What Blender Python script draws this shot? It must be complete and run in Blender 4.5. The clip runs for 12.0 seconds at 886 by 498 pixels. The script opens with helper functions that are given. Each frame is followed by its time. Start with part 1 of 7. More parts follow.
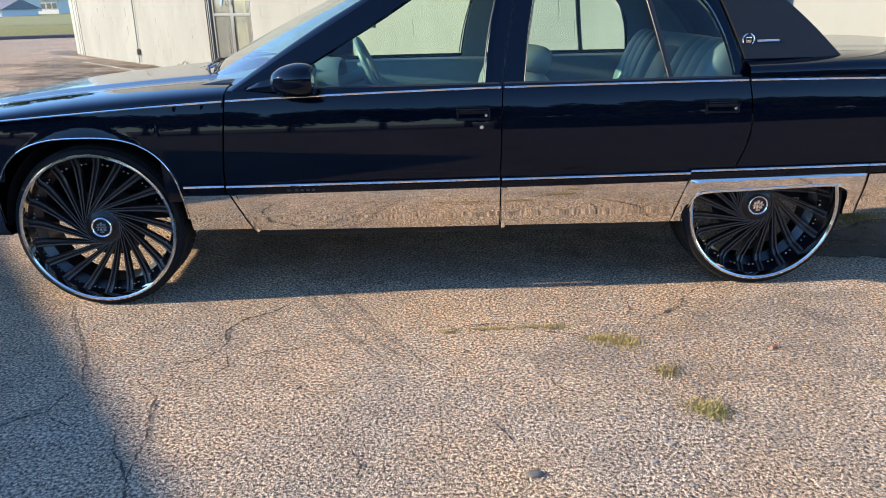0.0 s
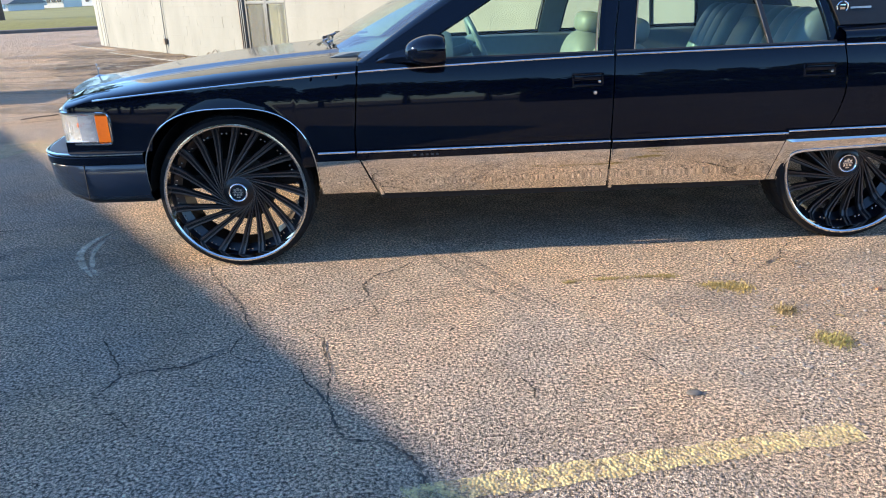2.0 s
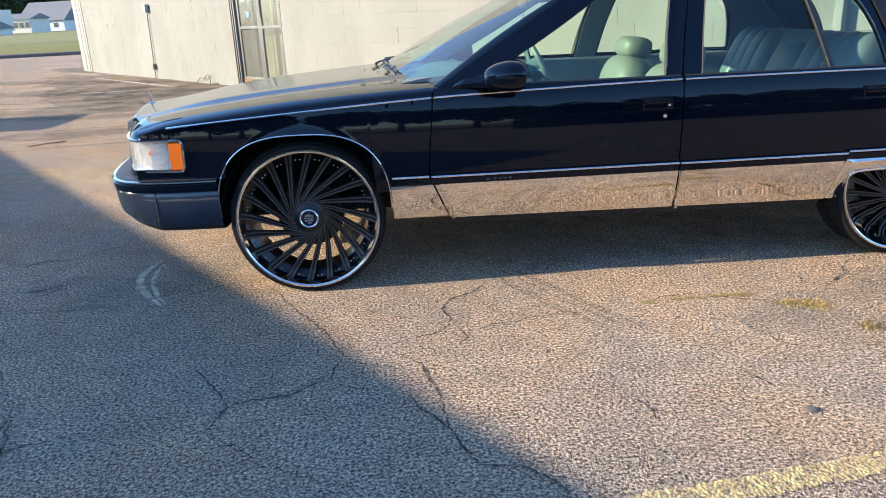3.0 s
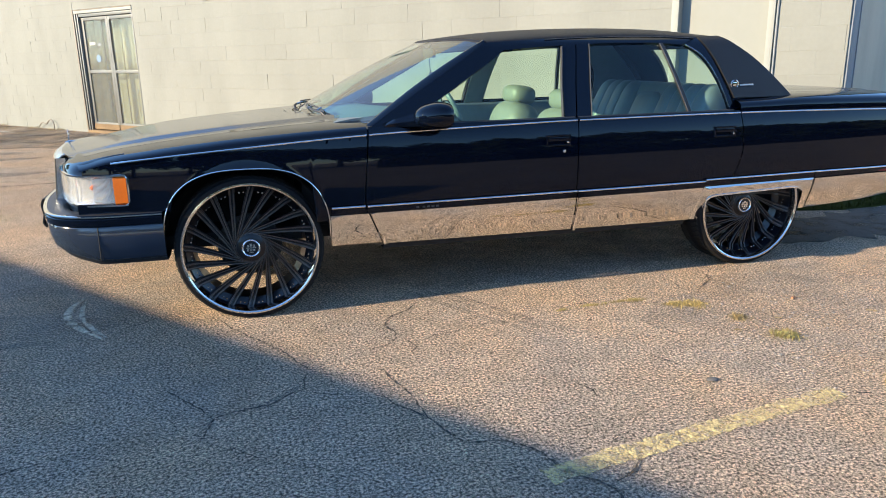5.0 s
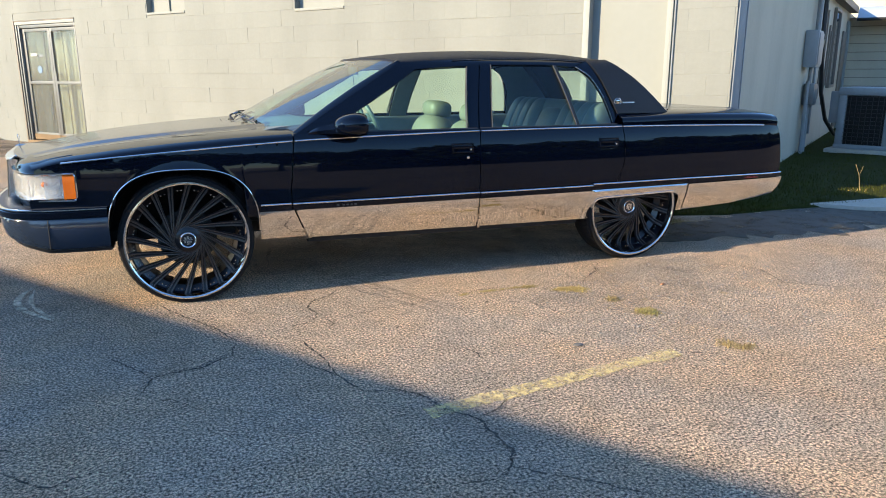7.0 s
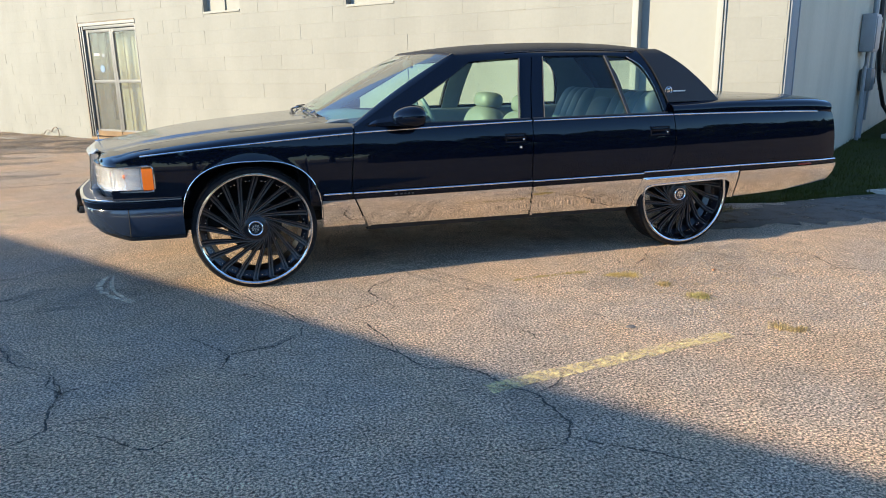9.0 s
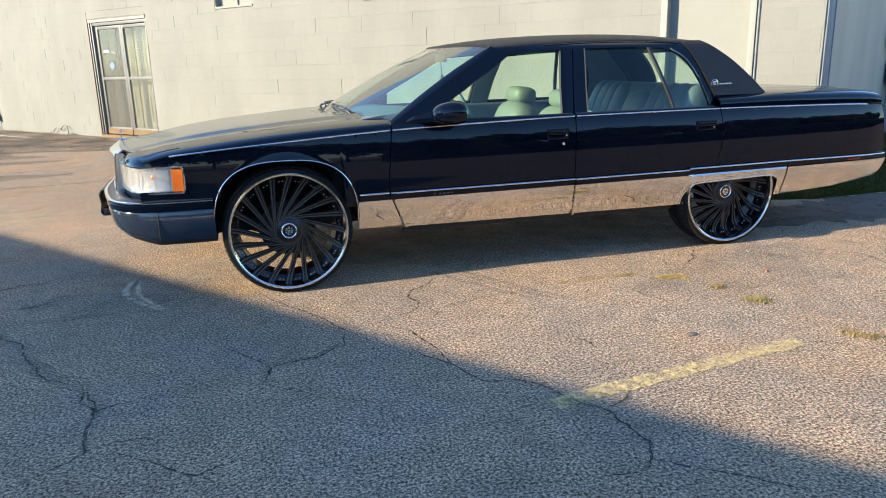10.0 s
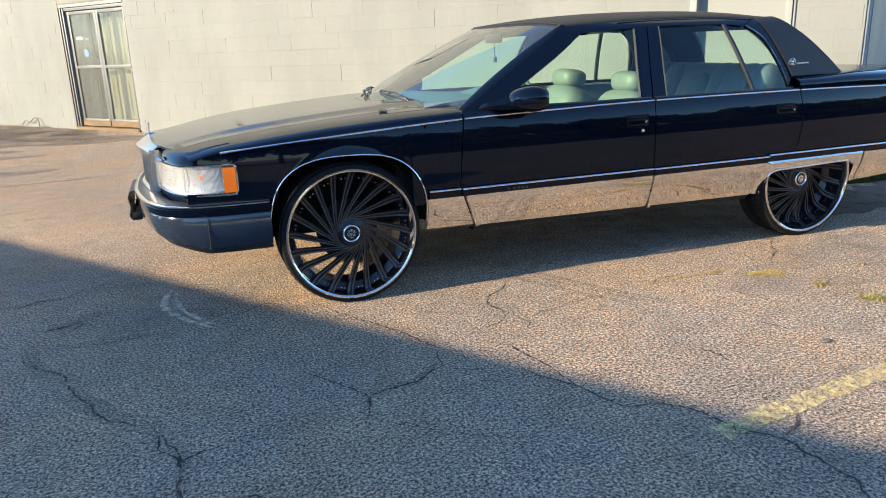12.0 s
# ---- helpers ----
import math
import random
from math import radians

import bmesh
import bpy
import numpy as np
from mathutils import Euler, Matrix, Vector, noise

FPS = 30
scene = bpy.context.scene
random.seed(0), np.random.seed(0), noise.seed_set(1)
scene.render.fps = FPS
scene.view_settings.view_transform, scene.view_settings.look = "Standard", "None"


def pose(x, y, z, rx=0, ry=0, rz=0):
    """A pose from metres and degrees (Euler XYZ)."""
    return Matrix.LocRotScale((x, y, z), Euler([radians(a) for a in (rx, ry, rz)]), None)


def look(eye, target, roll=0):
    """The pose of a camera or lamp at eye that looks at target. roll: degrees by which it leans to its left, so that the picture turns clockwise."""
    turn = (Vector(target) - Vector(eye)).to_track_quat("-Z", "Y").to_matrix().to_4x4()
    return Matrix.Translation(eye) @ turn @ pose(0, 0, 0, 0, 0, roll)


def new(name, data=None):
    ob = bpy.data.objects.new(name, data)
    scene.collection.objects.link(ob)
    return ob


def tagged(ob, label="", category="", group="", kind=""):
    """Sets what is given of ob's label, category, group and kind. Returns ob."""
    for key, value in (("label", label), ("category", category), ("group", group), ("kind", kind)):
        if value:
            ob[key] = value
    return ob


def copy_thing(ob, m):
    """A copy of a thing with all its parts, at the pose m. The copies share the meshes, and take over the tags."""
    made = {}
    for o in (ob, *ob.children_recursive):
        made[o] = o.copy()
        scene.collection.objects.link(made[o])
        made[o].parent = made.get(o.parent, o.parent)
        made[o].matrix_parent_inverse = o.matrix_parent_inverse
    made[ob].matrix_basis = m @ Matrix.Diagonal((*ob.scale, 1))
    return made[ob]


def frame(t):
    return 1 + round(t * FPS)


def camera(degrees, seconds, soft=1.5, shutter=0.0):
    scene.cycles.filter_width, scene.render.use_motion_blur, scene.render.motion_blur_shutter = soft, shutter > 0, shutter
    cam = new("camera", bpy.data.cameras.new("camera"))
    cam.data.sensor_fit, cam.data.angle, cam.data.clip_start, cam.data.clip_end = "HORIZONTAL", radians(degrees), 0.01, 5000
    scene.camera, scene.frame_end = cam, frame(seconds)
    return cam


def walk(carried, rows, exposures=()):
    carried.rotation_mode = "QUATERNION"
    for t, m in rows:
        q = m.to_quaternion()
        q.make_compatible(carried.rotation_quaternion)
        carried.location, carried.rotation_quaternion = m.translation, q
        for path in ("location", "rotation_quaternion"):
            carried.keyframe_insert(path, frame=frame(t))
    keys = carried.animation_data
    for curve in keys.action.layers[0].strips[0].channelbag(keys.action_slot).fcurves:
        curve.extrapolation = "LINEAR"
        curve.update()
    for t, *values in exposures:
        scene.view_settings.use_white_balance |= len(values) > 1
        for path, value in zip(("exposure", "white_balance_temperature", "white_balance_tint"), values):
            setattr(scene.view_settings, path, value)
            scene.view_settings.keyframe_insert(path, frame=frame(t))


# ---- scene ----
cam = camera(63.1, 12.0, soft=0.95)
PATH = [
    (0, (-0.058, -3.249, 1.341), (-0.004, -1.36, 0.686), -1.4),
    (0.5, (-0.048, -3.369, 1.335), (0.035, -1.478, 0.688), -1.2),
    (1, (-0.061, -3.482, 1.334), (0.035, -1.597, 0.674), -1.4),
    (1.5, (-0.302, -3.488, 1.308), (-0.218, -1.609, 0.626), -1.8),
    (2, (-0.607, -3.514, 1.304), (-0.568, -1.635, 0.62), -2.4),
    (2.5, (-0.893, -3.472, 1.316), (-0.843, -1.586, 0.652), -2.7),
    (2.7, (-0.978, -3.484, 1.331), (-0.91, -1.594, 0.679), -2.7),
    (4.3, (-1.514, -3.566, 1.346), (-1.091, -1.686, 0.808), -1.8),
    (4.5, (-1.553, -3.625, 1.338), (-1.09, -1.753, 0.808), -1.6),
    (5, (-1.615, -3.806, 1.338), (-1.068, -1.953, 0.82), -1.0),
    (5.5, (-1.564, -3.98, 1.337), (-0.945, -2.147, 0.829), -0.3),
    (6, (-1.517, -4.145, 1.339), (-0.849, -2.326, 0.845), 0.2),
    (6.5, (-1.553, -4.273, 1.343), (-0.862, -2.459, 0.862), 0.3),
    (7, (-1.598, -4.423, 1.342), (-0.913, -2.605, 0.866), 0.0),
    (8.8, (-1.684, -4.582, 1.357), (-1.096, -2.736, 0.86), -0.9),
    (9, (-1.714, -4.559, 1.347), (-1.148, -2.706, 0.852), -1.1),
    (9.5, (-1.815, -4.47, 1.342), (-1.261, -2.615, 0.842), -1.3),
    (10, (-1.872, -4.291, 1.341), (-1.317, -2.438, 0.834), -1.5),
    (10.5, (-1.937, -4.141, 1.34), (-1.37, -2.295, 0.821), -1.6),
    (11, (-2.09, -4.001, 1.333), (-1.511, -2.163, 0.8), -1.9),
    (11.5, (-2.224, -3.872, 1.323), (-1.618, -2.045, 0.781), -2.0),
    (12, (-2.329, -3.681, 1.333), (-1.688, -1.867, 0.786), -2.1),
]
WHITE = [(0.0, 1.22, 6290, 11), (2.5, 1.34, 6370, 11), (4.5, 1.24, 6610, 8), (12.0, 1.27, 6610, 8)]     # stops and white balance
walk(cam, [(t, look(eye, target, roll)) for t, eye, target, roll in PATH], WHITE)

# ---- world, sun, exposure ----
SUN_ELEV = radians(20.0)                             # low sun ahead of the car, along -x
SUN_AZ = 183.0
world = bpy.data.worlds.new("world")
scene.world = world
world.use_nodes = True
wn = world.node_tree
sky = wn.nodes.new("ShaderNodeTexSky")
sky.sky_type, sky.sun_disc = "NISHITA", False
sky.sun_elevation = SUN_ELEV
sky.sun_rotation = radians(90.0 - SUN_AZ)
sky.air_density, sky.dust_density, sky.ozone_density = 1.0, 0.05, 5.2
wn.nodes["Background"].inputs["Strength"].default_value = 0.197
wn.links.new(sky.outputs[0], wn.nodes["Background"].inputs[0])
sun_data = bpy.data.lights.new("sun", "SUN")
sun_data.energy, sun_data.angle, sun_data.color = 5.3, radians(0.5), (1.0, 0.82, 0.57)
sun = new("sun", sun_data)
sun_way = Vector((math.cos(SUN_ELEV) * math.cos(radians(SUN_AZ)), math.cos(SUN_ELEV) * math.sin(radians(SUN_AZ)), math.sin(SUN_ELEV)))
sun.matrix_basis = look(sun_way * 60, (0, 0, 0))


# ---- materials ----
def mat(name, color, rough=0.5, metal=0.0, coat=0.0, spec=0.5, var=0.0, scale=30.0, bump=0.0, bscale=200.0, tint=None, big=0.0, bigscale=1.2):
    """Principled material with fine and coarse variation of its colour and a fine relief."""
    m = bpy.data.materials.new(name)
    m.use_nodes = True
    nt = m.node_tree
    p = nt.nodes["Principled BSDF"]
    p.inputs["Base Color"].default_value = (*color, 1)
    p.inputs["Roughness"].default_value = rough
    p.inputs["Metallic"].default_value = metal
    p.inputs["Coat Weight"].default_value = coat
    p.inputs["Coat Roughness"].default_value = 0.03
    p.inputs["Specular IOR Level"].default_value = spec
    co = nt.nodes.new("ShaderNodeTexCoord")
    if var or big:
        n = nt.nodes.new("ShaderNodeTexNoise")
        n.inputs["Scale"].default_value, n.inputs["Detail"].default_value = scale, 6
        nt.links.new(co.outputs["Object"], n.inputs["Vector"])
        n2 = nt.nodes.new("ShaderNodeTexNoise")
        n2.inputs["Scale"].default_value, n2.inputs["Detail"].default_value = bigscale, 4
        nt.links.new(co.outputs["Object"], n2.inputs["Vector"])
        a = nt.nodes.new("ShaderNodeMath")
        a.operation = "MULTIPLY_ADD"
        nt.links.new(n.outputs["Fac"], a.inputs[0])
        a.inputs[1].default_value, a.inputs[2].default_value = 2 * var, 1 - var
        b = nt.nodes.new("ShaderNodeMath")
        b.operation = "MULTIPLY_ADD"
        nt.links.new(n2.outputs["Fac"], b.inputs[0])
        b.inputs[1].default_value, b.inputs[2].default_value = 2 * big, 1 - big
        c = nt.nodes.new("ShaderNodeMath")
        c.operation = "MULTIPLY"
        nt.links.new(a.outputs[0], c.inputs[0])
        nt.links.new(b.outputs[0], c.inputs[1])
        v = nt.nodes.new("ShaderNodeMix")
        v.data_type, v.blend_type = "RGBA", "MULTIPLY"
        v.inputs["Factor"].default_value = 1
        v.inputs["A"].default_value = (*color, 1)
        nt.links.new(c.outputs[0], v.inputs["B"])
        nt.links.new(v.outputs["Result"], p.inputs["Base Color"])
    if bump:
        n = nt.nodes.new("ShaderNodeTexNoise")
        n.inputs["Scale"].default_value, n.inputs["Detail"].default_value = bscale, 3
        nt.links.new(co.outputs["Object"], n.inputs["Vector"])
        bp = nt.nodes.new("ShaderNodeBump")
        bp.inputs["Strength"].default_value, bp.inputs["Distance"].default_value = bump, 0.004
        nt.links.new(n.outputs["Fac"], bp.inputs["Height"])
        nt.links.new(bp.outputs[0], p.inputs["Normal"])
    return m


def glass_mat(name, tint, ior=1.45, rough=0.0, milk=0.0, power=5.0):
    """Thin tinted glass: light goes straight through, gloss grows at flat angles."""
    m = bpy.data.materials.new(name)
    m.use_nodes = True
    nt = m.node_tree
    nt.nodes.remove(nt.nodes["Principled BSDF"])
    tr, gl = nt.nodes.new("ShaderNodeBsdfTransparent"), nt.nodes.new("ShaderNodeBsdfGlossy")
    tr.inputs[0].default_value = (*tint, 1)
    gl.inputs["Roughness"].default_value = rough
    lw, mx = nt.nodes.new("ShaderNodeLayerWeight"), nt.nodes.new("ShaderNodeMixShader")
    lw.inputs["Blend"].default_value = 0.5
    pw, ma = nt.nodes.new("ShaderNodeMath"), nt.nodes.new("ShaderNodeMath")
    pw.operation, ma.operation = "POWER", "MULTIPLY_ADD"
    f0 = ((ior - 1) / (ior + 1)) ** 2 * 1.8
    pw.inputs[1].default_value, ma.inputs[1].default_value, ma.inputs[2].default_value = power, 1 - f0, f0
    nt.links.new(lw.outputs["Facing"], pw.inputs[0])
    nt.links.new(pw.outputs[0], ma.inputs[0])
    nt.links.new(ma.outputs[0], mx.inputs[0])
    nt.links.new(tr.outputs[0], mx.inputs[1])
    nt.links.new(gl.outputs[0], mx.inputs[2])
    last = mx
    if milk:
        df, last = nt.nodes.new("ShaderNodeBsdfDiffuse"), nt.nodes.new("ShaderNodeMixShader")
        df.inputs[0].default_value = (0.78, 0.80, 0.78, 1)
        last.inputs[0].default_value = milk
        nt.links.new(mx.outputs[0], last.inputs[1])
        nt.links.new(df.outputs[0], last.inputs[2])
    nt.links.new(last.outputs[0], nt.nodes["Material Output"].inputs[0])
    return m


PAINT = mat("black_car_paint", (0.0016, 0.0032, 0.0085), rough=0.03, coat=0.0, spec=0.30, bump=0.11, bscale=2.6)
PAINT.node_tree.nodes["Principled BSDF"].inputs["Specular Tint"].default_value = (0.80, 0.90, 1.0, 1)     # navy gloss tint that cools the brown ground in its reflections
# dust, plus a lighter base and gloss that brighten the wall's reflection
PAINT_TOP = mat("dusty_shine_black_paint", (0.030, 0.028, 0.026), rough=0.19, coat=0.35, spec=0.9, var=0.25, scale=12)
SEAL = mat("black_rubber_seal", (0.012, 0.012, 0.013), rough=0.55, var=0.2)
TRIMBLACK = mat("dark_trim_plastic", (0.02, 0.02, 0.022), rough=0.45, var=0.15)
CHROME = mat("bright_chrome", (0.78, 0.77, 0.75), rough=0.06, metal=1.0, var=0.04, scale=8)
SHELL = mat("bright_grille_shell", (0.74, 0.75, 0.76), rough=0.16, metal=1.0, var=0.06)
DULLTRIM = mat("dull_window_trim", (0.055, 0.056, 0.058), rough=0.32, metal=0.3, var=0.1, scale=8)
CHROME_LOW = mat("polished_steel_rocker", (0.76, 0.72, 0.67), rough=0.055, metal=1.0, var=0.05, scale=5, bump=0.05, bscale=4)
VINYL = mat("black_vinyl_roof", (0.009, 0.009, 0.010), rough=0.5, spec=0.3, var=0.25, scale=60, bump=0.35, bscale=420)
TYRE = mat("tyre_rubber", (0.008, 0.008, 0.009), rough=0.75, spec=0.2, var=0.3, scale=40, bump=0.2, bscale=150)
# lighter than the tyre, so that the tread blocks stand out
TREAD = mat("paler_tyre_tread", (0.030, 0.028, 0.026), rough=0.9, spec=0.15, var=0.3, scale=60)
RIMLIP = mat("polished_rim_lip", (0.66, 0.65, 0.64), rough=0.12, metal=1.0)
RIDGE = mat("machined_brown_ridge", (0.072, 0.060, 0.055), rough=0.38, metal=0.3, var=0.15)
SPOKE = mat("machined_dark_spoke", (0.009, 0.009, 0.011), rough=0.30, metal=0.0, spec=0.3, coat=0.25, var=0.15)
BARREL = mat("black_gloss_barrel", (0.006, 0.007, 0.012), rough=0.3, coat=0.25)
BOLT = mat("steel_rivet", (0.5, 0.5, 0.52), rough=0.25, metal=1.0)
GLASS = glass_mat("green_tinted_window_glass", (0.865, 0.98, 0.87))
GLASS_DARK = glass_mat("dark_tinted_rear_glass", (0.79, 0.92, 0.85))
LENS = glass_mat("clear_lamp_lens", (0.93, 0.94, 0.95), rough=0.03, milk=0.10)
AMBER = mat("amber_marker_lens", (0.86, 0.175, 0.012), rough=0.12, coat=0.8, var=0.12, scale=90)
LAMPIN = mat("lamp_reflector", (0.88, 0.88, 0.87), rough=0.2, metal=0.75, bump=0.6, bscale=110)
FLUTE = mat("fluted_lamp_glass", (0.62, 0.63, 0.64), rough=0.12, coat=0.6, var=0.1, scale=60)
REDLENS = mat("red_marker_lens", (0.15, 0.006, 0.010), rough=0.12, coat=0.8)
LEATHER = mat("grey_leather_seat", (0.205, 0.206, 0.188), rough=0.5, var=0.12, scale=25, bump=0.15, bscale=120)
LEATHER_D = mat("blue_grey_interior_trim", (0.125, 0.165, 0.185), rough=0.5, var=0.12, scale=25, bump=0.1)
DASH = mat("grey_dash_vinyl", (0.13, 0.16, 0.17), rough=0.6, var=0.1, bump=0.1)
# teal leather, its colour darkened for the weaker light in the rear cabin
BENCH = mat("dimmed_teal_leather", (0.130, 0.175, 0.190), rough=0.42, var=0.15, scale=18, bump=0.12, bscale=90)
UNDER = mat("black_underbody", (0.012, 0.012, 0.012), rough=0.8, var=0.3)


# ---- building helpers ----
HOME = {}


def part(name, bm, material, parent=None, label="", sharp=38):
    """Links a bmesh as one mesh object under a thing or a part; its vertices are in world metres."""
    me = bpy.data.meshes.new(name)
    for f in bm.faces:
        f.smooth = True
    bmesh.ops.recalc_face_normals(bm, faces=bm.faces)
    bm.to_mesh(me)
    bm.free()
    me.set_sharp_from_angle(angle=radians(sharp))
    me.materials.append(material)
    ob = new(name, me)
    if parent is not None:
        ob.parent = parent
        ob.matrix_parent_inverse = HOME.get(parent.name, Matrix()).inverted()
    if label:
        tagged(ob, label)
    return ob


def thing(name, at, label, category, group="", kind=""):
    """An Empty at the base of a thing."""
    ob = new(name)
    ob.empty_display_size = 0.1
    ob.matrix_basis = Matrix.Translation(at)
    HOME[ob.name] = Matrix.Translation(at)
    return tagged(ob, label, category, group, kind)


def grid(rows, closed=False, thick=0.0, bm=None):
    """A sheet through rows of points, each row as long as the others; thick: metres by which its back lies behind it."""
    bm = bm or bmesh.new()
    vs = [[bm.verts.new(p) for p in r] for r in rows]
    n = len(vs[0])
    for i in range(len(vs) - 1):
        for j in range(n if closed else n - 1):
            q = (vs[i][j], vs[i][(j + 1) % n], vs[i + 1][(j + 1) % n], vs[i + 1][j])
            if len({id(v) for v in q}) == 4:
                try:
                    bm.faces.new(q)
                except ValueError:
                    pass
    if thick:
        bmesh.ops.recalc_face_normals(bm, faces=bm.faces)
        bmesh.ops.solidify(bm, geom=bm.faces[:] + bm.edges[:] + bm.verts[:], thickness=thick)
    return bm


def box(bm, x0, x1, y0, y1, z0, z1, m=None, bevel=0.0):
    """A box with bevelled edges added to bm."""
    b = bmesh.new()
    bmesh.ops.create_cube(b, size=1)
    bmesh.ops.transform(b, matrix=Matrix.Translation(((x0 + x1) / 2, (y0 + y1) / 2, (z0 + z1) / 2)) @ Matrix.Diagonal((x1 - x0, y1 - y0, z1 - z0, 1)), verts=b.verts)
    if bevel:
        bmesh.ops.bevel(b, geom=b.edges[:], offset=bevel, segments=2, profile=0.6, affect="EDGES")
    if m is not None:
        bmesh.ops.transform(b, matrix=m, verts=b.verts)
    return merge(bm, b)


def merge(bm, b):
    me = bpy.data.meshes.new("tmp")
    b.to_mesh(me)
    b.free()
    bm.from_mesh(me)
    bpy.data.meshes.remove(me)
    return bm


def tube(points, r, sides=8, bm=None, taper=1.0):
    """A round bar along points."""
    bm = bm or bmesh.new()
    pts = [Vector(p) for p in points]
    rings = []
    for i, p in enumerate(pts):
        d = (pts[min(i + 1, len(pts) - 1)] - pts[max(i - 1, 0)]).normalized()
        a = d.cross(Vector((0, 0, 1)) if abs(d.z) < 0.9 else Vector((1, 0, 0))).normalized()
        b = d.cross(a)
        rr = r * (1 + (taper - 1) * i / max(1, len(pts) - 1))
        rings.append([bm.verts.new(p + rr * (math.cos(2 * math.pi * k / sides) * a + math.sin(2 * math.pi * k / sides) * b)) for k in range(sides)])
    for i in range(len(rings) - 1):
        for k in range(sides):
            bm.faces.new((rings[i][k], rings[i][(k + 1) % sides], rings[i + 1][(k + 1) % sides], rings[i + 1][k]))
    bm.faces.new(rings[0])
    bm.faces.new(rings[-1])
    return bm


def curve_at(knots, x):
    """Smooth value at x through (x, value) knots."""
    xs, ys = [k[0] for k in knots], [k[1] for k in knots]
    if x <= xs[0]:
        return ys[0]
    if x >= xs[-1]:
        return ys[-1]
    i = max(j for j in range(len(xs)) if xs[j] <= x)
    i = min(i, len(xs) - 2)

    def slope(j):
        if j == 0:
            return (ys[1] - ys[0]) / (xs[1] - xs[0])
        if j == len(xs) - 1:
            return (ys[-1] - ys[-2]) / (xs[-1] - xs[-2])
        return (ys[j + 1] - ys[j - 1]) / (xs[j + 1] - xs[j - 1])
    h = xs[i + 1] - xs[i]
    t = (x - xs[i]) / h
    return ((2 * t ** 3 - 3 * t ** 2 + 1) * ys[i] + (t ** 3 - 2 * t ** 2 + t) * h * slope(i)
            + (-2 * t ** 3 + 3 * t ** 2) * ys[i + 1] + (t ** 3 - t ** 2) * h * slope(i + 1))


def lin(knots, x):
    return float(np.interp(x, [k[0] for k in knots], [k[1] for k in knots]))


def smooth_line(knots, t):
    ks = [(i / (len(knots) - 1), q) for i, q in enumerate(knots)]
    return curve_at([(a, q[0]) for a, q in ks], t), curve_at([(a, q[1]) for a, q in ks], t)


def lathe(profile, centre, axis_sign=1, segs=64, bm=None):
    """Turns (radius, depth) pairs round the y axis through centre; depth runs along +y times axis_sign."""
    bm = bm or bmesh.new()
    rows = []
    for r, d in profile:
        rows.append([(centre[0] + r * math.cos(2 * math.pi * k / segs), centre[1] + axis_sign * d, centre[2] + r * math.sin(2 * math.pi * k / segs)) for k in range(segs)])
    return grid(rows, closed=True, bm=bm)


# ---- the car: its surfaces ----
YC = 0.915                                           # the car's centre line
PLAN = [(-2.74, 0.80), (-2.45, 0.885), (-2.1, 0.938), (-1.6, 0.968), (-0.9, 0.986), (0.2, 0.992), (1.3, 0.988), (2.0, 0.972), (2.5, 0.948), (2.8, 0.928), (2.97, 0.900)]
SIDE = [(0.30, 0.082), (0.36, 0.066), (0.45, 0.032), (0.53, 0.012), (0.60, 0.003), (0.70, 0.0015), (0.80, 0.0055), (0.87, 0.012), (0.93, 0.022), (0.98, 0.038), (1.05, 0.07)]
BELT = [(-2.60, 0.800), (-2.40, 0.832), (-2.17, 0.858), (-1.565, 0.904), (-0.9, 0.943), (-0.3, 0.960), (0.31, 0.970), (1.41, 0.971), (2.2, 0.960), (2.73, 0.945), (2.97, 0.925)]
CREST = [(-2.62, 0.848), (-2.3, 0.896), (-1.8, 0.948), (-1.2, 1.004), (-0.6, 1.03), (1.6, 1.065), (1.9, 1.075), (2.3, 1.070), (2.7, 1.060), (2.88, 1.040), (2.97, 1.012)]


TAIL = [(0.50, 2.958), (0.62, 2.956), (0.76, 2.944), (0.88, 2.922), (0.96, 2.888), (1.01, 2.845), (1.04, 2.79)]


def half(x, z):
    return curve_at(PLAN, x) - curve_at(SIDE, z)


def side_pt(x, z, s=1, out=0.0):
    """A point of the body's side; s = 1 is the driver's side, -1 the far one."""
    return Vector((x, YC - s * (half(x, z) + out), z))


def top_pt(x, d, s=1, up=0.0):
    """A point of the hood or deck, a share d of the half width away from the centre line."""
    zb = curve_at(BELT, x)
    k = 2.9 + 2.3 * max(0.0, min(1.0, (x + 0.3) / 1.5)) - 1.3 * max(0.0, min(1.0, (-1.6 - x) / 0.8))     # square deck, crowned nose
    return Vector((x, YC - s * d * half(x, zb), zb + (curve_at(CREST, x) - zb) * (1 - abs(d) ** k) ** (1 / k) + up))


def side_panel(xl, xr, zlo, zhi, s, nu=24, nv=14, thick=0.012, out=0.0):
    """A panel of the body's side between two edges x(z) and two edges z(x)."""
    rows = []
    for j in range(nv + 1):
        v, row = j / nv, []
        for i in range(nu + 1):
            u = i / nu
            x = 0.5 * (xl(0.7) + xr(0.7))
            for _ in range(3):
                z = zlo(x) + v * (zhi(x) - zlo(x))
                x = xl(z) + u * (xr(z) - xl(z))
            z = zlo(x) + v * (zhi(x) - zlo(x))
            row.append(side_pt(x, z, s, out))
        rows.append(row)
    return grid(rows, thick=thick)


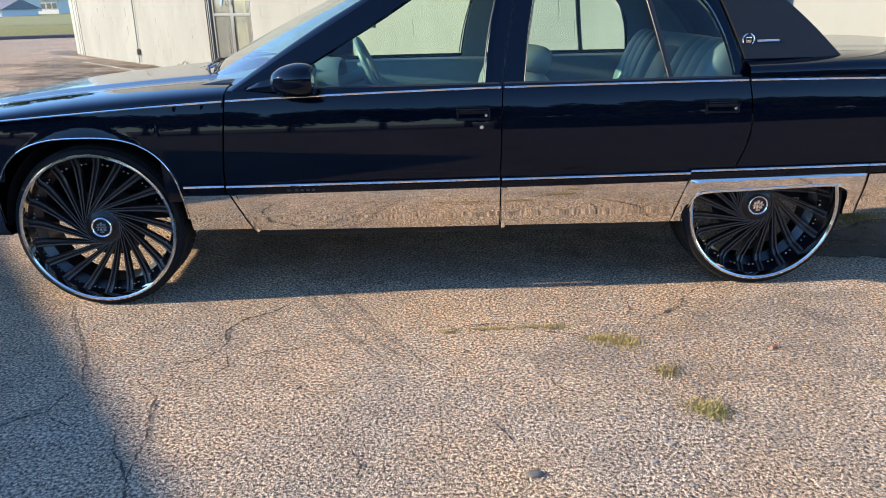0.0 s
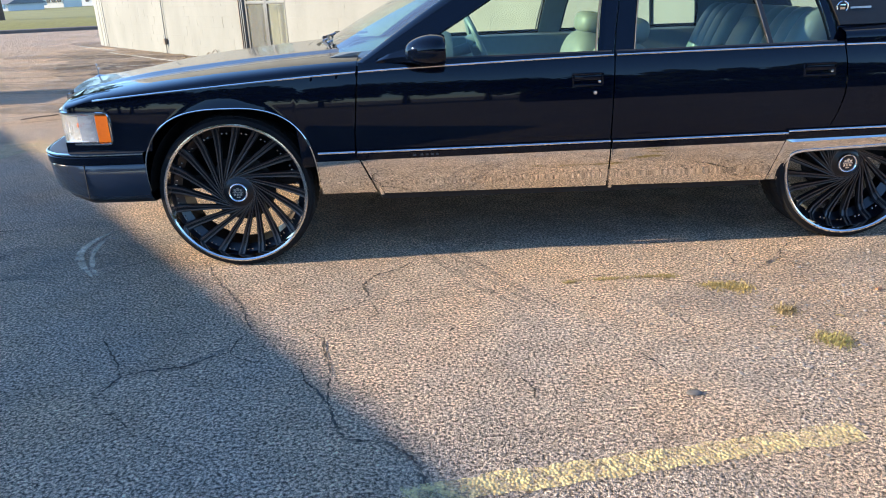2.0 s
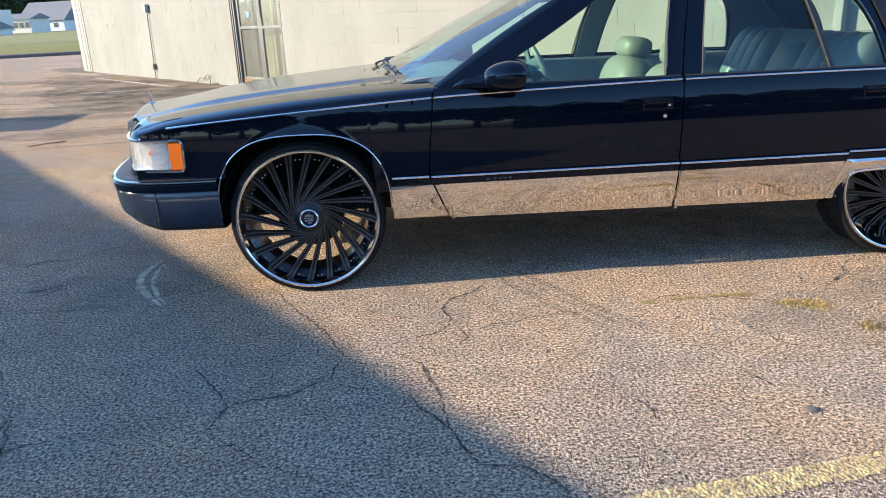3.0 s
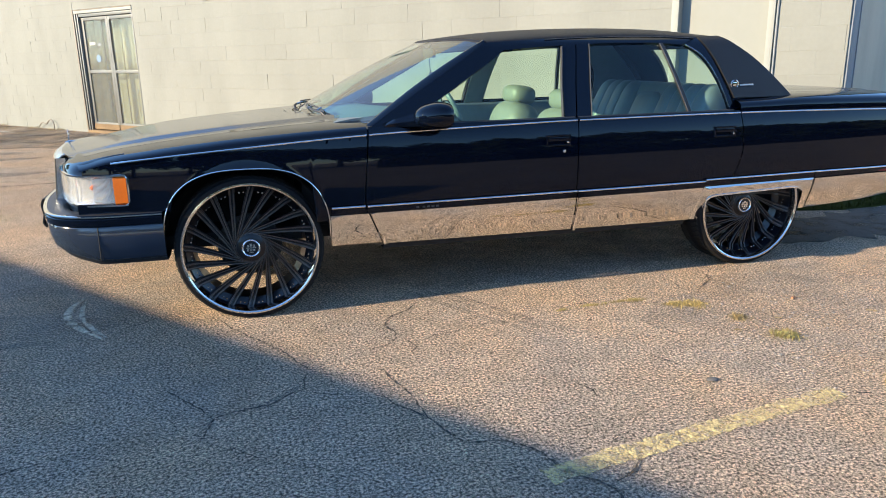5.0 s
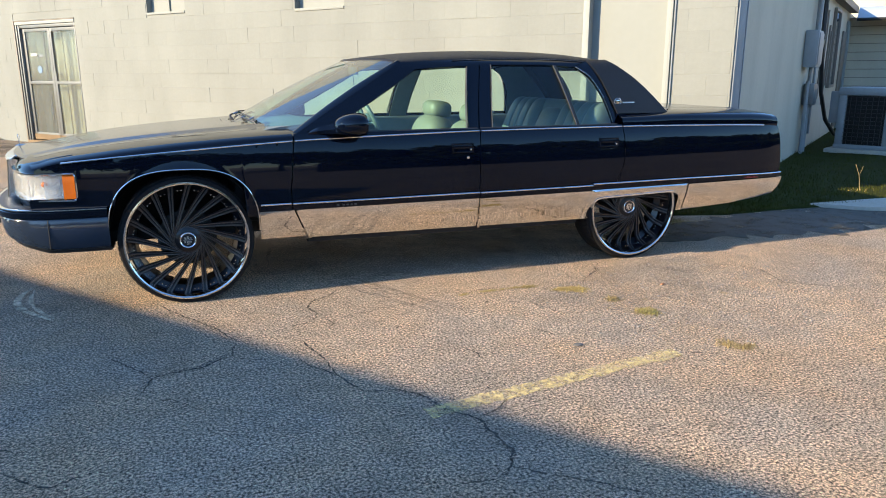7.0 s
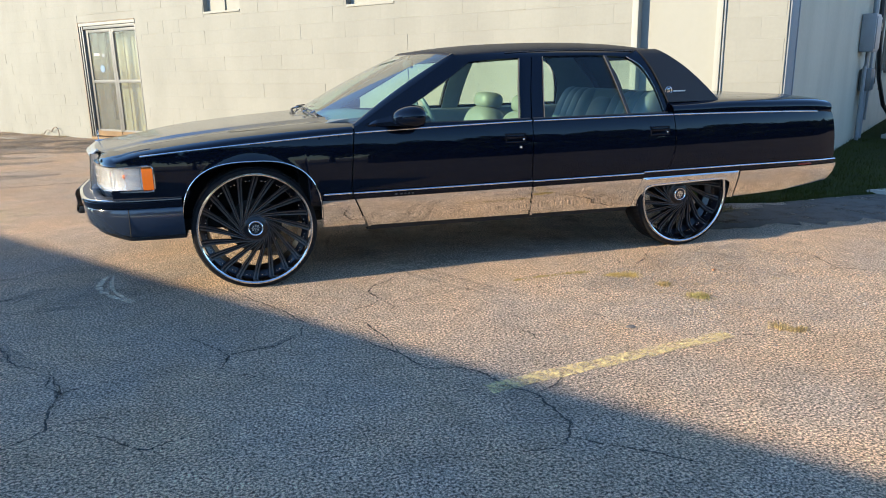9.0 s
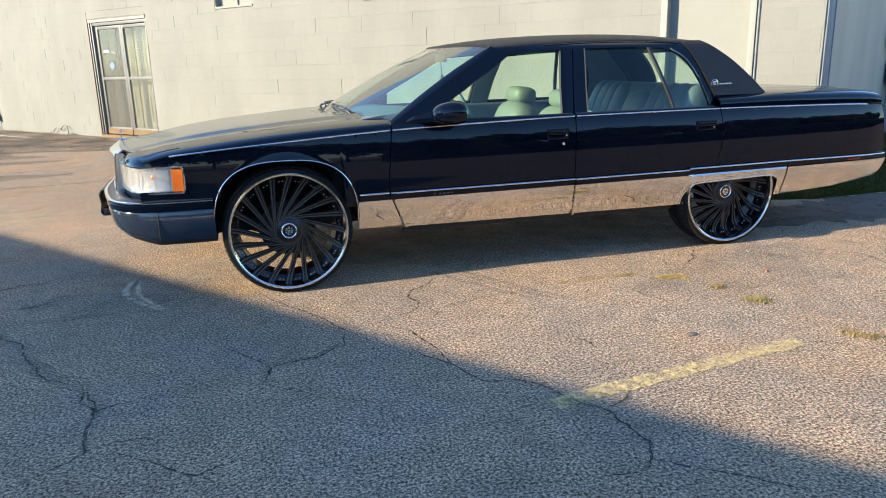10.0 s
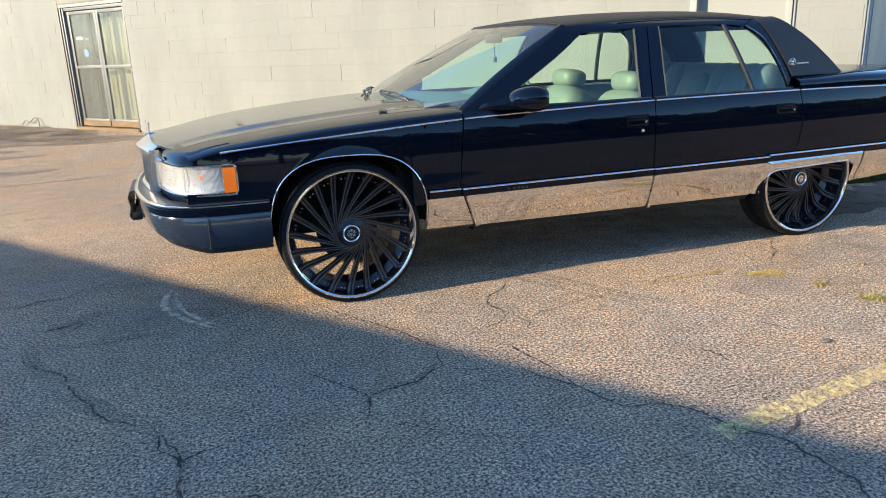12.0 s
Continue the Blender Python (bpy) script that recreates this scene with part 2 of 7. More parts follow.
def strip_along(pts, w, h, s=1, bm=None):
    """A raised half-round moulding along points of the side: w is its height on the body, h how far it stands out."""
    rows = []
    for p in pts:
        rows.append([p + Vector((0, s * 0.003, -w / 2)), p + Vector((0, -s * h * 0.7, -w * 0.38)), p + Vector((0, -s * h, 0)), p + Vector((0, -s * h * 0.7, w * 0.38)), p + Vector((0, s * 0.003, w / 2))])
    return grid(rows, bm=bm)


def k(v):
    return lambda _: v


def lf(knots):
    return lambda a: lin(knots, a)


def cf(knots):
    return lambda a: curve_at(knots, a)


def steps(a, b, n):
    return [a + (b - a) * i / n for i in range(n + 1)]


# ---- the car ----
BELT[0:3] = [(-2.62, 0.752), (-2.45, 0.787), (-2.30, 0.826), (-2.17, 0.857)]
CREST[0:3] = [(-2.62, 0.862), (-2.50, 0.884), (-2.38, 0.895), (-2.30, 0.902), (-2.10, 0.927), (-1.8, 0.958)]
car = thing("car", (0, YC, 0), "glossy black four-door luxury sedan raised on oversized wheels", "car")
HUB_F, HUB_R, HUB_Z = -1.543, 1.541, 0.378
ARCH_A, ARCH_B, ARCH_X, ARCH_Z, ARCH_N = 0.418, 0.410, -1.545, 0.392, 2.8


def arch(x):
    u = min(1, abs(x - ARCH_X) / ARCH_A)
    return ARCH_Z + ARCH_B * (1 - u ** ARCH_N) ** (1 / ARCH_N)


SEAM_A = lf([(0.34, -0.838), (0.57, -0.935), (0.64, -0.934), (0.95, -0.902), (1.05, -0.90)])
SEAM_B = lf([(0.33, 0.303), (0.58, 0.300), (0.97, 0.312), (1.05, 0.315)])
SEAM_C = cf([(0.50, 1.335), (0.57, 1.366), (0.66, 1.405), (0.76, 1.429), (0.87, 1.425), (0.985, 1.410)])
belt = cf(BELT)


def weld(bm, dist=0.0012):
    bmesh.ops.remove_doubles(bm, verts=bm.verts, dist=dist)
    return bm


def car_side(s):
    # front fender: side sheet down to the wheel arch, shoulder up to the hood
    def zlo(x):
        if x < -1.905:
            return 0.612
        if x > -1.20:
            return 0.50
        return max(arch(x), 0.50)
    bm = bmesh.new()
    xs = [-2.10 + (2.10 - 0.905) * i / 90 for i in range(91)]
    rows = []
    for j in range(15):
        row = []
        for x in xs:
            z = zlo(x) + (belt(x) - zlo(x)) * j / 14
            row.append(side_pt(min(x, SEAM_A(z) - 0.004), z, s, 0.007 * max(0.0, 1 - (math.hypot((x - ARCH_X) / ARCH_A, (z - ARCH_Z) / ARCH_B) - 1) / 0.14) ** 2 if z > 0.5 else 0.0))
        rows.append(row)
    grid(rows, bm=bm)
    grid([[side_pt(x, 0.803 + (belt(x) - 0.803) * v, s) for x in steps(-2.30, -2.10, 10)] for v in (0, 0.33, 0.67, 1)], bm=bm)
    grid([[side_pt(x, 0.612 + 0.052 * j / 3, s, -0.004) for x in steps(-2.34, -2.10, 10)] for j in range(4)], bm=bm)
    sh = []
    for j in range(12):
        d = 1 - 0.27 * (j / 11) ** 3
        sh.append([top_pt(min(x, -0.906), d, s) for x in [max(x, -2.31 - 0.06 * (1 - d) / 0.27) for x in steps(-2.42, -0.906, 50)]])
    grid(sh, bm=bm)
    weld(bm)
    grid([[top_pt(x, d, s, -0.004) for x in steps(-0.908, -0.70, 10)] for d in steps(0.975, 0.60, 10)], bm=bm)
    fender = part("front_fender", bm, PAINT, car)
    # chrome lip round the front arch
    bead = []
    for a in steps(radians(1), radians(179), 60):
        x, z = ARCH_X + ARCH_A * math.copysign(abs(math.cos(a)) ** (2 / ARCH_N), math.cos(a)), ARCH_Z + ARCH_B * abs(math.sin(a)) ** (2 / ARCH_N)
        bead.append(side_pt(x, z, s, 0.009 + 0.012 * max(0.0, min(1.0, (0.64 - z) / 0.05)) * (x < ARCH_X)))
    part("arch_trim", tube(bead, 0.0042, 8), CHROME, fender, "thin chrome wheel arch trim")
    # dark liner behind the arch
    lin_rows = []
    for a in steps(radians(0), radians(180), 30):
        lin_rows.append([(ARCH_X + (ARCH_A + 0.01) * math.cos(a), YC - s * yy, ARCH_Z + (ARCH_B + 0.01) * math.sin(a)) for yy in (0.90, 0.75, 0.52)])
    bm = grid(lin_rows)
    part("wheel_well", bm, UNDER, fender)
    # doors
    fd = part("front_door", side_panel(lambda z: SEAM_A(z) + 0.003, lambda z: SEAM_B(z) - 0.003, k(0.50), k(0.984), s, 46, 16), PAINT, car)
    rd = part("rear_door", side_panel(lambda z: SEAM_B(z) + 0.003, lambda z: SEAM_C(z) - 0.003, k(0.50), k(0.984), s, 46, 16), PAINT, car)
    # quarter panel with the shoulder of the deck
    bm = bmesh.new()
    rows = []
    for j in range(17):
        row = []
        for i in range(71):
            u = i / 70
            z0 = 0.515
            z = z0 + 0.455 * j / 16
            for _ in range(3):
                xr = curve_at(TAIL, z) - 0.012
                x = SEAM_C(z) + 0.003 + u * (xr - SEAM_C(z) - 0.003)
                z = z0 + (belt(x) - z0) * j / 16
            row.append(side_pt(x, z, s))
        rows.append(row)
    grid(rows, bm=bm)
    sh = []
    for j in range(12):
        d = 1 - 0.22 * (j / 11) ** 3
        sh.append([top_pt(x, d, s) for x in steps(1.413, curve_at(TAIL, 0.945 + 0.09 * (1 - d) / 0.22) - 0.012, 60)])
    grid(sh, bm=bm)
    qp = part("quarter_panel", weld(bm), PAINT, car)
    # belt moulding, one length to each panel
    for x0, x1, par in ((-2.165, -0.911, fender), (-0.897, 0.305, fd), (0.320, 1.405, rd), (1.416, 2.73, qp)):
        pts = [side_pt(x, belt(x), s, 0.001) for x in steps(x0, x1, 26)]
        part("belt_moulding", strip_along(pts, 0.0105, 0.007, s), CHROME, par, "bright belt line moulding")
    # lower moulding: thin bright line above a dark band
    for x0, x1, z, par in ((-1.118, -0.939, 0.571, fender), (-0.928, 0.297, 0.569, fd), (0.306, 1.166, 0.567, rd), (1.168, 1.997, 0.577, qp), (2.002, 2.955, 0.577, qp)):
        pts = [side_pt(x, z - (0.010 if x > 2.0 else 0.0) * (x - 2.0), s, 0.010) for x in steps(x0, x1, 22)]
        part("lower_moulding", strip_along(pts, 0.012, 0.010, s), CHROME, par, "thin bright moulding along the lower body")
        rows = [[side_pt(x, z + dz, s, o) for x in steps(x0, x1, 22)] for dz, o in ((-0.006, 0.004), (-0.010, 0.013), (-0.038, 0.014), (-0.046, 0.004))]
        part("rub_strip", grid(rows, thick=0.004), PAINT, par)
    # polished rocker cladding
    def clad(xl, xr, zb, zt, name, par, n=30):
        rows = []
        for j in range(9):
            v = j / 8
            row = []
            for i in range(n + 1):
                u = i / n
                x = xl(0.45) + u * (xr(0.45) - xl(0.45))
                z = zb(x) + v * (zt(x) - zb(x))
                x = xl(z) + u * (xr(z) - xl(z))
                row.append(side_pt(x, z, s, 0.014 - 0.003 * (v > 0.99) - 0.008 * (v < 0.01)))
            rows.append(row)
        return part(name, grid(rows, thick=0.006), CHROME_LOW, par, "mirror-polished lower cladding")
    zt = k(0.528)

    def arch_back(z):
        return ARCH_X + ARCH_A * max(0, 1 - abs((z - ARCH_Z) / ARCH_B) ** ARCH_N) ** (1 / ARCH_N) + 0.006
    clad(arch_back, lambda z: SEAM_A(z) - 0.005, k(0.350), zt, "cladding", fender, 8)
    clad(lambda z: SEAM_A(z) + 0.004, lambda z: SEAM_B(z) - 0.003, lf([(-0.84, 0.340), (0.31, 0.327)]), zt, "cladding", fd)
    clad(lambda z: SEAM_B(z) + 0.004, lf([(0.33, 1.114), (0.45, 1.138), (0.53, 1.160)]), lf([(0.31, 0.327), (1.12, 0.317)]), zt, "cladding", rd)
    clad(k(2.015), lf([(0.33, 2.80), (0.39, 2.915), (0.46, 2.968), (0.53, 2.980)]), lf([(2.0, 0.325), (2.6, 0.345), (2.95, 0.39)]), k(0.530), "cladding", qp)
    for x0, zb, par in ((-0.838, 0.336, fd), (0.307, 0.318, rd)):
        rows = []
        for v in steps(0, 1, 6):
            z = zb + v * (0.526 - zb)
            x = x0 + (SEAM_A(z) - SEAM_A(0.336) + 0.004 if x0 < 0 else 0.0)
            rows.append([side_pt(x + dx, z, s, o) for dx, o in ((0.0, 0.010), (0.003, 0.019), (0.019, 0.019), (0.022, 0.012))])
        part("cladding_cap", grid(rows, thick=0.004), CHROME_LOW, par)
    # black sill below the cladding
    low = lf([(-0.84, 0.342), (0.31, 0.329), (1.12, 0.319)])
    rows = [[side_pt(x, low(x), s, 0.0) + Vector((0, s * o, dz)) for x in steps(-0.83, 1.10, 30)] for o, dz in ((0.012, 0.02), (0.018, -0.012), (0.030, -0.034), (0.10, -0.036))]
    part("rocker_sill", grid(rows, thick=0.004), UNDER, car, "black sill below the polished cladding")
    # polished surround of the rear wheel opening
    inner = [(1.164, 0.320), (1.182, 0.395), (1.208, 0.448), (1.262, 0.466), (1.40, 0.471), (1.62, 0.476), (1.82, 0.479), (1.898, 0.468), (1.932, 0.432), (1.944, 0.326)]
    outer = [(1.118, 0.320), (1.140, 0.420), (1.158, 0.500), (1.172, 0.532), (1.40, 0.535), (1.62, 0.537), (1.84, 0.538), (2.008, 0.536), (2.011, 0.470), (2.012, 0.326)]
    fine = []
    for t in steps(0, len(inner) - 1, 54):
        i = min(int(t), len(inner) - 2)
        fine.append([smooth_line(inner, t / (len(inner) - 1)), tuple(a + (t - i) * (b - a) for a, b in zip(outer[i], outer[i + 1]))])
    rows = []
    for v in steps(0, 1, 5):
        rows.append([side_pt(a[0] + v * (b[0] - a[0]), a[1] + v * (b[1] - a[1]), s, 0.017 - 0.010 * (v > 0.99)) for a, b in fine])
    sur = part("wheel_opening_trim", grid(rows, thick=0.006), CHROME_LOW, qp, "polished surround of the rear wheel opening")
    lip = []
    for a, b in fine:
        o = side_pt(a[0], a[1], s, 0.017)
        lip.append([o + Vector((0, 0, 0.014)), o + Vector((0, -s * 0.008, 0.010)), o + Vector((0, -s * 0.008, 0.0)), o + Vector((0, s * 0.02, -0.004)), o + Vector((0, s * 0.05, 0.0))])
    part("opening_lip", grid(lip), CHROME, sur)
    lin_rows = [[(HUB_R + 0.45 * math.cos(a), YC - s * yy, 0.37 + 0.42 * math.sin(a)) for yy in (0.93, 0.75, 0.50)] for a in steps(radians(0), radians(180), 30)]
    part("wheel_well", grid(lin_rows), UNDER, qp)
    # recessed door handles and the lock
    for x0, x1, par in ((0.106, 0.256, fd), (1.214, 1.368, rd)):
        z0, z1 = 0.832, 0.896
        bm = bmesh.new()
        for xa, xb, za, zb in ((x0, x1, z1 - 0.010, z1), (x0, x1, z0, z0 + 0.010), (x0, x0 + 0.010, z0, z1), (x1 - 0.010, x1, z0, z1)):
            y0 = side_pt((xa + xb) / 2, 0.865, s).y
            box(bm, xa, xb, y0 - 0.006, y0 + 0.006, za, zb, bevel=0.002)
        part("handle_bezel", bm, PAINT, par)
        bm = bmesh.new()
        y0 = side_pt((x0 + x1) / 2, 0.865, s).y
        box(bm, x0 + 0.012, x1 - 0.012, y0 - 0.009, y0 + 0.004, z0 + 0.028, z1 - 0.013, bevel=0.004)
        part("door_handle", bm, PAINT, par, "body-coloured pull handle")
        bm = bmesh.new()
        box(bm, x1 - 0.026, x1 - 0.014, y0 - 0.010, y0, z0 + 0.016, z0 + 0.027, bevel=0.002)
        part("handle_tip", bm, CHROME, par)
    bm = bmesh.new()
    y0 = side_pt(0.217, 0.8, s).y
    lathe([(0.0005, -0.006), (0.008, -0.006), (0.0105, -0.003), (0.0115, 0.004)], (0.217, y0, 0.802), s, 20, bm)
    part("lock", bm, CHROME, fd, "round chrome key lock")
    for x in (-0.66, -0.625, -0.60, -0.575, -0.55):
        y0 = side_pt(x, 0.545, s, 0.015).y
        part("badge_bar", box(bmesh.new(), x, x + 0.014, y0 - 0.002, y0 + 0.002, 0.540, 0.549), DULLTRIM, fd)
    # door mirror
    bm = bmesh.new()
    bmesh.ops.create_uvsphere(bm, u_segments=32, v_segments=20, radius=1)
    for v in bm.verts:
        c = v.co
        u, w, h = [math.copysign(abs(a) ** 0.78, a) for a in c]
        front = max(0.0, -u)
        u = min(u, 0.6)
        c.x = -0.556 + 0.108 * u - 0.02 * front * (0.5 - 0.5 * h)
        c.y = YC - s * (half(-0.6, 0.98) + 0.104 + 0.118 * w * (1 - 0.22 * front))
        c.z = 1.036 + 0.071 * h * (1 - 0.20 * front)
    mir = part("door_mirror", bm, PAINT, fd, "black body-coloured door mirror")
    bm = bmesh.new()
    lathe([(0.0005, -0.002), (0.9, -0.002), (1.0, 0.004)], (0, 0, 0), 1, 28, bm)
    for v in bm.verts:
        v.co = Vector((-0.4905 - v.co.y, YC - s * (half(-0.6, 0.98) + 0.104 + 0.095 * v.co.x), 1.034 + 0.055 * v.co.z))
    part("mirror_glass", bm, CHROME, mir, "mirror glass")
    rows = []
    for t in steps(0, 1, 10):
        x, w = -0.810 + 0.26 * t, 0.006 + 0.074 * t ** 0.7
        y0 = half(-0.7, 0.98) - 0.035 + 0.10 * t * t
        rows.append([(x, YC - s * (y0 - 0.01), 0.978), (x, YC - s * (y0 + 0.035), 0.978), (x, YC - s * (y0 + 0.040), 0.984 + w * 0.4), (x, YC - s * (y0 + 0.015), 0.984 + w), (x, YC - s * (y0 - 0.02), 0.980 + w)])
    part("mirror_foot", grid(rows, thick=0.02), PAINT, mir)
    # red side marker at the tail
    y0 = side_pt(2.62, 0.545, s, 0.013).y
    bm = bmesh.new()
    box(bm, 2.55, 2.69, y0 - 0.004, y0 + 0.006, 0.540, 0.556, bevel=0.002)
    part("side_marker", bm, REDLENS, qp, "small red side marker")
    return fender, fd, rd, qp


SIDES = {s: car_side(s) for s in (1, -1)}

# ---- hood, deck lid, nose and tail ----
def lid(x0, x1, dmax, crown, back=None, n=44, m=40, swept=0.0):
    rows = []
    for j in range(m + 1):
        d = -dmax + 2 * dmax * j / m
        row = []
        for i in range(n + 1):
            xr = x1 if back is None else back(d)
            xf = x0 + swept * abs(d / dmax) ** 3
            x = xf + (xr - xf) * i / n
            e = min(1, max(0, (0.62 - abs(d)) / 0.05))
            row.append(top_pt(x, d, 1, crown * e * e * (3 - 2 * e) * max(0.15, min(1, (x + 2.5) / 0.5))))
        rows.append(row)
    return grid(rows, thick=0.01)


part("hood", lid(-2.505, -1.2, 0.722, 0.014, lambda d: -1.20 + 0.30 * (abs(d) / 0.722) ** 2, swept=0.145), PAINT_TOP, car, "black hood with a film of dust and a brightened sheen")
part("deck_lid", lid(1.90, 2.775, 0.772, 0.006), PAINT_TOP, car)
rows = []
for z in (1.052, 1.035, 1.01, 0.97, 0.92, 0.86, 0.78, 0.70, 0.62, 0.56):
    rows.append([(curve_at(TAIL, z) - (0.03 if z > 1.05 else 0.0) - 0.05 * abs(d) ** 8, YC + d * lin([(0.56, 0.900), (0.80, 0.897), (0.95, 0.875), (1.01, 0.80), (1.052, 0.70)], z), z - 0.01 * d * d) for d in steps(-1, 1, 40)])
tail = part("tail_panel", grid(rows, thick=0.01), PAINT, car)
for s in (1, -1):
    bm = bmesh.new()
    rows = [[(curve_at(TAIL, z) - 0.05 * abs(dd) ** 8 + 0.010, YC - s * dd * 0.893, z) for dd in steps(0.90, 0.995, 6)] for z in steps(0.62, 0.88, 10)]
    part("tail_lamp", grid(rows, thick=0.012), REDLENS, tail, "tall narrow red tail lamp")


def sweep(path, section, smooth_end=True):
    """A section of (outward, z) pairs led along a plan path of (x, half width) from one side round the nose to the other."""
    pts = [Vector((x, YC - d)) for x, d in path] + [Vector((x, YC + d)) for x, d in reversed(path[:-1])]
    rows = []
    for i, p in enumerate(pts):
        a, b = pts[max(i - 1, 0)], pts[min(i + 1, len(pts) - 1)]
        t = (b - a).normalized()
        nrm = Vector((t.y, -t.x))
        if nrm.dot(p - Vector((0, YC))) < 0:
            nrm = -nrm
        rows.append([(p.x + nrm.x * o, p.y + nrm.y * o, z) for o, z in section])
    return rows


def rise(rows, x0=-2.27, x1=-2.56, dz=0.075, z0=0.54):
    """Lifts the lower edge of a swept bumper towards the middle of the nose."""
    return [[(x, y, z + dz * max(0, min(1, (x - x0) / (x1 - x0))) * max(0, z0 - z) / (z0 - 0.37)) for x, y, z in r] for r in rows]


def smooth_path(knots, n=8):
    """A rounded path through a few knots (Catmull-Rom)."""
    pts = [Vector(q) for q in knots]
    pts = [2 * pts[0] - pts[1]] + pts + [2 * pts[-1] - pts[-2]]
    out = []
    for i in range(1, len(pts) - 2):
        for t in steps(0, 1, n)[:-1]:
            p0, p1, p2, p3 = pts[i - 1:i + 3]
            out.append(0.5 * ((2 * p1) + (p2 - p0) * t + (2 * p0 - 5 * p1 + 4 * p2 - p3) * t * t + (3 * p1 - p0 - 3 * p2 + p3) * t ** 3))
    out.append(pts[-2])
    return out


nose_path = [tuple(v) for v in smooth_path([(-1.956, 0.953), (-2.15, 0.945), (-2.30, 0.922), (-2.42, 0.862), (-2.50, 0.74), (-2.555, 0.52), (-2.592, 0.26), (-2.60, 0.0)])]
bumper = part("front_bumper", grid(rise(sweep(nose_path, [(-0.05, 0.372), (-0.018, 0.378), (0.0, 0.40), (0.010, 0.47), (0.012, 0.545), (0.006, 0.556)]))), mat("navy_bumper_skin", (0.016, 0.024, 0.042), rough=0.15, coat=0.5, var=0.25, scale=4, big=0.3), car, "dark navy bumper skin with a dull lower half")
part("bumper_rub_strip", grid(sweep(nose_path, [(0.004, 0.556), (0.018, 0.560), (0.020, 0.592), (0.012, 0.600)])), PAINT, bumper)
part("bumper_moulding", grid(sweep(nose_path, [(0.010, 0.599), (0.020, 0.602), (0.020, 0.608), (0.008, 0.612), (0.002, 0.611)])), CHROME, bumper, "bright moulding on the bumper's edge")
part("bumper_top", grid(sweep(nose_path, [(0.003, 0.611), (-0.02, 0.616), (-0.07, 0.618), (-0.10, 0.60)])), TRIMBLACK, bumper)
part("valance", grid(rise(sweep(nose_path, [(-0.02, 0.376), (-0.035, 0.355), (-0.10, 0.35), (-0.3, 0.36)]))), TRIMBLACK, bumper)
# bent plate bracket hanging on the bumper's face
rows = [[(x, y, z) for x, z in ((-2.605, 0.600), (-2.645, 0.592), (-2.660, 0.560), (-2.652, 0.500), (-2.664, 0.452), (-2.650, 0.428), (-2.618, 0.436))] for y in steps(0.70, 1.13, 8)]
bracket = part("bracket", grid(rows, thick=0.007), TRIMBLACK, bumper, "bent black plate bracket on the bumper's face")
for y in (0.70, 1.10):
    part("bracket_tab", box(bmesh.new(), -2.648, -2.595, y, y + 0.03, 0.425, 0.475, bevel=0.006), TRIMBLACK, bracket)
for sgn in (1, -1):
    bm = tube([(-2.262, YC - sgn * 0.9435, 0.385), (-2.258, YC - sgn * 0.9440, 0.60)], 0.0028, 6)
    part("bumper_seam", bm, UNDER, bumper)
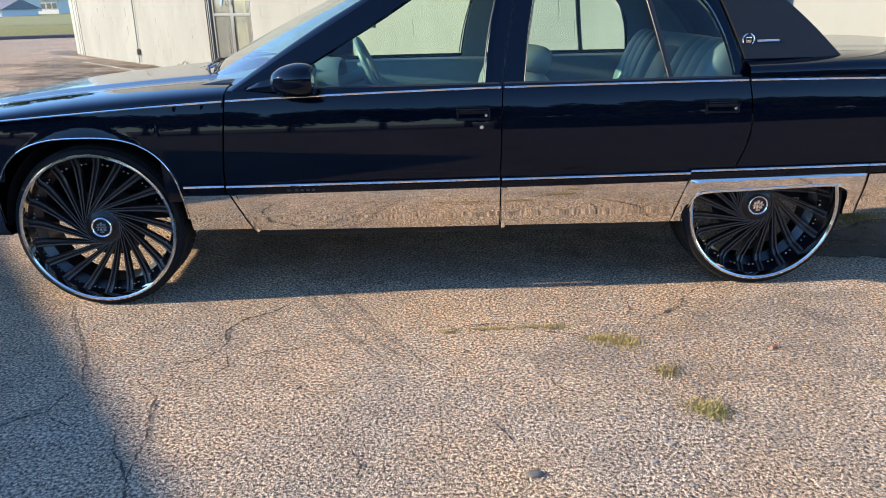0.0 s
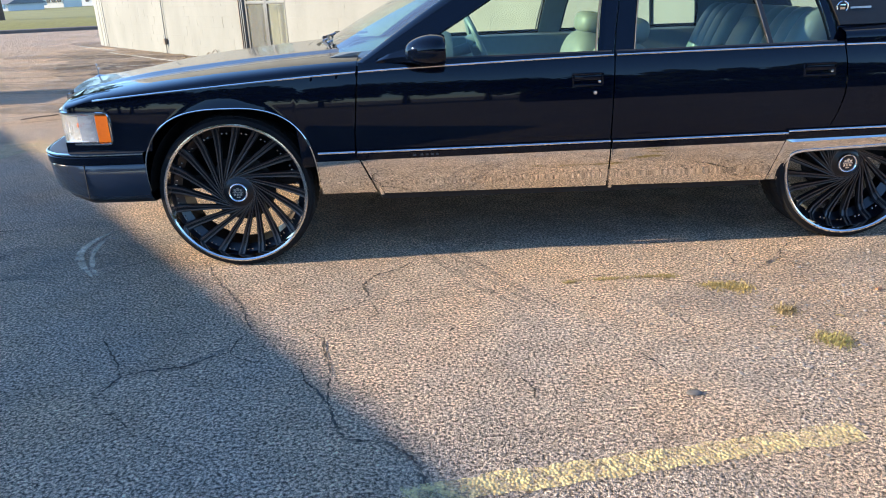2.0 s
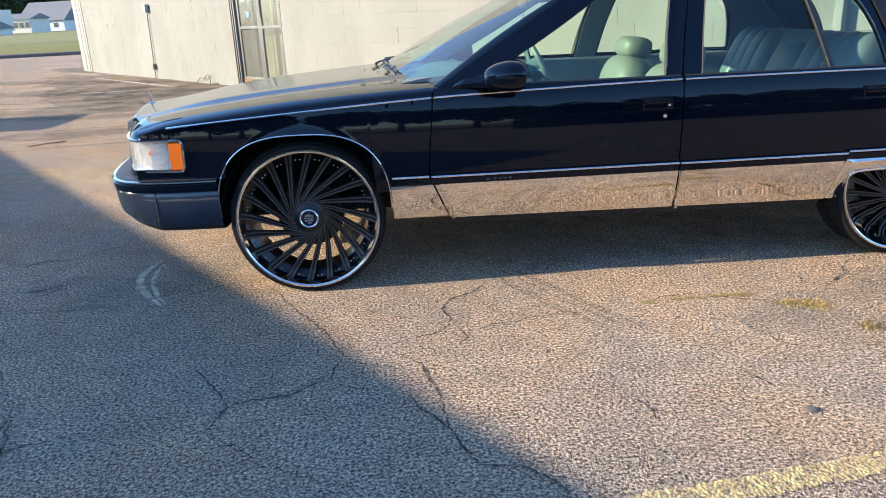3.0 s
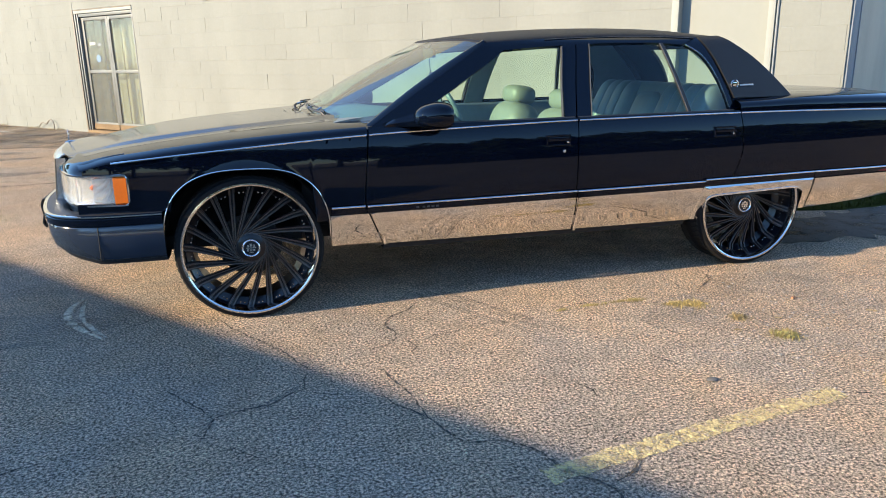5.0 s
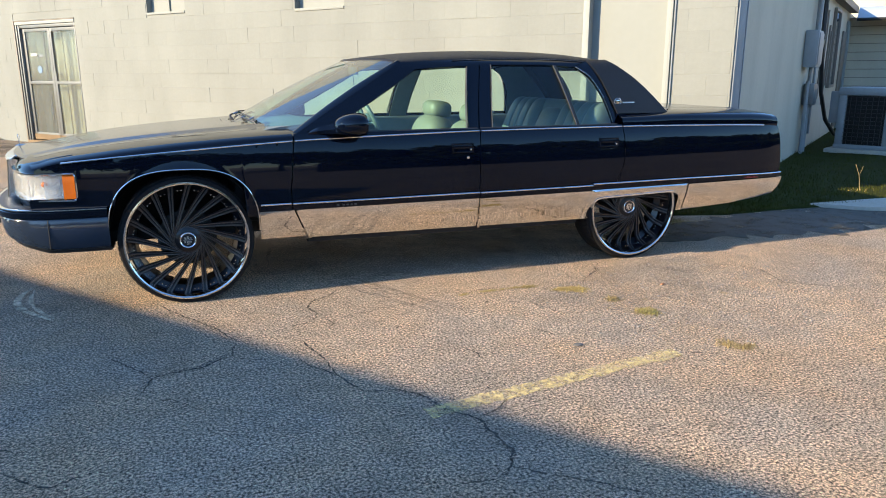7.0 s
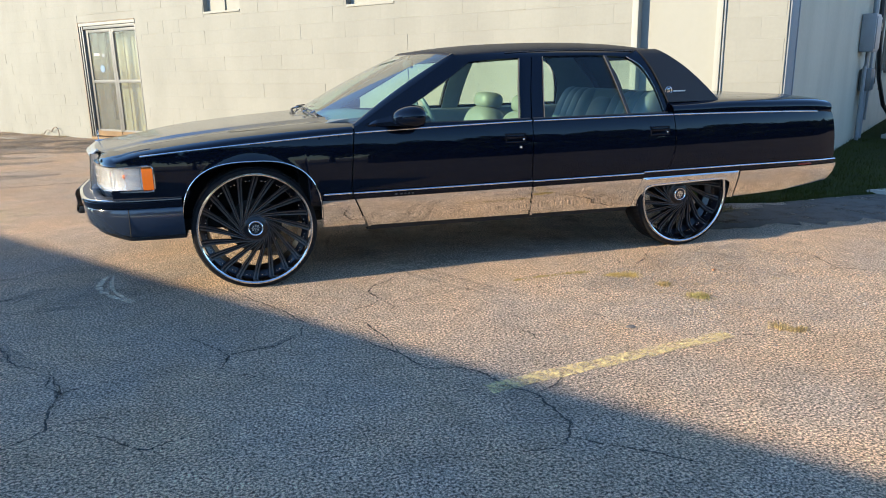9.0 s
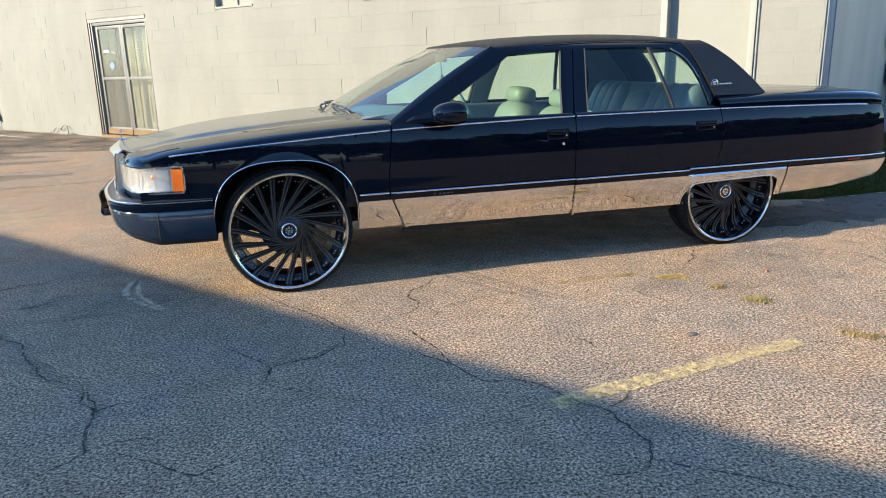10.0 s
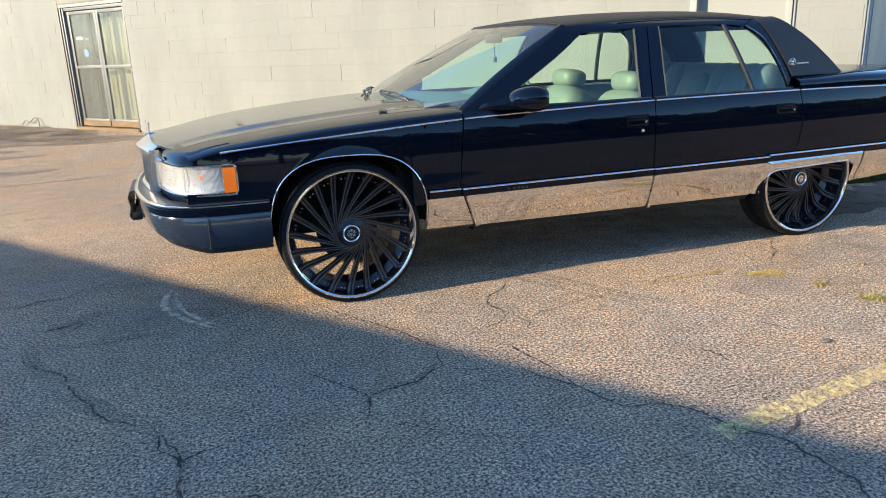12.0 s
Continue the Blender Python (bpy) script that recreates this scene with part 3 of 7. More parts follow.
# lamps wrapping round the corners, grille between
lamp_path = [tuple(v) for v in smooth_path([(-2.103, 0.936), (-2.22, 0.923), (-2.31, 0.888), (-2.370, 0.82), (-2.415, 0.70), (-2.455, 0.56), (-2.475, 0.44)], 10)]
LAMP_Z0, LAMP_Z1 = 0.655, 0.800
for s in (1, -1):
    def run(p0, p1, section):
        pts = [Vector((x, YC - s * d)) for x, d in lamp_path]
        rows = []
        for i in range(len(pts)):
            if not p0 <= i / (len(pts) - 1) <= p1:
                continue
            a, b = pts[max(i - 1, 0)], pts[min(i + 1, len(pts) - 1)]
            t = (b - a).normalized()
            nrm = Vector((t.y, -t.x))
            if nrm.dot(pts[i] - Vector((-1.5, YC))) < 0:
                nrm = -nrm
            rows.append([(pts[i].x + nrm.x * o, pts[i].y + nrm.y * o, z) for o, z in section])
        return rows
    head = part("headlamp", grid(run(0.075, 1, [(-0.006, LAMP_Z0), (0.004, LAMP_Z0 + 0.008), (0.007, 0.728), (0.004, LAMP_Z1 - 0.008), (-0.006, LAMP_Z1)])), LENS, car, "clear wrap-round headlamp with an amber corner marker")
    bm = grid(run(0.075, 1, [(-0.008, LAMP_Z0), (-0.022, LAMP_Z0 + 0.012), (-0.030, 0.728), (-0.022, LAMP_Z1 - 0.012), (-0.008, LAMP_Z1)]))
    part("reflector", bm, LAMPIN, head)
    bm = bmesh.new()
    last = len(lamp_path) - 1
    for (x, d), (x2, d2), i in zip(lamp_path, lamp_path[1:], range(last)):
        if 0.10 < i / last < 0.24:
            for q in (0.0, 0.5):
                xx, dd = x + q * (x2 - x) + 0.006, d + q * (d2 - d) - 0.006
                tube([(xx, YC - s * dd, LAMP_Z0 + 0.012), (xx, YC - s * dd, LAMP_Z1 - 0.012)], 0.0016, 5, bm)
    for z in steps(LAMP_Z0 + 0.022, LAMP_Z1 - 0.022, 7):
        tube([(x + 0.008, YC - s * (d - 0.006), z) for x, d in lamp_path[int(0.62 * last):]], 0.0024, 5, bm)
    tagged(part("lens_flutes", bm, FLUTE, head), kind="stuff")
    part("lamp_divider", tube([(-2.345, YC - s * 0.838, LAMP_Z0 + 0.01), (-2.345, YC - s * 0.838, LAMP_Z1 - 0.01)], 0.006, 6), LAMPIN, head)
    bm = bmesh.new()
    bmesh.ops.create_uvsphere(bm, u_segments=16, v_segments=10, radius=0.014, matrix=Matrix.Translation((-2.262, YC - s * 0.890, 0.742)))
    part("bulb", bm, AMBER, head)
    part("corner_marker", grid(run(0, 0.09, [(-0.006, LAMP_Z0 + 0.004), (0.006, LAMP_Z0 + 0.010), (0.008, 0.728), (0.006, LAMP_Z1 - 0.010), (-0.006, LAMP_Z1 - 0.004)])), AMBER, head, "amber corner marker lens")
    bm = grid(run(0, 1, [(-0.004, LAMP_Z1 - 0.004), (0.010, LAMP_Z1 - 0.002), (0.010, LAMP_Z1 + 0.005), (-0.008, LAMP_Z1 + 0.008)]))
    grid(run(0, 1, [(-0.004, LAMP_Z0 + 0.004), (0.010, LAMP_Z0 + 0.003), (0.010, LAMP_Z0 - 0.004), (-0.008, LAMP_Z0 - 0.008)]), bm=bm)
    za, zb = LAMP_Z0 - 0.002, LAMP_Z1 + 0.003
    corner = [(-2.160, zb), (-2.122, zb), (-2.106, zb - 0.005), (-2.099, zb - 0.018), (-2.098, 0.728), (-2.099, za + 0.018), (-2.106, za + 0.005), (-2.122, za), (-2.160, za)]
    tube([(x, YC - s * (0.939 - 0.10 * max(0, -2.10 - x)), z) for x, z in corner], 0.0052, 8, bm)
    part("lamp_bezel", bm, CHROME, head, "thin chrome lamp surround")
    # filler between bumper and lamp, and the nose over it
    part("lamp_filler", grid(run(0, 1, [(-0.006, 0.608), (-0.003, 0.63), (-0.004, 0.652)])), PAINT, car)
# header over lamps and grille, rolling up into hood and fenders
edge = [tuple(v) for v in smooth_path([(-2.12, 0.925), (-2.22, 0.913), (-2.31, 0.882), (-2.370, 0.818), (-2.417, 0.70), (-2.450, 0.56), (-2.466, 0.44), (-2.488, 0.2), (-2.498, 0.0)], 8)]
edge = [Vector((x, -d)) for x, d in edge] + [Vector((x, d)) for x, d in reversed(edge[:-1])]
rows = []
for i, p in enumerate(edge):
    t = (edge[min(i + 1, len(edge) - 1)] - edge[max(i - 1, 0)]).normalized()
    inward = Vector((t.y, -t.x))
    if inward.dot(Vector((-1.2, 0)) - p) < 0:
        inward = -inward
    q = p + inward * 0.10
    d = min(0.995, abs(q.y) / half(q.x, belt(q.x)))
    up = top_pt(q.x, d, 1, 0.0025)
    lo, hi = Vector((p.x, YC + p.y, 0.803)), Vector((q.x, YC + q.y, up.z))
    mid = Vector((p.x + inward.x * 0.012, YC + p.y + inward.y * 0.012, lo.z + (hi.z - lo.z) * 0.72))
    rows.append([lo * (1 - u) ** 2 + mid * 2 * u * (1 - u) + hi * u * u for u in steps(0, 1, 8)])
part("header_panel", grid(rows), PAINT, car)
# grille: a bright shell with a raked header, uprights and a sill round fine bars
GW = 0.452
rows = []
for d in steps(-GW, GW, 32):
    f = abs(d) / GW
    xb, zr = -2.455 - 0.055 * (1 - f ** 2), 0.862 + 0.026 * (1 - f ** 1.5)
    xl, zl = -2.500 - 0.085 * (1 - f ** 1.3), 0.826 + 0.008 * (1 - f)
    rows.append([(x, YC + d, z) for x, z in ((xb + 0.03, zr - 0.012), (xb, zr), (xb - 0.008, zr - 0.002), (xl + 0.006, zl + 0.008), (xl, zl), (xl + 0.002, zl - 0.026), (xl + 0.035, zl - 0.030))])
grille = part("grille", grid(rows, thick=0.006), SHELL, car, "chrome grille surround with fine bars")


def bow(d):
    """How far the grille's face stands forward of its outer edges."""
    return 0.058 * (1 - min(1, abs(d) / GW) ** 1.5)


for e in (-1, 1):
    rows = [[(x, YC + e * w, z) for x, w in ((-2.452 - 0.1 * (0.84 - z), GW), (-2.494 - 0.1 * (0.84 - z), GW), (-2.503 - 0.1 * (0.84 - z), GW - 0.008), (-2.503 - 0.1 * (0.84 - z), GW - 0.036), (-2.480 - 0.1 * (0.84 - z), GW - 0.042))] for z in steps(0.842, 0.615, 6)]
    part("grille_upright", grid(rows, thick=0.004), SHELL, grille)
part("grille_sill", grid([[(x - bow(d), YC + d, z) for x, z in ((-2.47, 0.632), (-2.515, 0.632), (-2.521, 0.626), (-2.521, 0.610), (-2.47, 0.606))] for d in steps(-GW, GW, 24)], thick=0.004), SHELL, grille)
part("grille_backing", box(bmesh.new(), -2.478, -2.455, YC - GW + 0.01, YC + GW - 0.01, 0.61, 0.835), UNDER, grille)
for i in range(25):
    yy = YC - 0.405 + 0.81 * i / 24
    rows = [[(-2.500 - bow(yy - YC) + dx, yy + dy, z) for dx, dy in ((0.05, -0.0045), (0.0, -0.0045), (-0.004, 0), (0.0, 0.0045), (0.05, 0.0045))] for z in (0.815, 0.63)]
    part("grille_bar", grid(rows), SHELL, grille)
for zz in (0.675, 0.725, 0.775):
    part("grille_crossbar", tube([(-2.499 - bow(d), YC + d, zz) for d in steps(-0.41, 0.41, 20)], 0.004, 6), SHELL, grille)
bm = bmesh.new()
tube([(-2.505, YC, 0.880), (-2.503, YC, 0.925)], 0.0032, 8, bm)
tube([(-2.503 + 0.002 * math.cos(a), YC + 0.013 * math.cos(a), 0.938 + 0.017 * math.sin(a)) for a in steps(0, 2 * math.pi, 20)], 0.0025, 6, bm)
tube([(-2.525, YC, 0.880), (-2.505, YC, 0.889), (-2.470, YC, 0.888)], 0.007, 8, bm, 0.5)
part("hood_ornament", bm, CHROME, car, "upright chrome hood ornament")
# rear bumper
rear_path = [(-x, d) for x, d in smooth_path([(-2.90, 0.885), (-2.945, 0.875), (-2.968, 0.84), (-2.985, 0.70), (-3.0, 0.35), (-3.005, 0.0)])]
bm = grid(sweep(rear_path, [(-0.06, 0.40), (-0.015, 0.41), (0.004, 0.45), (0.004, 0.53), (-0.005, 0.54)]))
part("rear_bumper", bm, CHROME_LOW, car, "polished rear bumper")

# ---- greenhouse ----
GH = [(0.96, 0.945), (1.05, 0.905), (1.15, 0.855), (1.25, 0.800), (1.34, 0.745), (1.39, 0.710), (1.42, 0.672), (1.445, 0.60)]


def gh(x, z, s, out=0.0):
    w = curve_at(GH, z) * (1 - 0.05 * max(0, (-x - 0.2)) - 0.075 * max(0, x - 0.9) ** 1.3)
    return Vector((x, YC - s * (w + out), z))


def band(a, b, s, thick=0.02, out=0.0, n=24, m=4):
    """A piece of the greenhouse's side between two lines of (x, z)."""
    rows = []
    for t in steps(0, 1, n):
        pa, pb = [smooth_line(c, t) for c in (a, b)]
        rows.append([gh(pa[0] + v * (pb[0] - pa[0]), pa[1] + v * (pb[1] - pa[1]), s, out) for v in steps(0, 1, m)])
    return grid(rows, thick=thick)


TOP = [(-0.06, 1.362), (0.31, 1.384), (0.60, 1.392), (0.95, 1.390), (1.13, 1.378)]
RAIL = [(-0.16, 1.405), (0.29, 1.425), (0.60, 1.433), (0.95, 1.432), (1.25, 1.420)]
for s in (1, -1):
    fender, fd, rd, qp = SIDES[s]
    part("a_pillar", band([(-0.90, 0.965), (-0.62, 1.135), (-0.36, 1.285), (-0.155, 1.406)], [(-0.745, 0.965), (-0.50, 1.10), (-0.26, 1.238), (-0.055, 1.364)], s), PAINT, car)
    part("roof_rail", band(RAIL, TOP, s), PAINT, car)
    part("pillar_trim", band([(-0.885, 0.965), (-0.61, 1.133), (-0.35, 1.283), (-0.15, 1.400)], [(-0.755, 0.965), (-0.51, 1.10), (-0.27, 1.238), (-0.06, 1.362)], s, thick=0.006, out=-0.028), BENCH, car, "blue-grey inner pillar trim")
    part("pillar_trim", band([(0.245, 0.965), (0.275, 1.17), (0.326, 1.392)], [(0.395, 0.965), (0.428, 1.17), (0.48, 1.397)], s, thick=0.006, out=-0.03), BENCH, car, "blue-grey inner pillar trim")
    part("rail_trim", band([(-0.14, 1.400), (0.29, 1.420), (0.60, 1.428), (0.95, 1.427), (1.25, 1.415)], TOP, s, thick=0.006, out=-0.03), BENCH, car)
    part("pillar_trim", band([(1.376, 0.965), (1.330, 1.19), (1.17, 1.378)], [(1.80, 1.03), (1.66, 1.19), (1.40, 1.41)], s, thick=0.006, out=-0.03), BENCH, car, "blue-grey rear pillar trim")
    part("drip_moulding", strip_along([gh(x, curve_at(RAIL, x) - 0.004, s, 0.004) for x in steps(0.22, 1.24, 40)], 0.006, 0.006, s), DULLTRIM, car, "dull dark drip moulding over the doors")
    part("b_pillar", band([(0.236, 0.965), (0.265, 1.17), (0.318, 1.392)], [(0.306, 0.965), (0.345, 1.17), (0.405, 1.397)], s), PAINT, fd)
    part("b_pillar", band([(0.316, 0.965), (0.352, 1.17), (0.412, 1.397)], [(0.402, 0.965), (0.434, 1.17), (0.486, 1.399)], s), PAINT, rd)
    for q in ([(0.228, 0.985), (0.258, 1.17), (0.312, 1.380)], [(0.410, 0.985), (0.440, 1.17), (0.492, 1.392)]):
        rows = []
        for t in steps(0, 1, 16):
            x, z = smooth_line(q, t)
            p = gh(x, z, s, 0.0)
            rows.append([p + Vector((-0.0035, s * 0.012, 0)), p + Vector((-0.0022, -s * 0.005, 0)), p + Vector((0, -s * 0.007, 0)), p + Vector((0.0022, -s * 0.005, 0)), p + Vector((0.0035, s * 0.012, 0))])
        part("window_moulding", grid(rows), DULLTRIM, fd if q[0][0] < 0.3 else rd, "dull dark grey upright window moulding")
    rear_line = [(1.366, 0.965), (1.348, 1.07), (1.314, 1.19), (1.250, 1.31), (1.15, 1.380)]
    part("c_pillar", band(rear_line, [(1.405, 0.965), (1.385, 1.07), (1.355, 1.19), (1.315, 1.31), (1.262, 1.421)], s), PAINT, rd)
    part("corner_trim", strip_along([gh(*smooth_line(rear_line, t), s, 0.002) for t in steps(0.1, 1, 26)], 0.008, 0.007, s), CHROME, rd, "thin bright rear window corner moulding")
    rows = []
    for t in steps(0, 1, 16):
        x, z = 1.062 - 0.085 * t, 0.985 + 0.405 * t
        p = gh(x, z, s)
        rows.append([p + Vector((-0.009, s * 0.012, 0)), p + Vector((-0.007, -s * 0.006, 0)), p + Vector((0.014, -s * 0.006, 0)), p + Vector((0.016, s * 0.012, 0))])
    part("window_divider", grid(rows), SEAL, rd, "black window divider bar")
    part("divider_trim", tube([gh(1.054 - 0.085 * t, 0.985 + 0.405 * t, s, 0.006) for t in steps(0, 1, 12)], 0.0026, 6), DULLTRIM, rd, "thin grey edge of the divider")
    # padded roof quarter
    sail = part("roof_quarter", band([(1.414, 1.056), (1.372, 1.19), (1.330, 1.31), (1.268, 1.425)], [(1.872, 1.054), (1.75, 1.19), (1.622, 1.31), (1.445, 1.432)], s, out=0.008), VINYL, car, "black padded vinyl roof quarter")
    part("quarter_base", band([(1.40, 0.955), (1.402, 1.0), (1.406, 1.078)], [(1.86, 0.955), (1.85, 1.0), (1.83, 1.078)], s, thick=0.01, out=-0.004), PAINT, qp)
    # glass
    g = part("front_door_glass", band([(-0.73, 0.972), (-0.49, 1.105), (-0.25, 1.243), (-0.06, 1.366), (0.10, 1.380), (0.315, 1.388)], [(0.24, 0.972), (0.26, 1.05), (0.27, 1.12), (0.285, 1.20), (0.30, 1.28), (0.318, 1.388)], s, thick=0, out=-0.012, m=14), GLASS, fd, "lightly tinted side glass")
    g = part("rear_door_glass", band([(0.40, 0.972), (0.432, 1.17), (0.486, 1.395)], [(1.064, 0.972), (1.023, 1.17), (0.976, 1.395)], s, thick=0, out=-0.012, m=6), GLASS_DARK, rd, "tinted side glass")
    g = part("quarter_glass", band([(1.064, 0.972), (1.023, 1.17), (0.976, 1.392)], [(1.366, 0.972), (1.314, 1.19), (1.15, 1.384)], s, thick=0, out=-0.012, m=6), GLASS_DARK, rd, "small fixed rear side glass")
    for x0, x1, par in ((-0.80, 0.30, fd), (0.32, 1.39, rd)):
        part("window_seal", strip_along([gh(x, 0.982, s, 0.004) for x in steps(x0, x1, 20)], 0.016, 0.008, s), SEAL, par)
    # emblem: a small wreath and a thin script bar
    p = gh(1.432, 1.135, s, 0.012)
    bm = bmesh.new()
    for a0, a1 in ((100, 260), (-80, 80)):
        tube([(p.x + 0.026 * math.cos(radians(a)), p.y, p.z + 0.026 * math.sin(radians(a))) for a in steps(a0, a1, 12)], 0.004, 6, bm)
    box(bm, p.x - 0.013, p.x + 0.013, p.y - 0.004, p.y + 0.004, p.z - 0.012, p.z + 0.014, bevel=0.003)
    part("emblem", bm, CHROME, sail, "small chrome wreath emblem")
    bm = bmesh.new()
    q0, q1 = gh(1.475, 1.130, s, 0.010), gh(1.585, 1.130, s, 0.010)
    rows = []
    for i in range(11):
        a = q0.lerp(q1, i / 11.5)
        b = q0.lerp(q1, (i + 0.75) / 11.5)
        box(bm, a.x, b.x, a.y - 0.003, a.y + 0.003, a.z - 0.004, a.z + 0.005)
    # pale colour stands in for the letters' chrome shine
    part("badge_bar", bm, FLUTE, sail, "row of small unreadable bright letters")

ZC = [(-0.34, 1.434), (0.0, 1.474), (0.35, 1.493), (0.8, 1.497), (1.2, 1.480), (1.45, 1.442)]


def roof_pt(x, d):
    zr = curve_at(RAIL, x) if -0.16 < x < 1.25 else (1.405 if x < 0 else 1.420)
    if x > 1.25:
        zr = 1.420
    p = gh(x, zr, 1)
    w = YC - p.y
    return Vector((x, YC - d * w, zr + (curve_at(ZC, x) - zr) * (1 - abs(d) ** 2.6) ** 0.6))


def roof_front(d):
    return -0.33 + 0.185 * abs(d) ** 2


rows = [[roof_pt(roof_front(d) + (1.43 - roof_front(d)) * u, d) for u in steps(0, 1, 40)] for d in [-math.cos(a) for a in steps(0, math.pi, 40)]]
part("roof", grid(rows, thick=0.015), VINYL, car, "black vinyl covered roof")
rows = []
for d in steps(-1, 1, 30):
    b = Vector((-1.20 + 0.31 * d * d, YC - d * 0.87, 1.004 - 0.035 * d * d))
    t = roof_pt(roof_front(d), d * 0.985) + Vector((0, 0, -0.004))
    rows.append([b.lerp(t, u) + Vector((-0.010, 0, 0.014)) * math.sin(math.pi * u) for u in steps(0, 1, 14)])
band_rows = []
for d in steps(-1, 1, 30):
    b = Vector((-1.20 + 0.31 * d * d, YC - d * 0.87, 1.004 - 0.035 * d * d))
    t = roof_pt(roof_front(d), d * 0.985) + Vector((0, 0, -0.004))
    band_rows.append([b.lerp(t, u) + Vector((-0.010, 0, 0.014)) * math.sin(math.pi * u) + Vector((-0.001, 0, 0.0015)) for u in (0.972, 0.985, 1.0)])
part("windshield_header", grid(band_rows, thick=0.002), SEAL, car, "dark rubber edge over the windshield")
for s in (1, -1):
    face = []
    for u in steps(0, 1, 14):
        b = Vector((-0.905, YC - s * 0.855, 0.972))
        t = roof_pt(roof_front(0.97), s * 0.955) + Vector((0, 0, -0.002))
        inner = b.lerp(t, u) + Vector((-0.010, 0, 0.014)) * math.sin(math.pi * u) + Vector((-0.003, 0, 0.004))
        outer = gh(*smooth_line([(-0.90, 0.965), (-0.62, 1.135), (-0.36, 1.285), (-0.155, 1.406)], u), s, 0.001)
        face.append([inner, inner.lerp(outer, 0.5) + Vector((-0.004, -s * 0.004, 0.006)), outer])
    part("pillar_face", grid(face, thick=0.004), PAINT, car, "black front face of the windshield pillar")
part("windshield", grid(rows), glass_mat("windshield_glass", (0.62, 0.93, 0.83), ior=1.45, milk=0.03, power=2.9), car, "clear raked windshield")
def back_pt(u, w):
    """A point of the rear slope: u from the roof down to the deck, w a share of its half width."""
    t, b = roof_pt(1.425, w * 0.93), Vector((1.93 - 0.10 * w * w, YC - w * 0.80, 1.075))
    return t.lerp(b, u) + Vector((0.022, 0, 0.022)) * math.sin(math.pi * u)


def glass_edge(u):
    return 0.42 + 0.26 * u


rows = [[back_pt(u, d * glass_edge(u)) for u in steps(0.24, 0.97, 12)] for d in steps(-1, 1, 24)]
part("rear_glass", grid(rows), GLASS_DARK, car, "small tinted rear window")
part("rear_header", grid([[back_pt(u, d) for u in steps(0, 0.245, 6)] for d in steps(-1, 1, 24)], thick=0.02), VINYL, car, "padded vinyl over the rear window")
for s in (1, -1):
    rows = [[back_pt(u, s * (glass_edge(u) - 0.012 + (1 - glass_edge(u) + 0.012) * v)) for u in steps(0, 1, 12)] for v in steps(0, 1, 10)]
    part("window_surround", grid(rows, thick=0.02), VINYL, car, "padded vinyl beside the rear window")
# cowl well and wipers
rows = [[(-1.215 + 0.31 * abs(d) ** 2 + o, YC - d * w, z - 0.034 * d * d) for d in steps(-1, 1, 30)] for o, w, z in ((-0.035, 0.86, 1.016), (-0.015, 0.86, 1.014), (0.005, 0.86, 0.985), (0.05, 0.86, 0.965), (0.14, 0.85, 0.975), (0.20, 0.84, 1.0))]
cowl = part("cowl", grid(rows, thick=0.006), TRIMBLACK, car, "black cowl well below the windshield")


def cowl_pt(d, o, up):
    return Vector((-1.20 + 0.31 * d * d + o, YC - d * 0.87, 1.004 - 0.035 * d * d + up))


for d0, d1 in ((0.62, 0.10), (-0.06, -0.58)):
    arm = [cowl_pt(d0, 0.03, 0.002), cowl_pt(d0 - 0.04, 0.02, 0.040), cowl_pt(d0 - 0.2, 0.03, 0.046), cowl_pt(d1 + 0.1, 0.06, 0.050), cowl_pt(d1, 0.075, 0.052)]
    wiper = part("wiper", tube(arm, 0.008, 8, None, 0.6), TRIMBLACK, cowl, "black windshield wiper")
    part("pivot", tube([cowl_pt(d0, 0.03, -0.03), cowl_pt(d0, 0.03, 0.022)], 0.020, 12), TRIMBLACK, wiper)
    part("blade", tube([cowl_pt(d0 - 0.03, 0.055, 0.030), cowl_pt((d0 + d1) / 2, 0.085, 0.040), cowl_pt(d1 - 0.10, 0.110, 0.050)], 0.006, 6), SEAL, wiper)
    part("blade_carrier", tube([cowl_pt(d0 - 0.10, 0.060, 0.040), cowl_pt(d0 - 0.22, 0.055, 0.062), cowl_pt(d1 + 0.04, 0.075, 0.064), cowl_pt(d1 - 0.06, 0.10, 0.052)], 0.005, 6), TRIMBLACK, wiper)
    for q in (0.15, 0.3):
        part("link", tube([cowl_pt(d0 - q, 0.035, 0.046), cowl_pt(d0 - q - 0.02, 0.07, 0.058)], 0.006, 6), BOLT, wiper)

# ---- cabin ----
def cushion(cx, cy, cz, lx, ly, lz, m=None, p=0.55, name="", segs=(24, 14)):
    bm = bmesh.new()
    bmesh.ops.create_uvsphere(bm, u_segments=segs[0], v_segments=segs[1], radius=1)
    for v in bm.verts:
        v.co = Vector([math.copysign(abs(a) ** p, a) for a in v.co])
        v.co = Vector((v.co.x * lx, v.co.y * ly, v.co.z * lz))
    if m is not None:
        bmesh.ops.transform(bm, matrix=m, verts=bm.verts)
    bmesh.ops.translate(bm, vec=(cx, cy, cz), verts=bm.verts)
    return bm


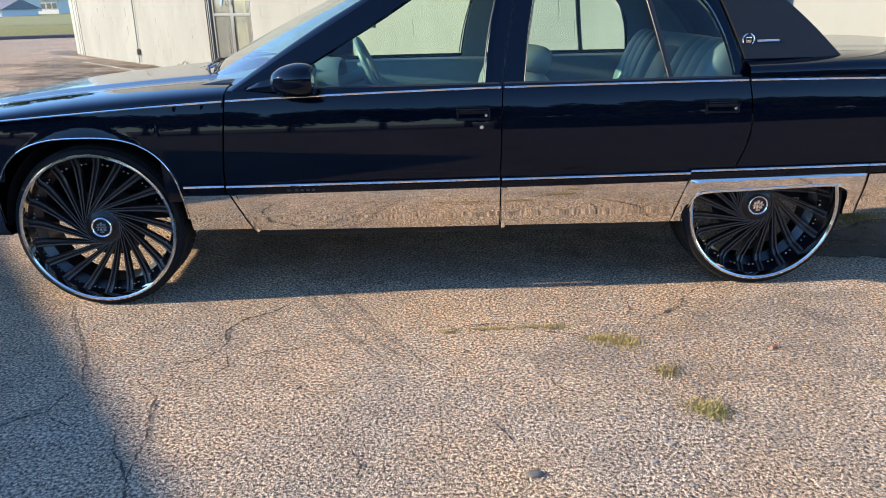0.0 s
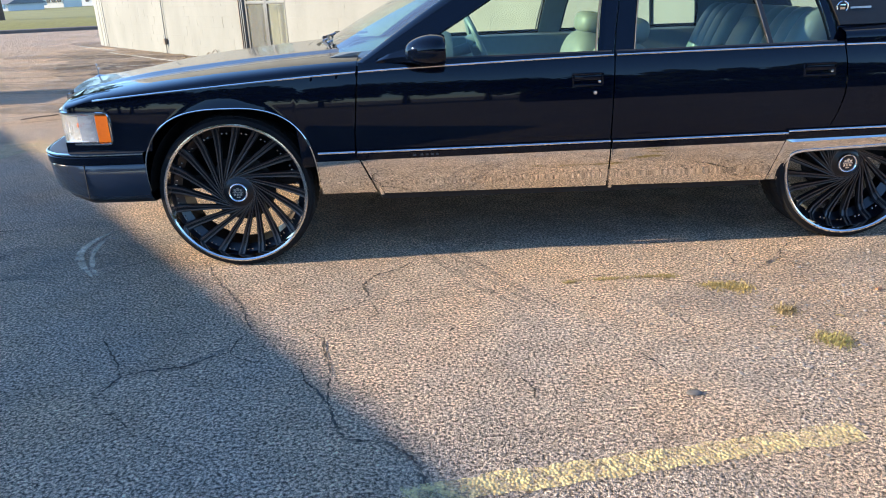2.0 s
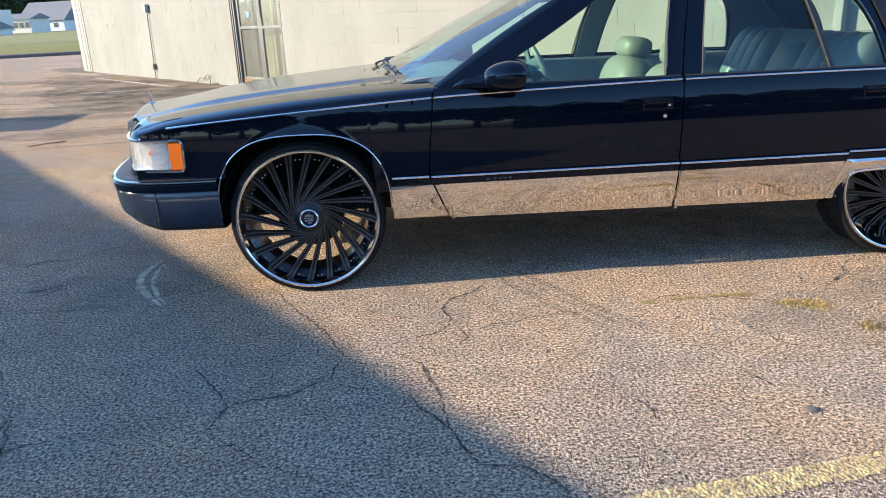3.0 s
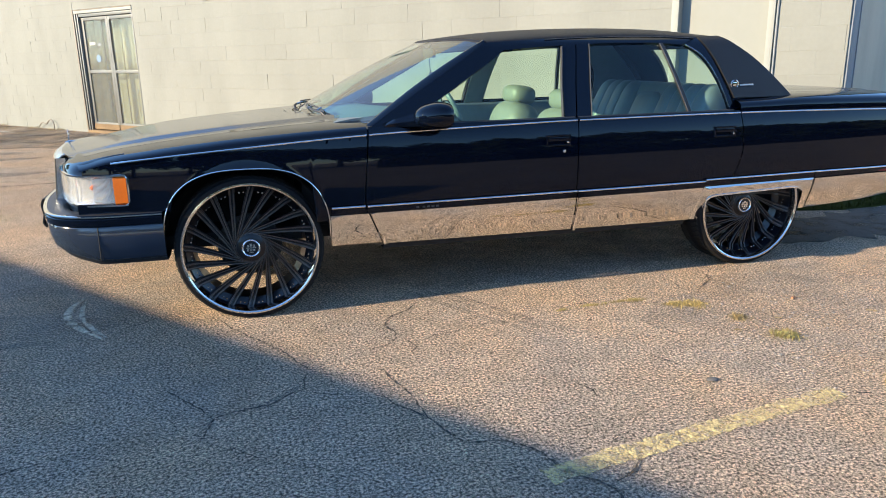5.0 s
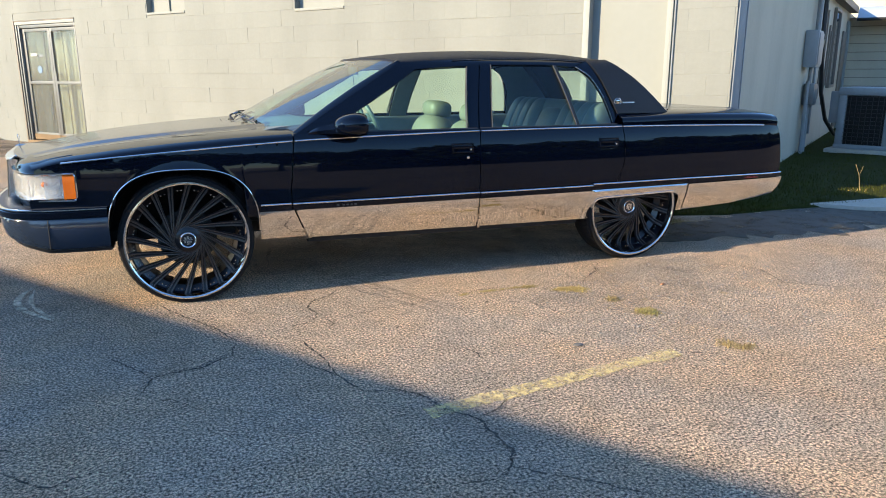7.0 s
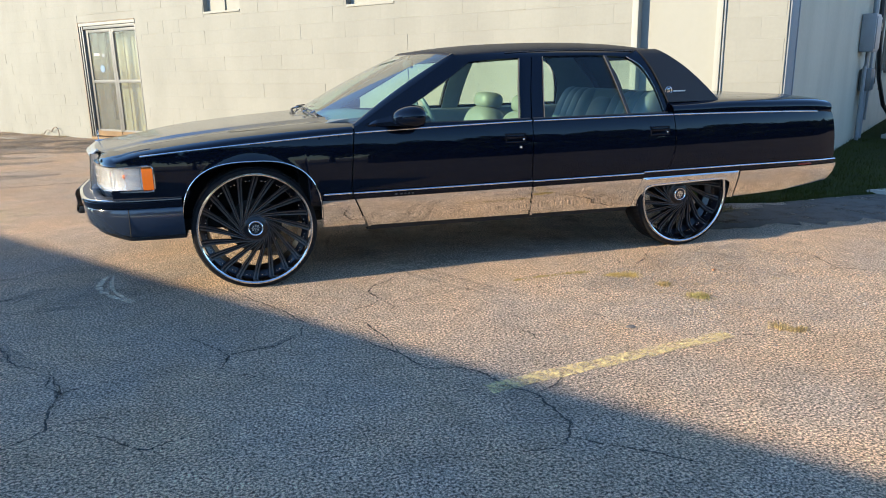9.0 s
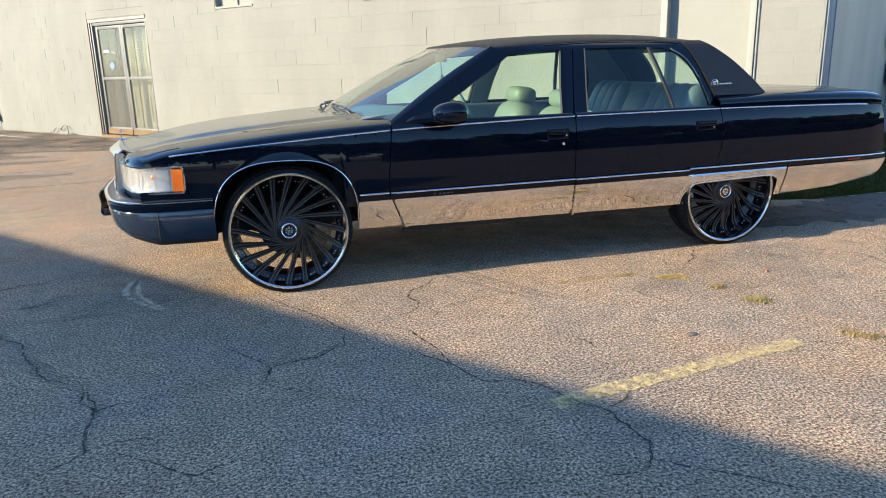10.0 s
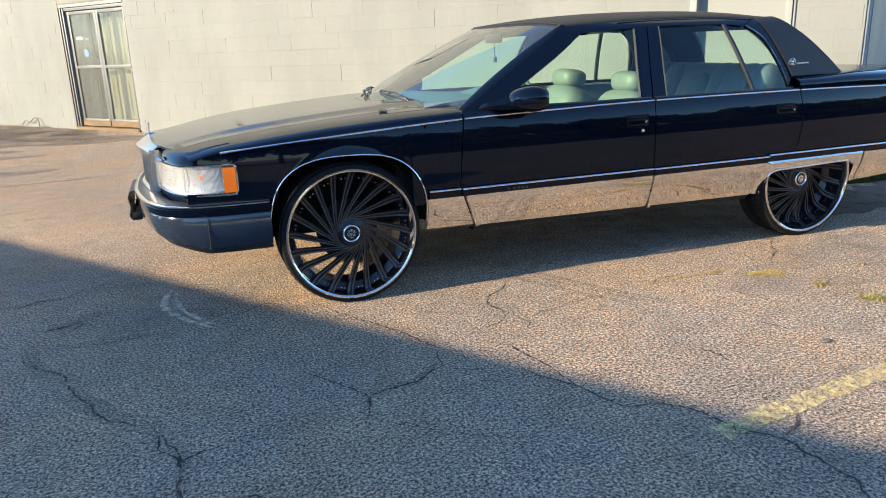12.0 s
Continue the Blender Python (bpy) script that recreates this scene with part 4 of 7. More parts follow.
part("floor_pan", box(bmesh.new(), -2.2, 2.75, 0.17, 1.66, 0.36, 0.44, bevel=0.02), UNDER, car)
# the third box is added to stop sun passing through under the nose
for n, args in (("bulkhead", (-1.25, -1.05, 0.12, 1.71, 0.44, 0.98)), ("engine_block", (-2.45, -1.26, 0.45, 1.38, 0.42, 0.80)), ("nose_sun_stop", (-2.26, -2.14, 0.06, 1.77, 0.36, 0.78)), ("boot_box", (1.62, 2.85, 0.42, 1.41, 0.42, 0.97))):
    part(n, box(bmesh.new(), *args, bevel=0.02), UNDER, car)
for cy in (0.50, 1.33):
    seat = part("front_seat", cushion(0.10, cy, 0.66, 0.30, 0.25, 0.12), LEATHER, car, "pale grey leather front seat")
    part("seat_back", cushion(0.46, cy, 0.775, 0.150, 0.265, 0.225, Matrix.Rotation(radians(14), 4, "Y"), 0.68), LEATHER, seat)
    part("headrest", cushion(0.515, cy, 1.045, 0.105, 0.145, 0.070, Matrix.Rotation(radians(8), 4, "Y"), 0.66), LEATHER, seat, "padded leather headrest")
    part("headrest_post", tube([(0.50, cy, 0.90), (0.512, cy, 1.0)], 0.055, 8), LEATHER, seat)
bench = part("rear_bench", cushion(1.10, YC, 0.66, 0.32, 0.68, 0.12, p=0.4), BENCH, car, "blue-grey leather rear bench")
part("bench_back", cushion(1.43, YC, 0.86, 0.12, 0.70, 0.265, Matrix.Rotation(radians(24), 4, "Y"), 0.42, segs=(40, 16)), BENCH, bench)
for cy in (0.46, 1.37):
    for k in range(4):
        part("bench_pad", cushion(1.385, cy - 0.186 + 0.124 * k, 0.90, 0.115 + 0.003 * (k % 2), 0.092, 0.235, Matrix.Rotation(radians(24), 4, "Y"), 0.62, segs=(18, 12)), BENCH, bench)
part("armrest", cushion(1.37, YC, 0.86, 0.11, 0.16, 0.20, Matrix.Rotation(radians(24), 4, "Y"), 0.5), BENCH, bench)
part("parcel_shelf", box(bmesh.new(), 1.50, 1.92, 0.25, 1.58, 1.02, 1.055, bevel=0.01), BENCH, car)
rows = []
for x, z in ((-1.10, 0.975), (-0.92, 1.005), (-0.74, 1.022), (-0.62, 1.020), (-0.56, 0.995), (-0.535, 0.94), (-0.57, 0.80), (-0.64, 0.66)):
    rows.append([(x + 0.03 * math.cos(3 * d), YC + d * 0.76, z + 0.015 * math.cos(2.2 * (d + 0.55))) for d in steps(-1, 1, 24)])
dash = part("dashboard", grid(rows, thick=0.02), DASH, car, "grey padded dashboard")
rows = [[(x, 0.50 + 0.235 * math.cos(a), 0.955 + h * max(0.0, math.sin(a)) ** 0.6) for a in steps(0, math.pi, 20)] for x, h in ((-0.72, 0.060), (-0.64, 0.098), (-0.54, 0.118), (-0.455, 0.122), (-0.435, 0.112), (-0.45, 0.100))]
part("gauge_hood", grid(rows), DASH, dash, "rounded hood over the gauges")
cluster = part("gauge_cluster", box(bmesh.new(), -0.56, -0.545, 0.285, 0.715, 0.955, 1.045, Matrix.Identity(4), 0.004), UNDER, dash, "black gauge face")
for y in (0.36, 0.50, 0.64):
    part("gauge", lathe([(0.0005, -0.004), (0.030, -0.004), (0.034, 0.0)], (0, 0, 0), 1, 20), DASH, cluster).matrix_basis = Matrix.Translation((-0.543, y, 1.0)) @ Matrix.Rotation(radians(90), 4, "Z")
for y in (0.24, 0.75):
    part("air_vent", box(bmesh.new(), -0.545, -0.525, y - 0.05, y + 0.05, 0.90, 0.95, None, 0.006), TRIMBLACK, dash)
bm = bmesh.new()
C, N = Vector((-0.29, 0.50, 1.01)), Matrix.Translation((-0.29, 0.50, 1.01)) @ Matrix.Rotation(radians(66), 4, "Y")
tube([N @ Vector((0.165 * math.cos(a), 0.175 * math.sin(a), 0)) for a in steps(0, 2 * math.pi, 40)], 0.015, 8, bm)
for a in (0.3, math.pi - 0.3, -math.pi / 2):
    tube([N @ Vector((0.03 * math.cos(a), 0.03 * math.sin(a), -0.03)), N @ Vector((0.16 * math.cos(a), 0.17 * math.sin(a), 0))], 0.013, 6, bm)
tube([N @ Vector((0, 0, -0.05)), N @ Vector((0, 0, 0.01))], 0.06, 16, bm)
tube([N @ Vector((0, 0, -0.05)), (-0.62, 0.50, 0.90)], 0.03, 10, bm)
part("steering_wheel", bm, LEATHER_D, dash, "grey steering wheel on its column")
for s in (1, -1):
    rows = [[(x, YC - s * w, z) for x in steps(-0.86, 1.40, 20)] for w, z in ((0.84, 0.46), (0.80, 0.62), (0.835, 0.80), (0.865, 0.955), (0.90, 0.968))]
    part("door_lining", grid(rows, thick=0.01), LEATHER_D, SIDES[s][1], "blue-grey door lining")
part("headliner", grid([[roof_pt(roof_front(d) + 0.03 + (1.36 - roof_front(d)) * u, d * 0.97) + Vector((0, 0, -0.03)) for u in steps(0, 1, 20)] for d in steps(-1, 1, 20)]), BENCH, car)
bm = bmesh.new()
box(bm, -0.305, -0.28, YC - 0.12, YC + 0.12, 1.325, 1.385, bevel=0.012)
tube([(-0.30, YC, 1.38), (-0.27, YC, 1.43)], 0.008, 6, bm)
mirror_in = part("inside_mirror", bm, TRIMBLACK, car, "dark inside mirror")
bm = bmesh.new()
tube([(-0.30, YC - 0.02, 1.33), (-0.295, YC - 0.02, 1.26), (-0.29, YC - 0.015, 1.22)], 0.003, 5, bm)
tube([(-0.29, YC - 0.015, 1.235), (-0.29, YC - 0.015, 1.20)], 0.012, 8, bm)
part("hanging_tag", bm, TRIMBLACK, mirror_in, "small dark ornament hanging from a cord")

# ---- wheels ----
R_TYRE, R_LIP = 0.380, 0.353
SPOKES = 20


def make_wheel(cx, face, s, dish, depth, turn=0.0):
    """An oversized wheel: face is the y of its lip, s the side it looks to, dish how far the hub lies in, depth how much further the knee of the spokes."""
    w = part("wheel", lathe([(R_LIP - 0.012, 0.0), (R_LIP - 0.002, 0.004), (R_TYRE - 0.010, 0.006), (R_TYRE - 0.002, 0.020), (R_TYRE, 0.045), (R_TYRE, 0.215), (R_TYRE - 0.006, 0.235), (R_LIP - 0.01, 0.25)], (cx, face, HUB_Z), s, 96), TYRE, car, "oversized multi-spoke wheel with a thin low-profile tyre")
    for y0, y1, tw in ((0.028, 0.10, 0.35), (0.15, 0.225, -0.35)):
        bm = bmesh.new()
        for i in range(72):
            a = 2 * math.pi * i / 72
            M = Matrix.Translation((cx, face + s * (y0 + y1) / 2, HUB_Z)) @ Matrix.Rotation(-a, 4, "Y") @ Matrix.Translation((R_TYRE - 0.001, 0, 0)) @ Matrix.Rotation(tw, 4, "X")
            b = bmesh.new()
            bmesh.ops.create_cube(b, size=1)
            bmesh.ops.transform(b, matrix=M @ Matrix.Diagonal((0.006, y1 - y0, 0.021, 1)), verts=b.verts)
            merge(bm, b)
        tagged(part("tread", bm, TREAD, w), kind="stuff")
    part("rim_lip", lathe([(R_LIP - 0.004, 0.010), (R_LIP, 0.0), (R_LIP - 0.003, -0.006), (R_LIP - 0.010, -0.007), (R_LIP - 0.017, -0.002), (R_LIP - 0.021, 0.012), (R_LIP - 0.024, 0.03)], (cx, face, HUB_Z), s, 96), RIMLIP, w, "polished outer rim lip")
    part("barrel", lathe([(R_LIP - 0.022, 0.02), (R_LIP - 0.026, dish + depth + 0.03), (R_LIP - 0.06, dish + depth + 0.06), (R_LIP - 0.07, 0.22)], (cx, face, HUB_Z), s, 72), BARREL, w, "gloss black barrel")
    part("brake_disc", lathe([(0.05, dish + depth + 0.085), (0.165, dish + depth + 0.085), (0.17, dish + depth + 0.095), (0.165, dish + depth + 0.105)], (cx, face, HUB_Z), s, 40), mat("dark_iron", (0.05, 0.05, 0.05), 0.5, 0.8, var=0.3) if "dark_iron" not in bpy.data.materials else bpy.data.materials["dark_iron"], w)
    # hub
    lip, face, knee = face, face + s * dish, depth
    hub = part("hub", lathe([(0.001, 0.004), (0.050, 0.004), (0.060, 0.008), (0.074, 0.013), (0.084, 0.020), (0.090, 0.032), (0.092, 0.060)], (cx, face, HUB_Z), s, 48), SPOKE, w)
    part("centre_cap", lathe([(0.036, 0.002), (0.0372, -0.005), (0.0395, -0.010), (0.0435, -0.0125), (0.0475, -0.010), (0.0500, -0.004), (0.051, 0.004), (0.052, 0.014)], (cx, face, HUB_Z), s, 40), CHROME, hub, "chrome ring of the centre cap")
    part("cap_face", lathe([(0.0005, -0.004), (0.036, -0.003), (0.037, 0.004)], (cx, face, HUB_Z), s, 32), BARREL, hub)
    bm = bmesh.new()
    for x0, x1, z0, z1 in ((-0.006, 0.006, 0.008, 0.024), (-0.020, -0.009, 0.006, 0.018), (0.009, 0.020, 0.006, 0.018), (-0.026, 0.026, -0.001, 0.004), (-0.022, -0.012, -0.016, -0.004), (-0.008, 0.002, -0.016, -0.004), (0.006, 0.020, -0.016, -0.004), (-0.010, 0.010, -0.026, -0.020)):
        box(bm, cx + x0, cx + x1, face - s * 0.005 - 0.0015, face - s * 0.005 + 0.0015, HUB_Z + z0, HUB_Z + z1)
    part("cap_mark", bm, CHROME, hub)
    # spokes: straight blades off the hub's rim with a groove down the middle, stepping forward near the lip
    step = dish if dish > 0.05 else dish * 0.35
    prof = [(-0.015, 0.012, 0.0060), (0.035, 0.009, 0.0080), (0.075, 0.011 + knee * 0.1, 0.0100), (0.12, 0.016 + knee * 0.25, 0.0110), (0.20, 0.016 + knee * 0.62, 0.0140), (0.262, 0.014 + knee * 0.8, 0.0165), (0.290, 0.010 + knee * 0.7 - step * 0.10, 0.0178), (0.322, 0.006 - step * 0.60 + knee * 0.1, 0.0190), (0.330, 0.006 - step * 0.70, 0.0190)]
    me = None
    for i in range(SPOKES):
        a = 2 * math.pi * i / SPOKES + turn
        if me is None:
            b = bmesh.new()
            rows = []
            for r, d, h in prof:
                c = 0.078 - 0.004 * (r - 0.05) / 0.28
                rows.append([(c + o * h, s * (d + dd), r) for o, dd in ((-1.0, 0.026), (-1.0, 0.004), (-0.80, 0.0), (-0.36, 0.001), (-0.22, 0.009), (0.22, 0.009), (0.36, 0.001), (0.80, 0.0), (1.0, 0.004), (1.0, 0.026))])
            grid(rows, closed=True, bm=b)
            ob = part("spoke", b, SPOKE, w, "", 30)
            me = ob.data
            me.materials.append(RIDGE)
            for f in me.polygons:
                f.material_index = 1 if f.index % 10 in (2, 6) else 0
        else:
            ob = new("spoke", me)
            ob.parent = w
        ob.matrix_basis = Matrix.Translation((cx, face, HUB_Z)) @ Matrix.Rotation(a, 4, "Y") @ Matrix.Diagonal((-1, 1, 1, 1))
    bm = bmesh.new()
    for i in range(SPOKES):
        for da in (0.12, 0.19):
            a = 2 * math.pi * i / SPOKES + turn + da - 0.24
            for r, dd in ((0.300, knee * 0.55 - dish * 0.28),):
                lathe([(0.0005, -0.005), (0.004, -0.005), (0.0055, 0.002)], (cx + r * math.sin(a), face + s * (dd - 0.002), HUB_Z + r * math.cos(a)), s, 6, bm)
    tagged(part("rivets", bm, BOLT, w), kind="stuff")
    return w


for s in (1, -1):
    make_wheel(HUB_F, YC - s * 0.952, s, 0.038, 0.010)
    make_wheel(HUB_R, YC - s * 0.965, s, 0.064, 0.040, 0.08)
bm = bmesh.new()
for hx in (HUB_F, HUB_R):
    tube([(hx, 0.2, HUB_Z), (hx, 1.63, HUB_Z)], 0.035, 10, bm)
box(bm, HUB_R - 0.12, HUB_R + 0.12, YC - 0.15, YC + 0.15, HUB_Z - 0.10, HUB_Z + 0.12, bevel=0.04)
tube([(-1.2, 0.55, 0.33), (0.2, 0.6, 0.31), (1.4, 0.6, 0.33), (2.8, 0.55, 0.36)], 0.03, 8, bm)
part("axle", bm, UNDER, car)


# ---- more materials ----
def nodes(m):
    m.use_nodes = True
    return m.node_tree, m.node_tree.nodes, m.node_tree.links


def asphalt_mat():
    m = bpy.data.materials.new("worn_chip_asphalt")
    nt, N, L = nodes(m)
    p = N["Principled BSDF"]
    p.inputs["Roughness"].default_value = 0.9
    p.inputs["Specular IOR Level"].default_value = 0.25
    co = N.new("ShaderNodeTexCoord")
    warp = N.new("ShaderNodeTexNoise")
    warp.inputs["Scale"].default_value = 60
    mixv = N.new("ShaderNodeMix")
    mixv.data_type = "VECTOR"
    mixv.inputs["Factor"].default_value = 0.03
    L.new(co.outputs["Object"], warp.inputs["Vector"])
    L.new(co.outputs["Object"], mixv.inputs["A"])
    L.new(warp.outputs["Color"], mixv.inputs["B"])
    v1 = N.new("ShaderNodeTexVoronoi")
    v1.inputs["Scale"].default_value, v1.inputs["Randomness"].default_value = 90, 1.0
    L.new(mixv.outputs["Result"], v1.inputs["Vector"])
    v2 = N.new("ShaderNodeTexVoronoi")
    v2.feature = "DISTANCE_TO_EDGE"
    v2.inputs["Scale"].default_value = 90
    L.new(mixv.outputs["Result"], v2.inputs["Vector"])
    hsv = N.new("ShaderNodeSeparateColor")
    L.new(v1.outputs["Color"], hsv.inputs["Color"])
    chip = N.new("ShaderNodeValToRGB")
    r = chip.color_ramp
    r.elements[0].position, r.elements[0].color = 0.0, (0.772, 0.600, 0.460, 1)
    r.elements[1].position, r.elements[1].color = 1.0, (0.94, 0.745, 0.562, 1)
    for pos, c in ((0.35, (0.838, 0.655, 0.497, 1)), (0.7, (0.89, 0.70, 0.532, 1)), (0.86, (0.88, 0.66, 0.487, 1))):
        e = r.elements.new(pos)
        e.color = c
    L.new(hsv.outputs["Red"], chip.inputs["Fac"])
    # dark binder between the chips, deepened by shade painted into the gaps
    edge = N.new("ShaderNodeMapRange")
    edge.inputs["From Min"].default_value, edge.inputs["From Max"].default_value = 0.02, 0.16
    edge.inputs["To Min"].default_value, edge.inputs["To Max"].default_value = 0.32, 1.06
    gap = N.new("ShaderNodeTexNoise")
    gap.inputs["Scale"].default_value, gap.inputs["Detail"].default_value = 75, 3
    L.new(co.outputs["Object"], gap.inputs["Vector"])
    wide = N.new("ShaderNodeMath")
    wide.operation = "MULTIPLY_ADD"
    wide.inputs[1].default_value, wide.inputs[2].default_value = 0.55, -0.24
    L.new(gap.outputs["Fac"], wide.inputs[0])
    joint = N.new("ShaderNodeMath")
    L.new(v2.outputs["Distance"], joint.inputs[0])
    L.new(wide.outputs[0], joint.inputs[1])
    L.new(joint.outputs[0], edge.inputs["Value"])
    # patches and stains, and pits whose shade is put into the colour
    big = N.new("ShaderNodeTexNoise")
    big.inputs["Scale"].default_value, big.inputs["Detail"].default_value = 0.7, 6
    L.new(co.outputs["Object"], big.inputs["Vector"])
    mid = N.new("ShaderNodeTexNoise")
    mid.inputs["Scale"].default_value, mid.inputs["Detail"].default_value = 7, 5
    L.new(co.outputs["Object"], mid.inputs["Vector"])
    fine = N.new("ShaderNodeTexNoise")
    fine.inputs["Scale"].default_value, fine.inputs["Detail"].default_value = 260, 2
    L.new(co.outputs["Object"], fine.inputs["Vector"])
    pit = N.new("ShaderNodeTexNoise")
    pit.inputs["Scale"].default_value, pit.inputs["Detail"].default_value, pit.inputs["Roughness"].default_value = 88, 2, 0.6
    L.new(co.outputs["Object"], pit.inputs["Vector"])

    def rng(src, lo, hi, f0=0.3, f1=0.7):
        a = N.new("ShaderNodeMapRange")
        a.inputs["From Min"].default_value, a.inputs["From Max"].default_value = f0, f1
        a.inputs["To Min"].default_value, a.inputs["To Max"].default_value = lo, hi
        L.new(src, a.inputs["Value"])
        return a.outputs[0]

    def mul(a, b):
        n = N.new("ShaderNodeMath")
        n.operation = "MULTIPLY"
        L.new(a, n.inputs[0])
        L.new(b, n.inputs[1])
        return n.outputs[0]
    f = mul(mul(edge.outputs[0], rng(big.outputs["Fac"], 0.84, 1.12)), mul(mul(rng(mid.outputs["Fac"], 0.86, 1.12), rng(pit.outputs["Fac"], 0.18, 1.32, 0.35, 0.63)), rng(fine.outputs["Fac"], 0.86, 1.14)))
    mx = N.new("ShaderNodeMix")
    mx.data_type, mx.blend_type = "RGBA", "MULTIPLY"
    mx.inputs["Factor"].default_value = 1
    L.new(chip.outputs["Color"], mx.inputs["A"])
    L.new(f, mx.inputs["B"])
    # warm and cool drift of the whole surface
    tint = N.new("ShaderNodeMix")
    tint.data_type, tint.blend_type = "RGBA", "MULTIPLY"
    tint.inputs["Factor"].default_value = 1
    ramp = N.new("ShaderNodeValToRGB")
    ramp.color_ramp.elements[0].position, ramp.color_ramp.elements[0].color = 0.35, (0.94, 0.98, 1.03, 1)
    ramp.color_ramp.elements[1].position, ramp.color_ramp.elements[1].color = 0.65, (1.08, 1.0, 0.9, 1)
    tn = N.new("ShaderNodeTexNoise")
    tn.inputs["Scale"].default_value, tn.inputs["Detail"].default_value = 1.3, 3
    L.new(co.outputs["Object"], tn.inputs["Vector"])
    L.new(tn.outputs["Fac"], ramp.inputs["Fac"])
    L.new(mx.outputs["Result"], tint.inputs["A"])
    L.new(ramp.outputs["Color"], tint.inputs["B"])
    L.new(tint.outputs["Result"], p.inputs["Base Color"])
    dome = N.new("ShaderNodeMapRange")
    dome.interpolation_type = "SMOOTHSTEP"
    dome.inputs["From Max"].default_value = 0.38
    L.new(v2.outputs["Distance"], dome.inputs["Value"])
    h = N.new("ShaderNodeMath")
    h.operation = "MULTIPLY_ADD"
    L.new(dome.outputs[0], h.inputs[0])
    L.new(rng(hsv.outputs["Green"], 0.55, 1.0, 0.0, 1.0), h.inputs[1])
    hp = N.new("ShaderNodeMath")
    L.new(rng(mid.outputs["Fac"], 0.0, 0.35), hp.inputs[0])
    L.new(rng(pit.outputs["Fac"], 0.0, 1.2, 0.32, 0.64), hp.inputs[1])
    L.new(hp.outputs[0], h.inputs[2])
    b = N.new("ShaderNodeBump")
    b.inputs["Strength"].default_value, b.inputs["Distance"].default_value = 1.0, 0.016
    L.new(h.outputs[0], b.inputs["Height"])
    L.new(b.outputs[0], p.inputs["Normal"])
    return m


def worn_mat(name, color, cover=0.5, scale=14, rough=0.8, sharp=0.12, var=0.2, relief=0.0):
    """Paint, chalk or rubber rubbed off in places: bare where a noise is low."""
    m = bpy.data.materials.new(name)
    nt, N, L = nodes(m)
    p = N["Principled BSDF"]
    p.inputs["Roughness"].default_value = rough
    co = N.new("ShaderNodeTexCoord")
    n = N.new("ShaderNodeTexNoise")
    n.inputs["Scale"].default_value, n.inputs["Detail"].default_value, n.inputs["Roughness"].default_value = scale, 8, 0.7
    L.new(co.outputs["Object"], n.inputs["Vector"])
    v = N.new("ShaderNodeTexVoronoi")
    v.inputs["Scale"].default_value = 88
    L.new(co.outputs["Object"], v.inputs["Vector"])
    add = N.new("ShaderNodeMath")
    add.operation = "MULTIPLY_ADD"
    L.new(v.outputs["Distance"], add.inputs[0])
    add.inputs[1].default_value = -0.16
    L.new(n.outputs["Fac"], add.inputs[2])
    a = N.new("ShaderNodeMapRange")
    a.inputs["From Min"].default_value, a.inputs["From Max"].default_value = 1 - cover - 0.06, 1 - cover - 0.06 + sharp
    L.new(add.outputs[0], a.inputs["Value"])
    L.new(a.outputs[0], p.inputs["Alpha"])
    bp = N.new("ShaderNodeBump")
    bp.invert = True
    bp.inputs["Strength"].default_value, bp.inputs["Distance"].default_value = relief, 0.010
    L.new(v.outputs["Distance"], bp.inputs["Height"])
    L.new(bp.outputs[0], p.inputs["Normal"])
    c = N.new("ShaderNodeMix")
    c.data_type = "RGBA"
    c.inputs["A"].default_value = (*[x * (1 - var) for x in color], 1)
    c.inputs["B"].default_value = (*[min(1, x * (1 + var)) for x in color], 1)
    L.new(v.outputs["Color"], c.inputs["Factor"])
    L.new(c.outputs["Result"], p.inputs["Base Color"])
    return m


def block_mat(name, color):
    """Cream masonry paint: dust, drips and a rough face, and each block a little different."""
    m = mat(name, color, rough=0.82, var=0.07, scale=22, bump=0.35, bscale=70, big=0.10, bigscale=0.9)
    nt, N, L = nodes(m)
    p = N["Principled BSDF"]
    src = p.inputs["Base Color"].links[0].from_socket
    info = N.new("ShaderNodeObjectInfo")
    rr = N.new("ShaderNodeMapRange")
    rr.inputs["To Min"].default_value, rr.inputs["To Max"].default_value = 0.975, 1.02
    L.new(info.outputs["Random"], rr.inputs["Value"])
    co = N.new("ShaderNodeNewGeometry")
    mp = N.new("ShaderNodeMapping")
    mp.inputs["Scale"].default_value = (0.55, 0.55, 0.24)
    L.new(co.outputs["Position"], mp.inputs["Vector"])
    st = N.new("ShaderNodeTexNoise")
    st.inputs["Scale"].default_value, st.inputs["Detail"].default_value = 2.2, 6
    L.new(mp.outputs["Vector"], st.inputs["Vector"])
    s2 = N.new("ShaderNodeMapRange")
    s2.inputs["From Min"].default_value, s2.inputs["From Max"].default_value = 0.36, 0.60
    s2.inputs["To Min"].default_value, s2.inputs["To Max"].default_value = 0.90, 1.02
    L.new(st.outputs["Fac"], s2.inputs["Value"])
    mm = N.new("ShaderNodeMath")
    mm.operation = "MULTIPLY"
    L.new(rr.outputs[0], mm.inputs[0])
    L.new(s2.outputs[0], mm.inputs[1])
    mx = N.new("ShaderNodeMix")
    mx.data_type, mx.blend_type = "RGBA", "MULTIPLY"
    mx.inputs["Factor"].default_value = 1
    L.new(src, mx.inputs["A"])
    L.new(mm.outputs[0], mx.inputs["B"])
    L.new(mx.outputs["Result"], p.inputs["Base Color"])
    return m


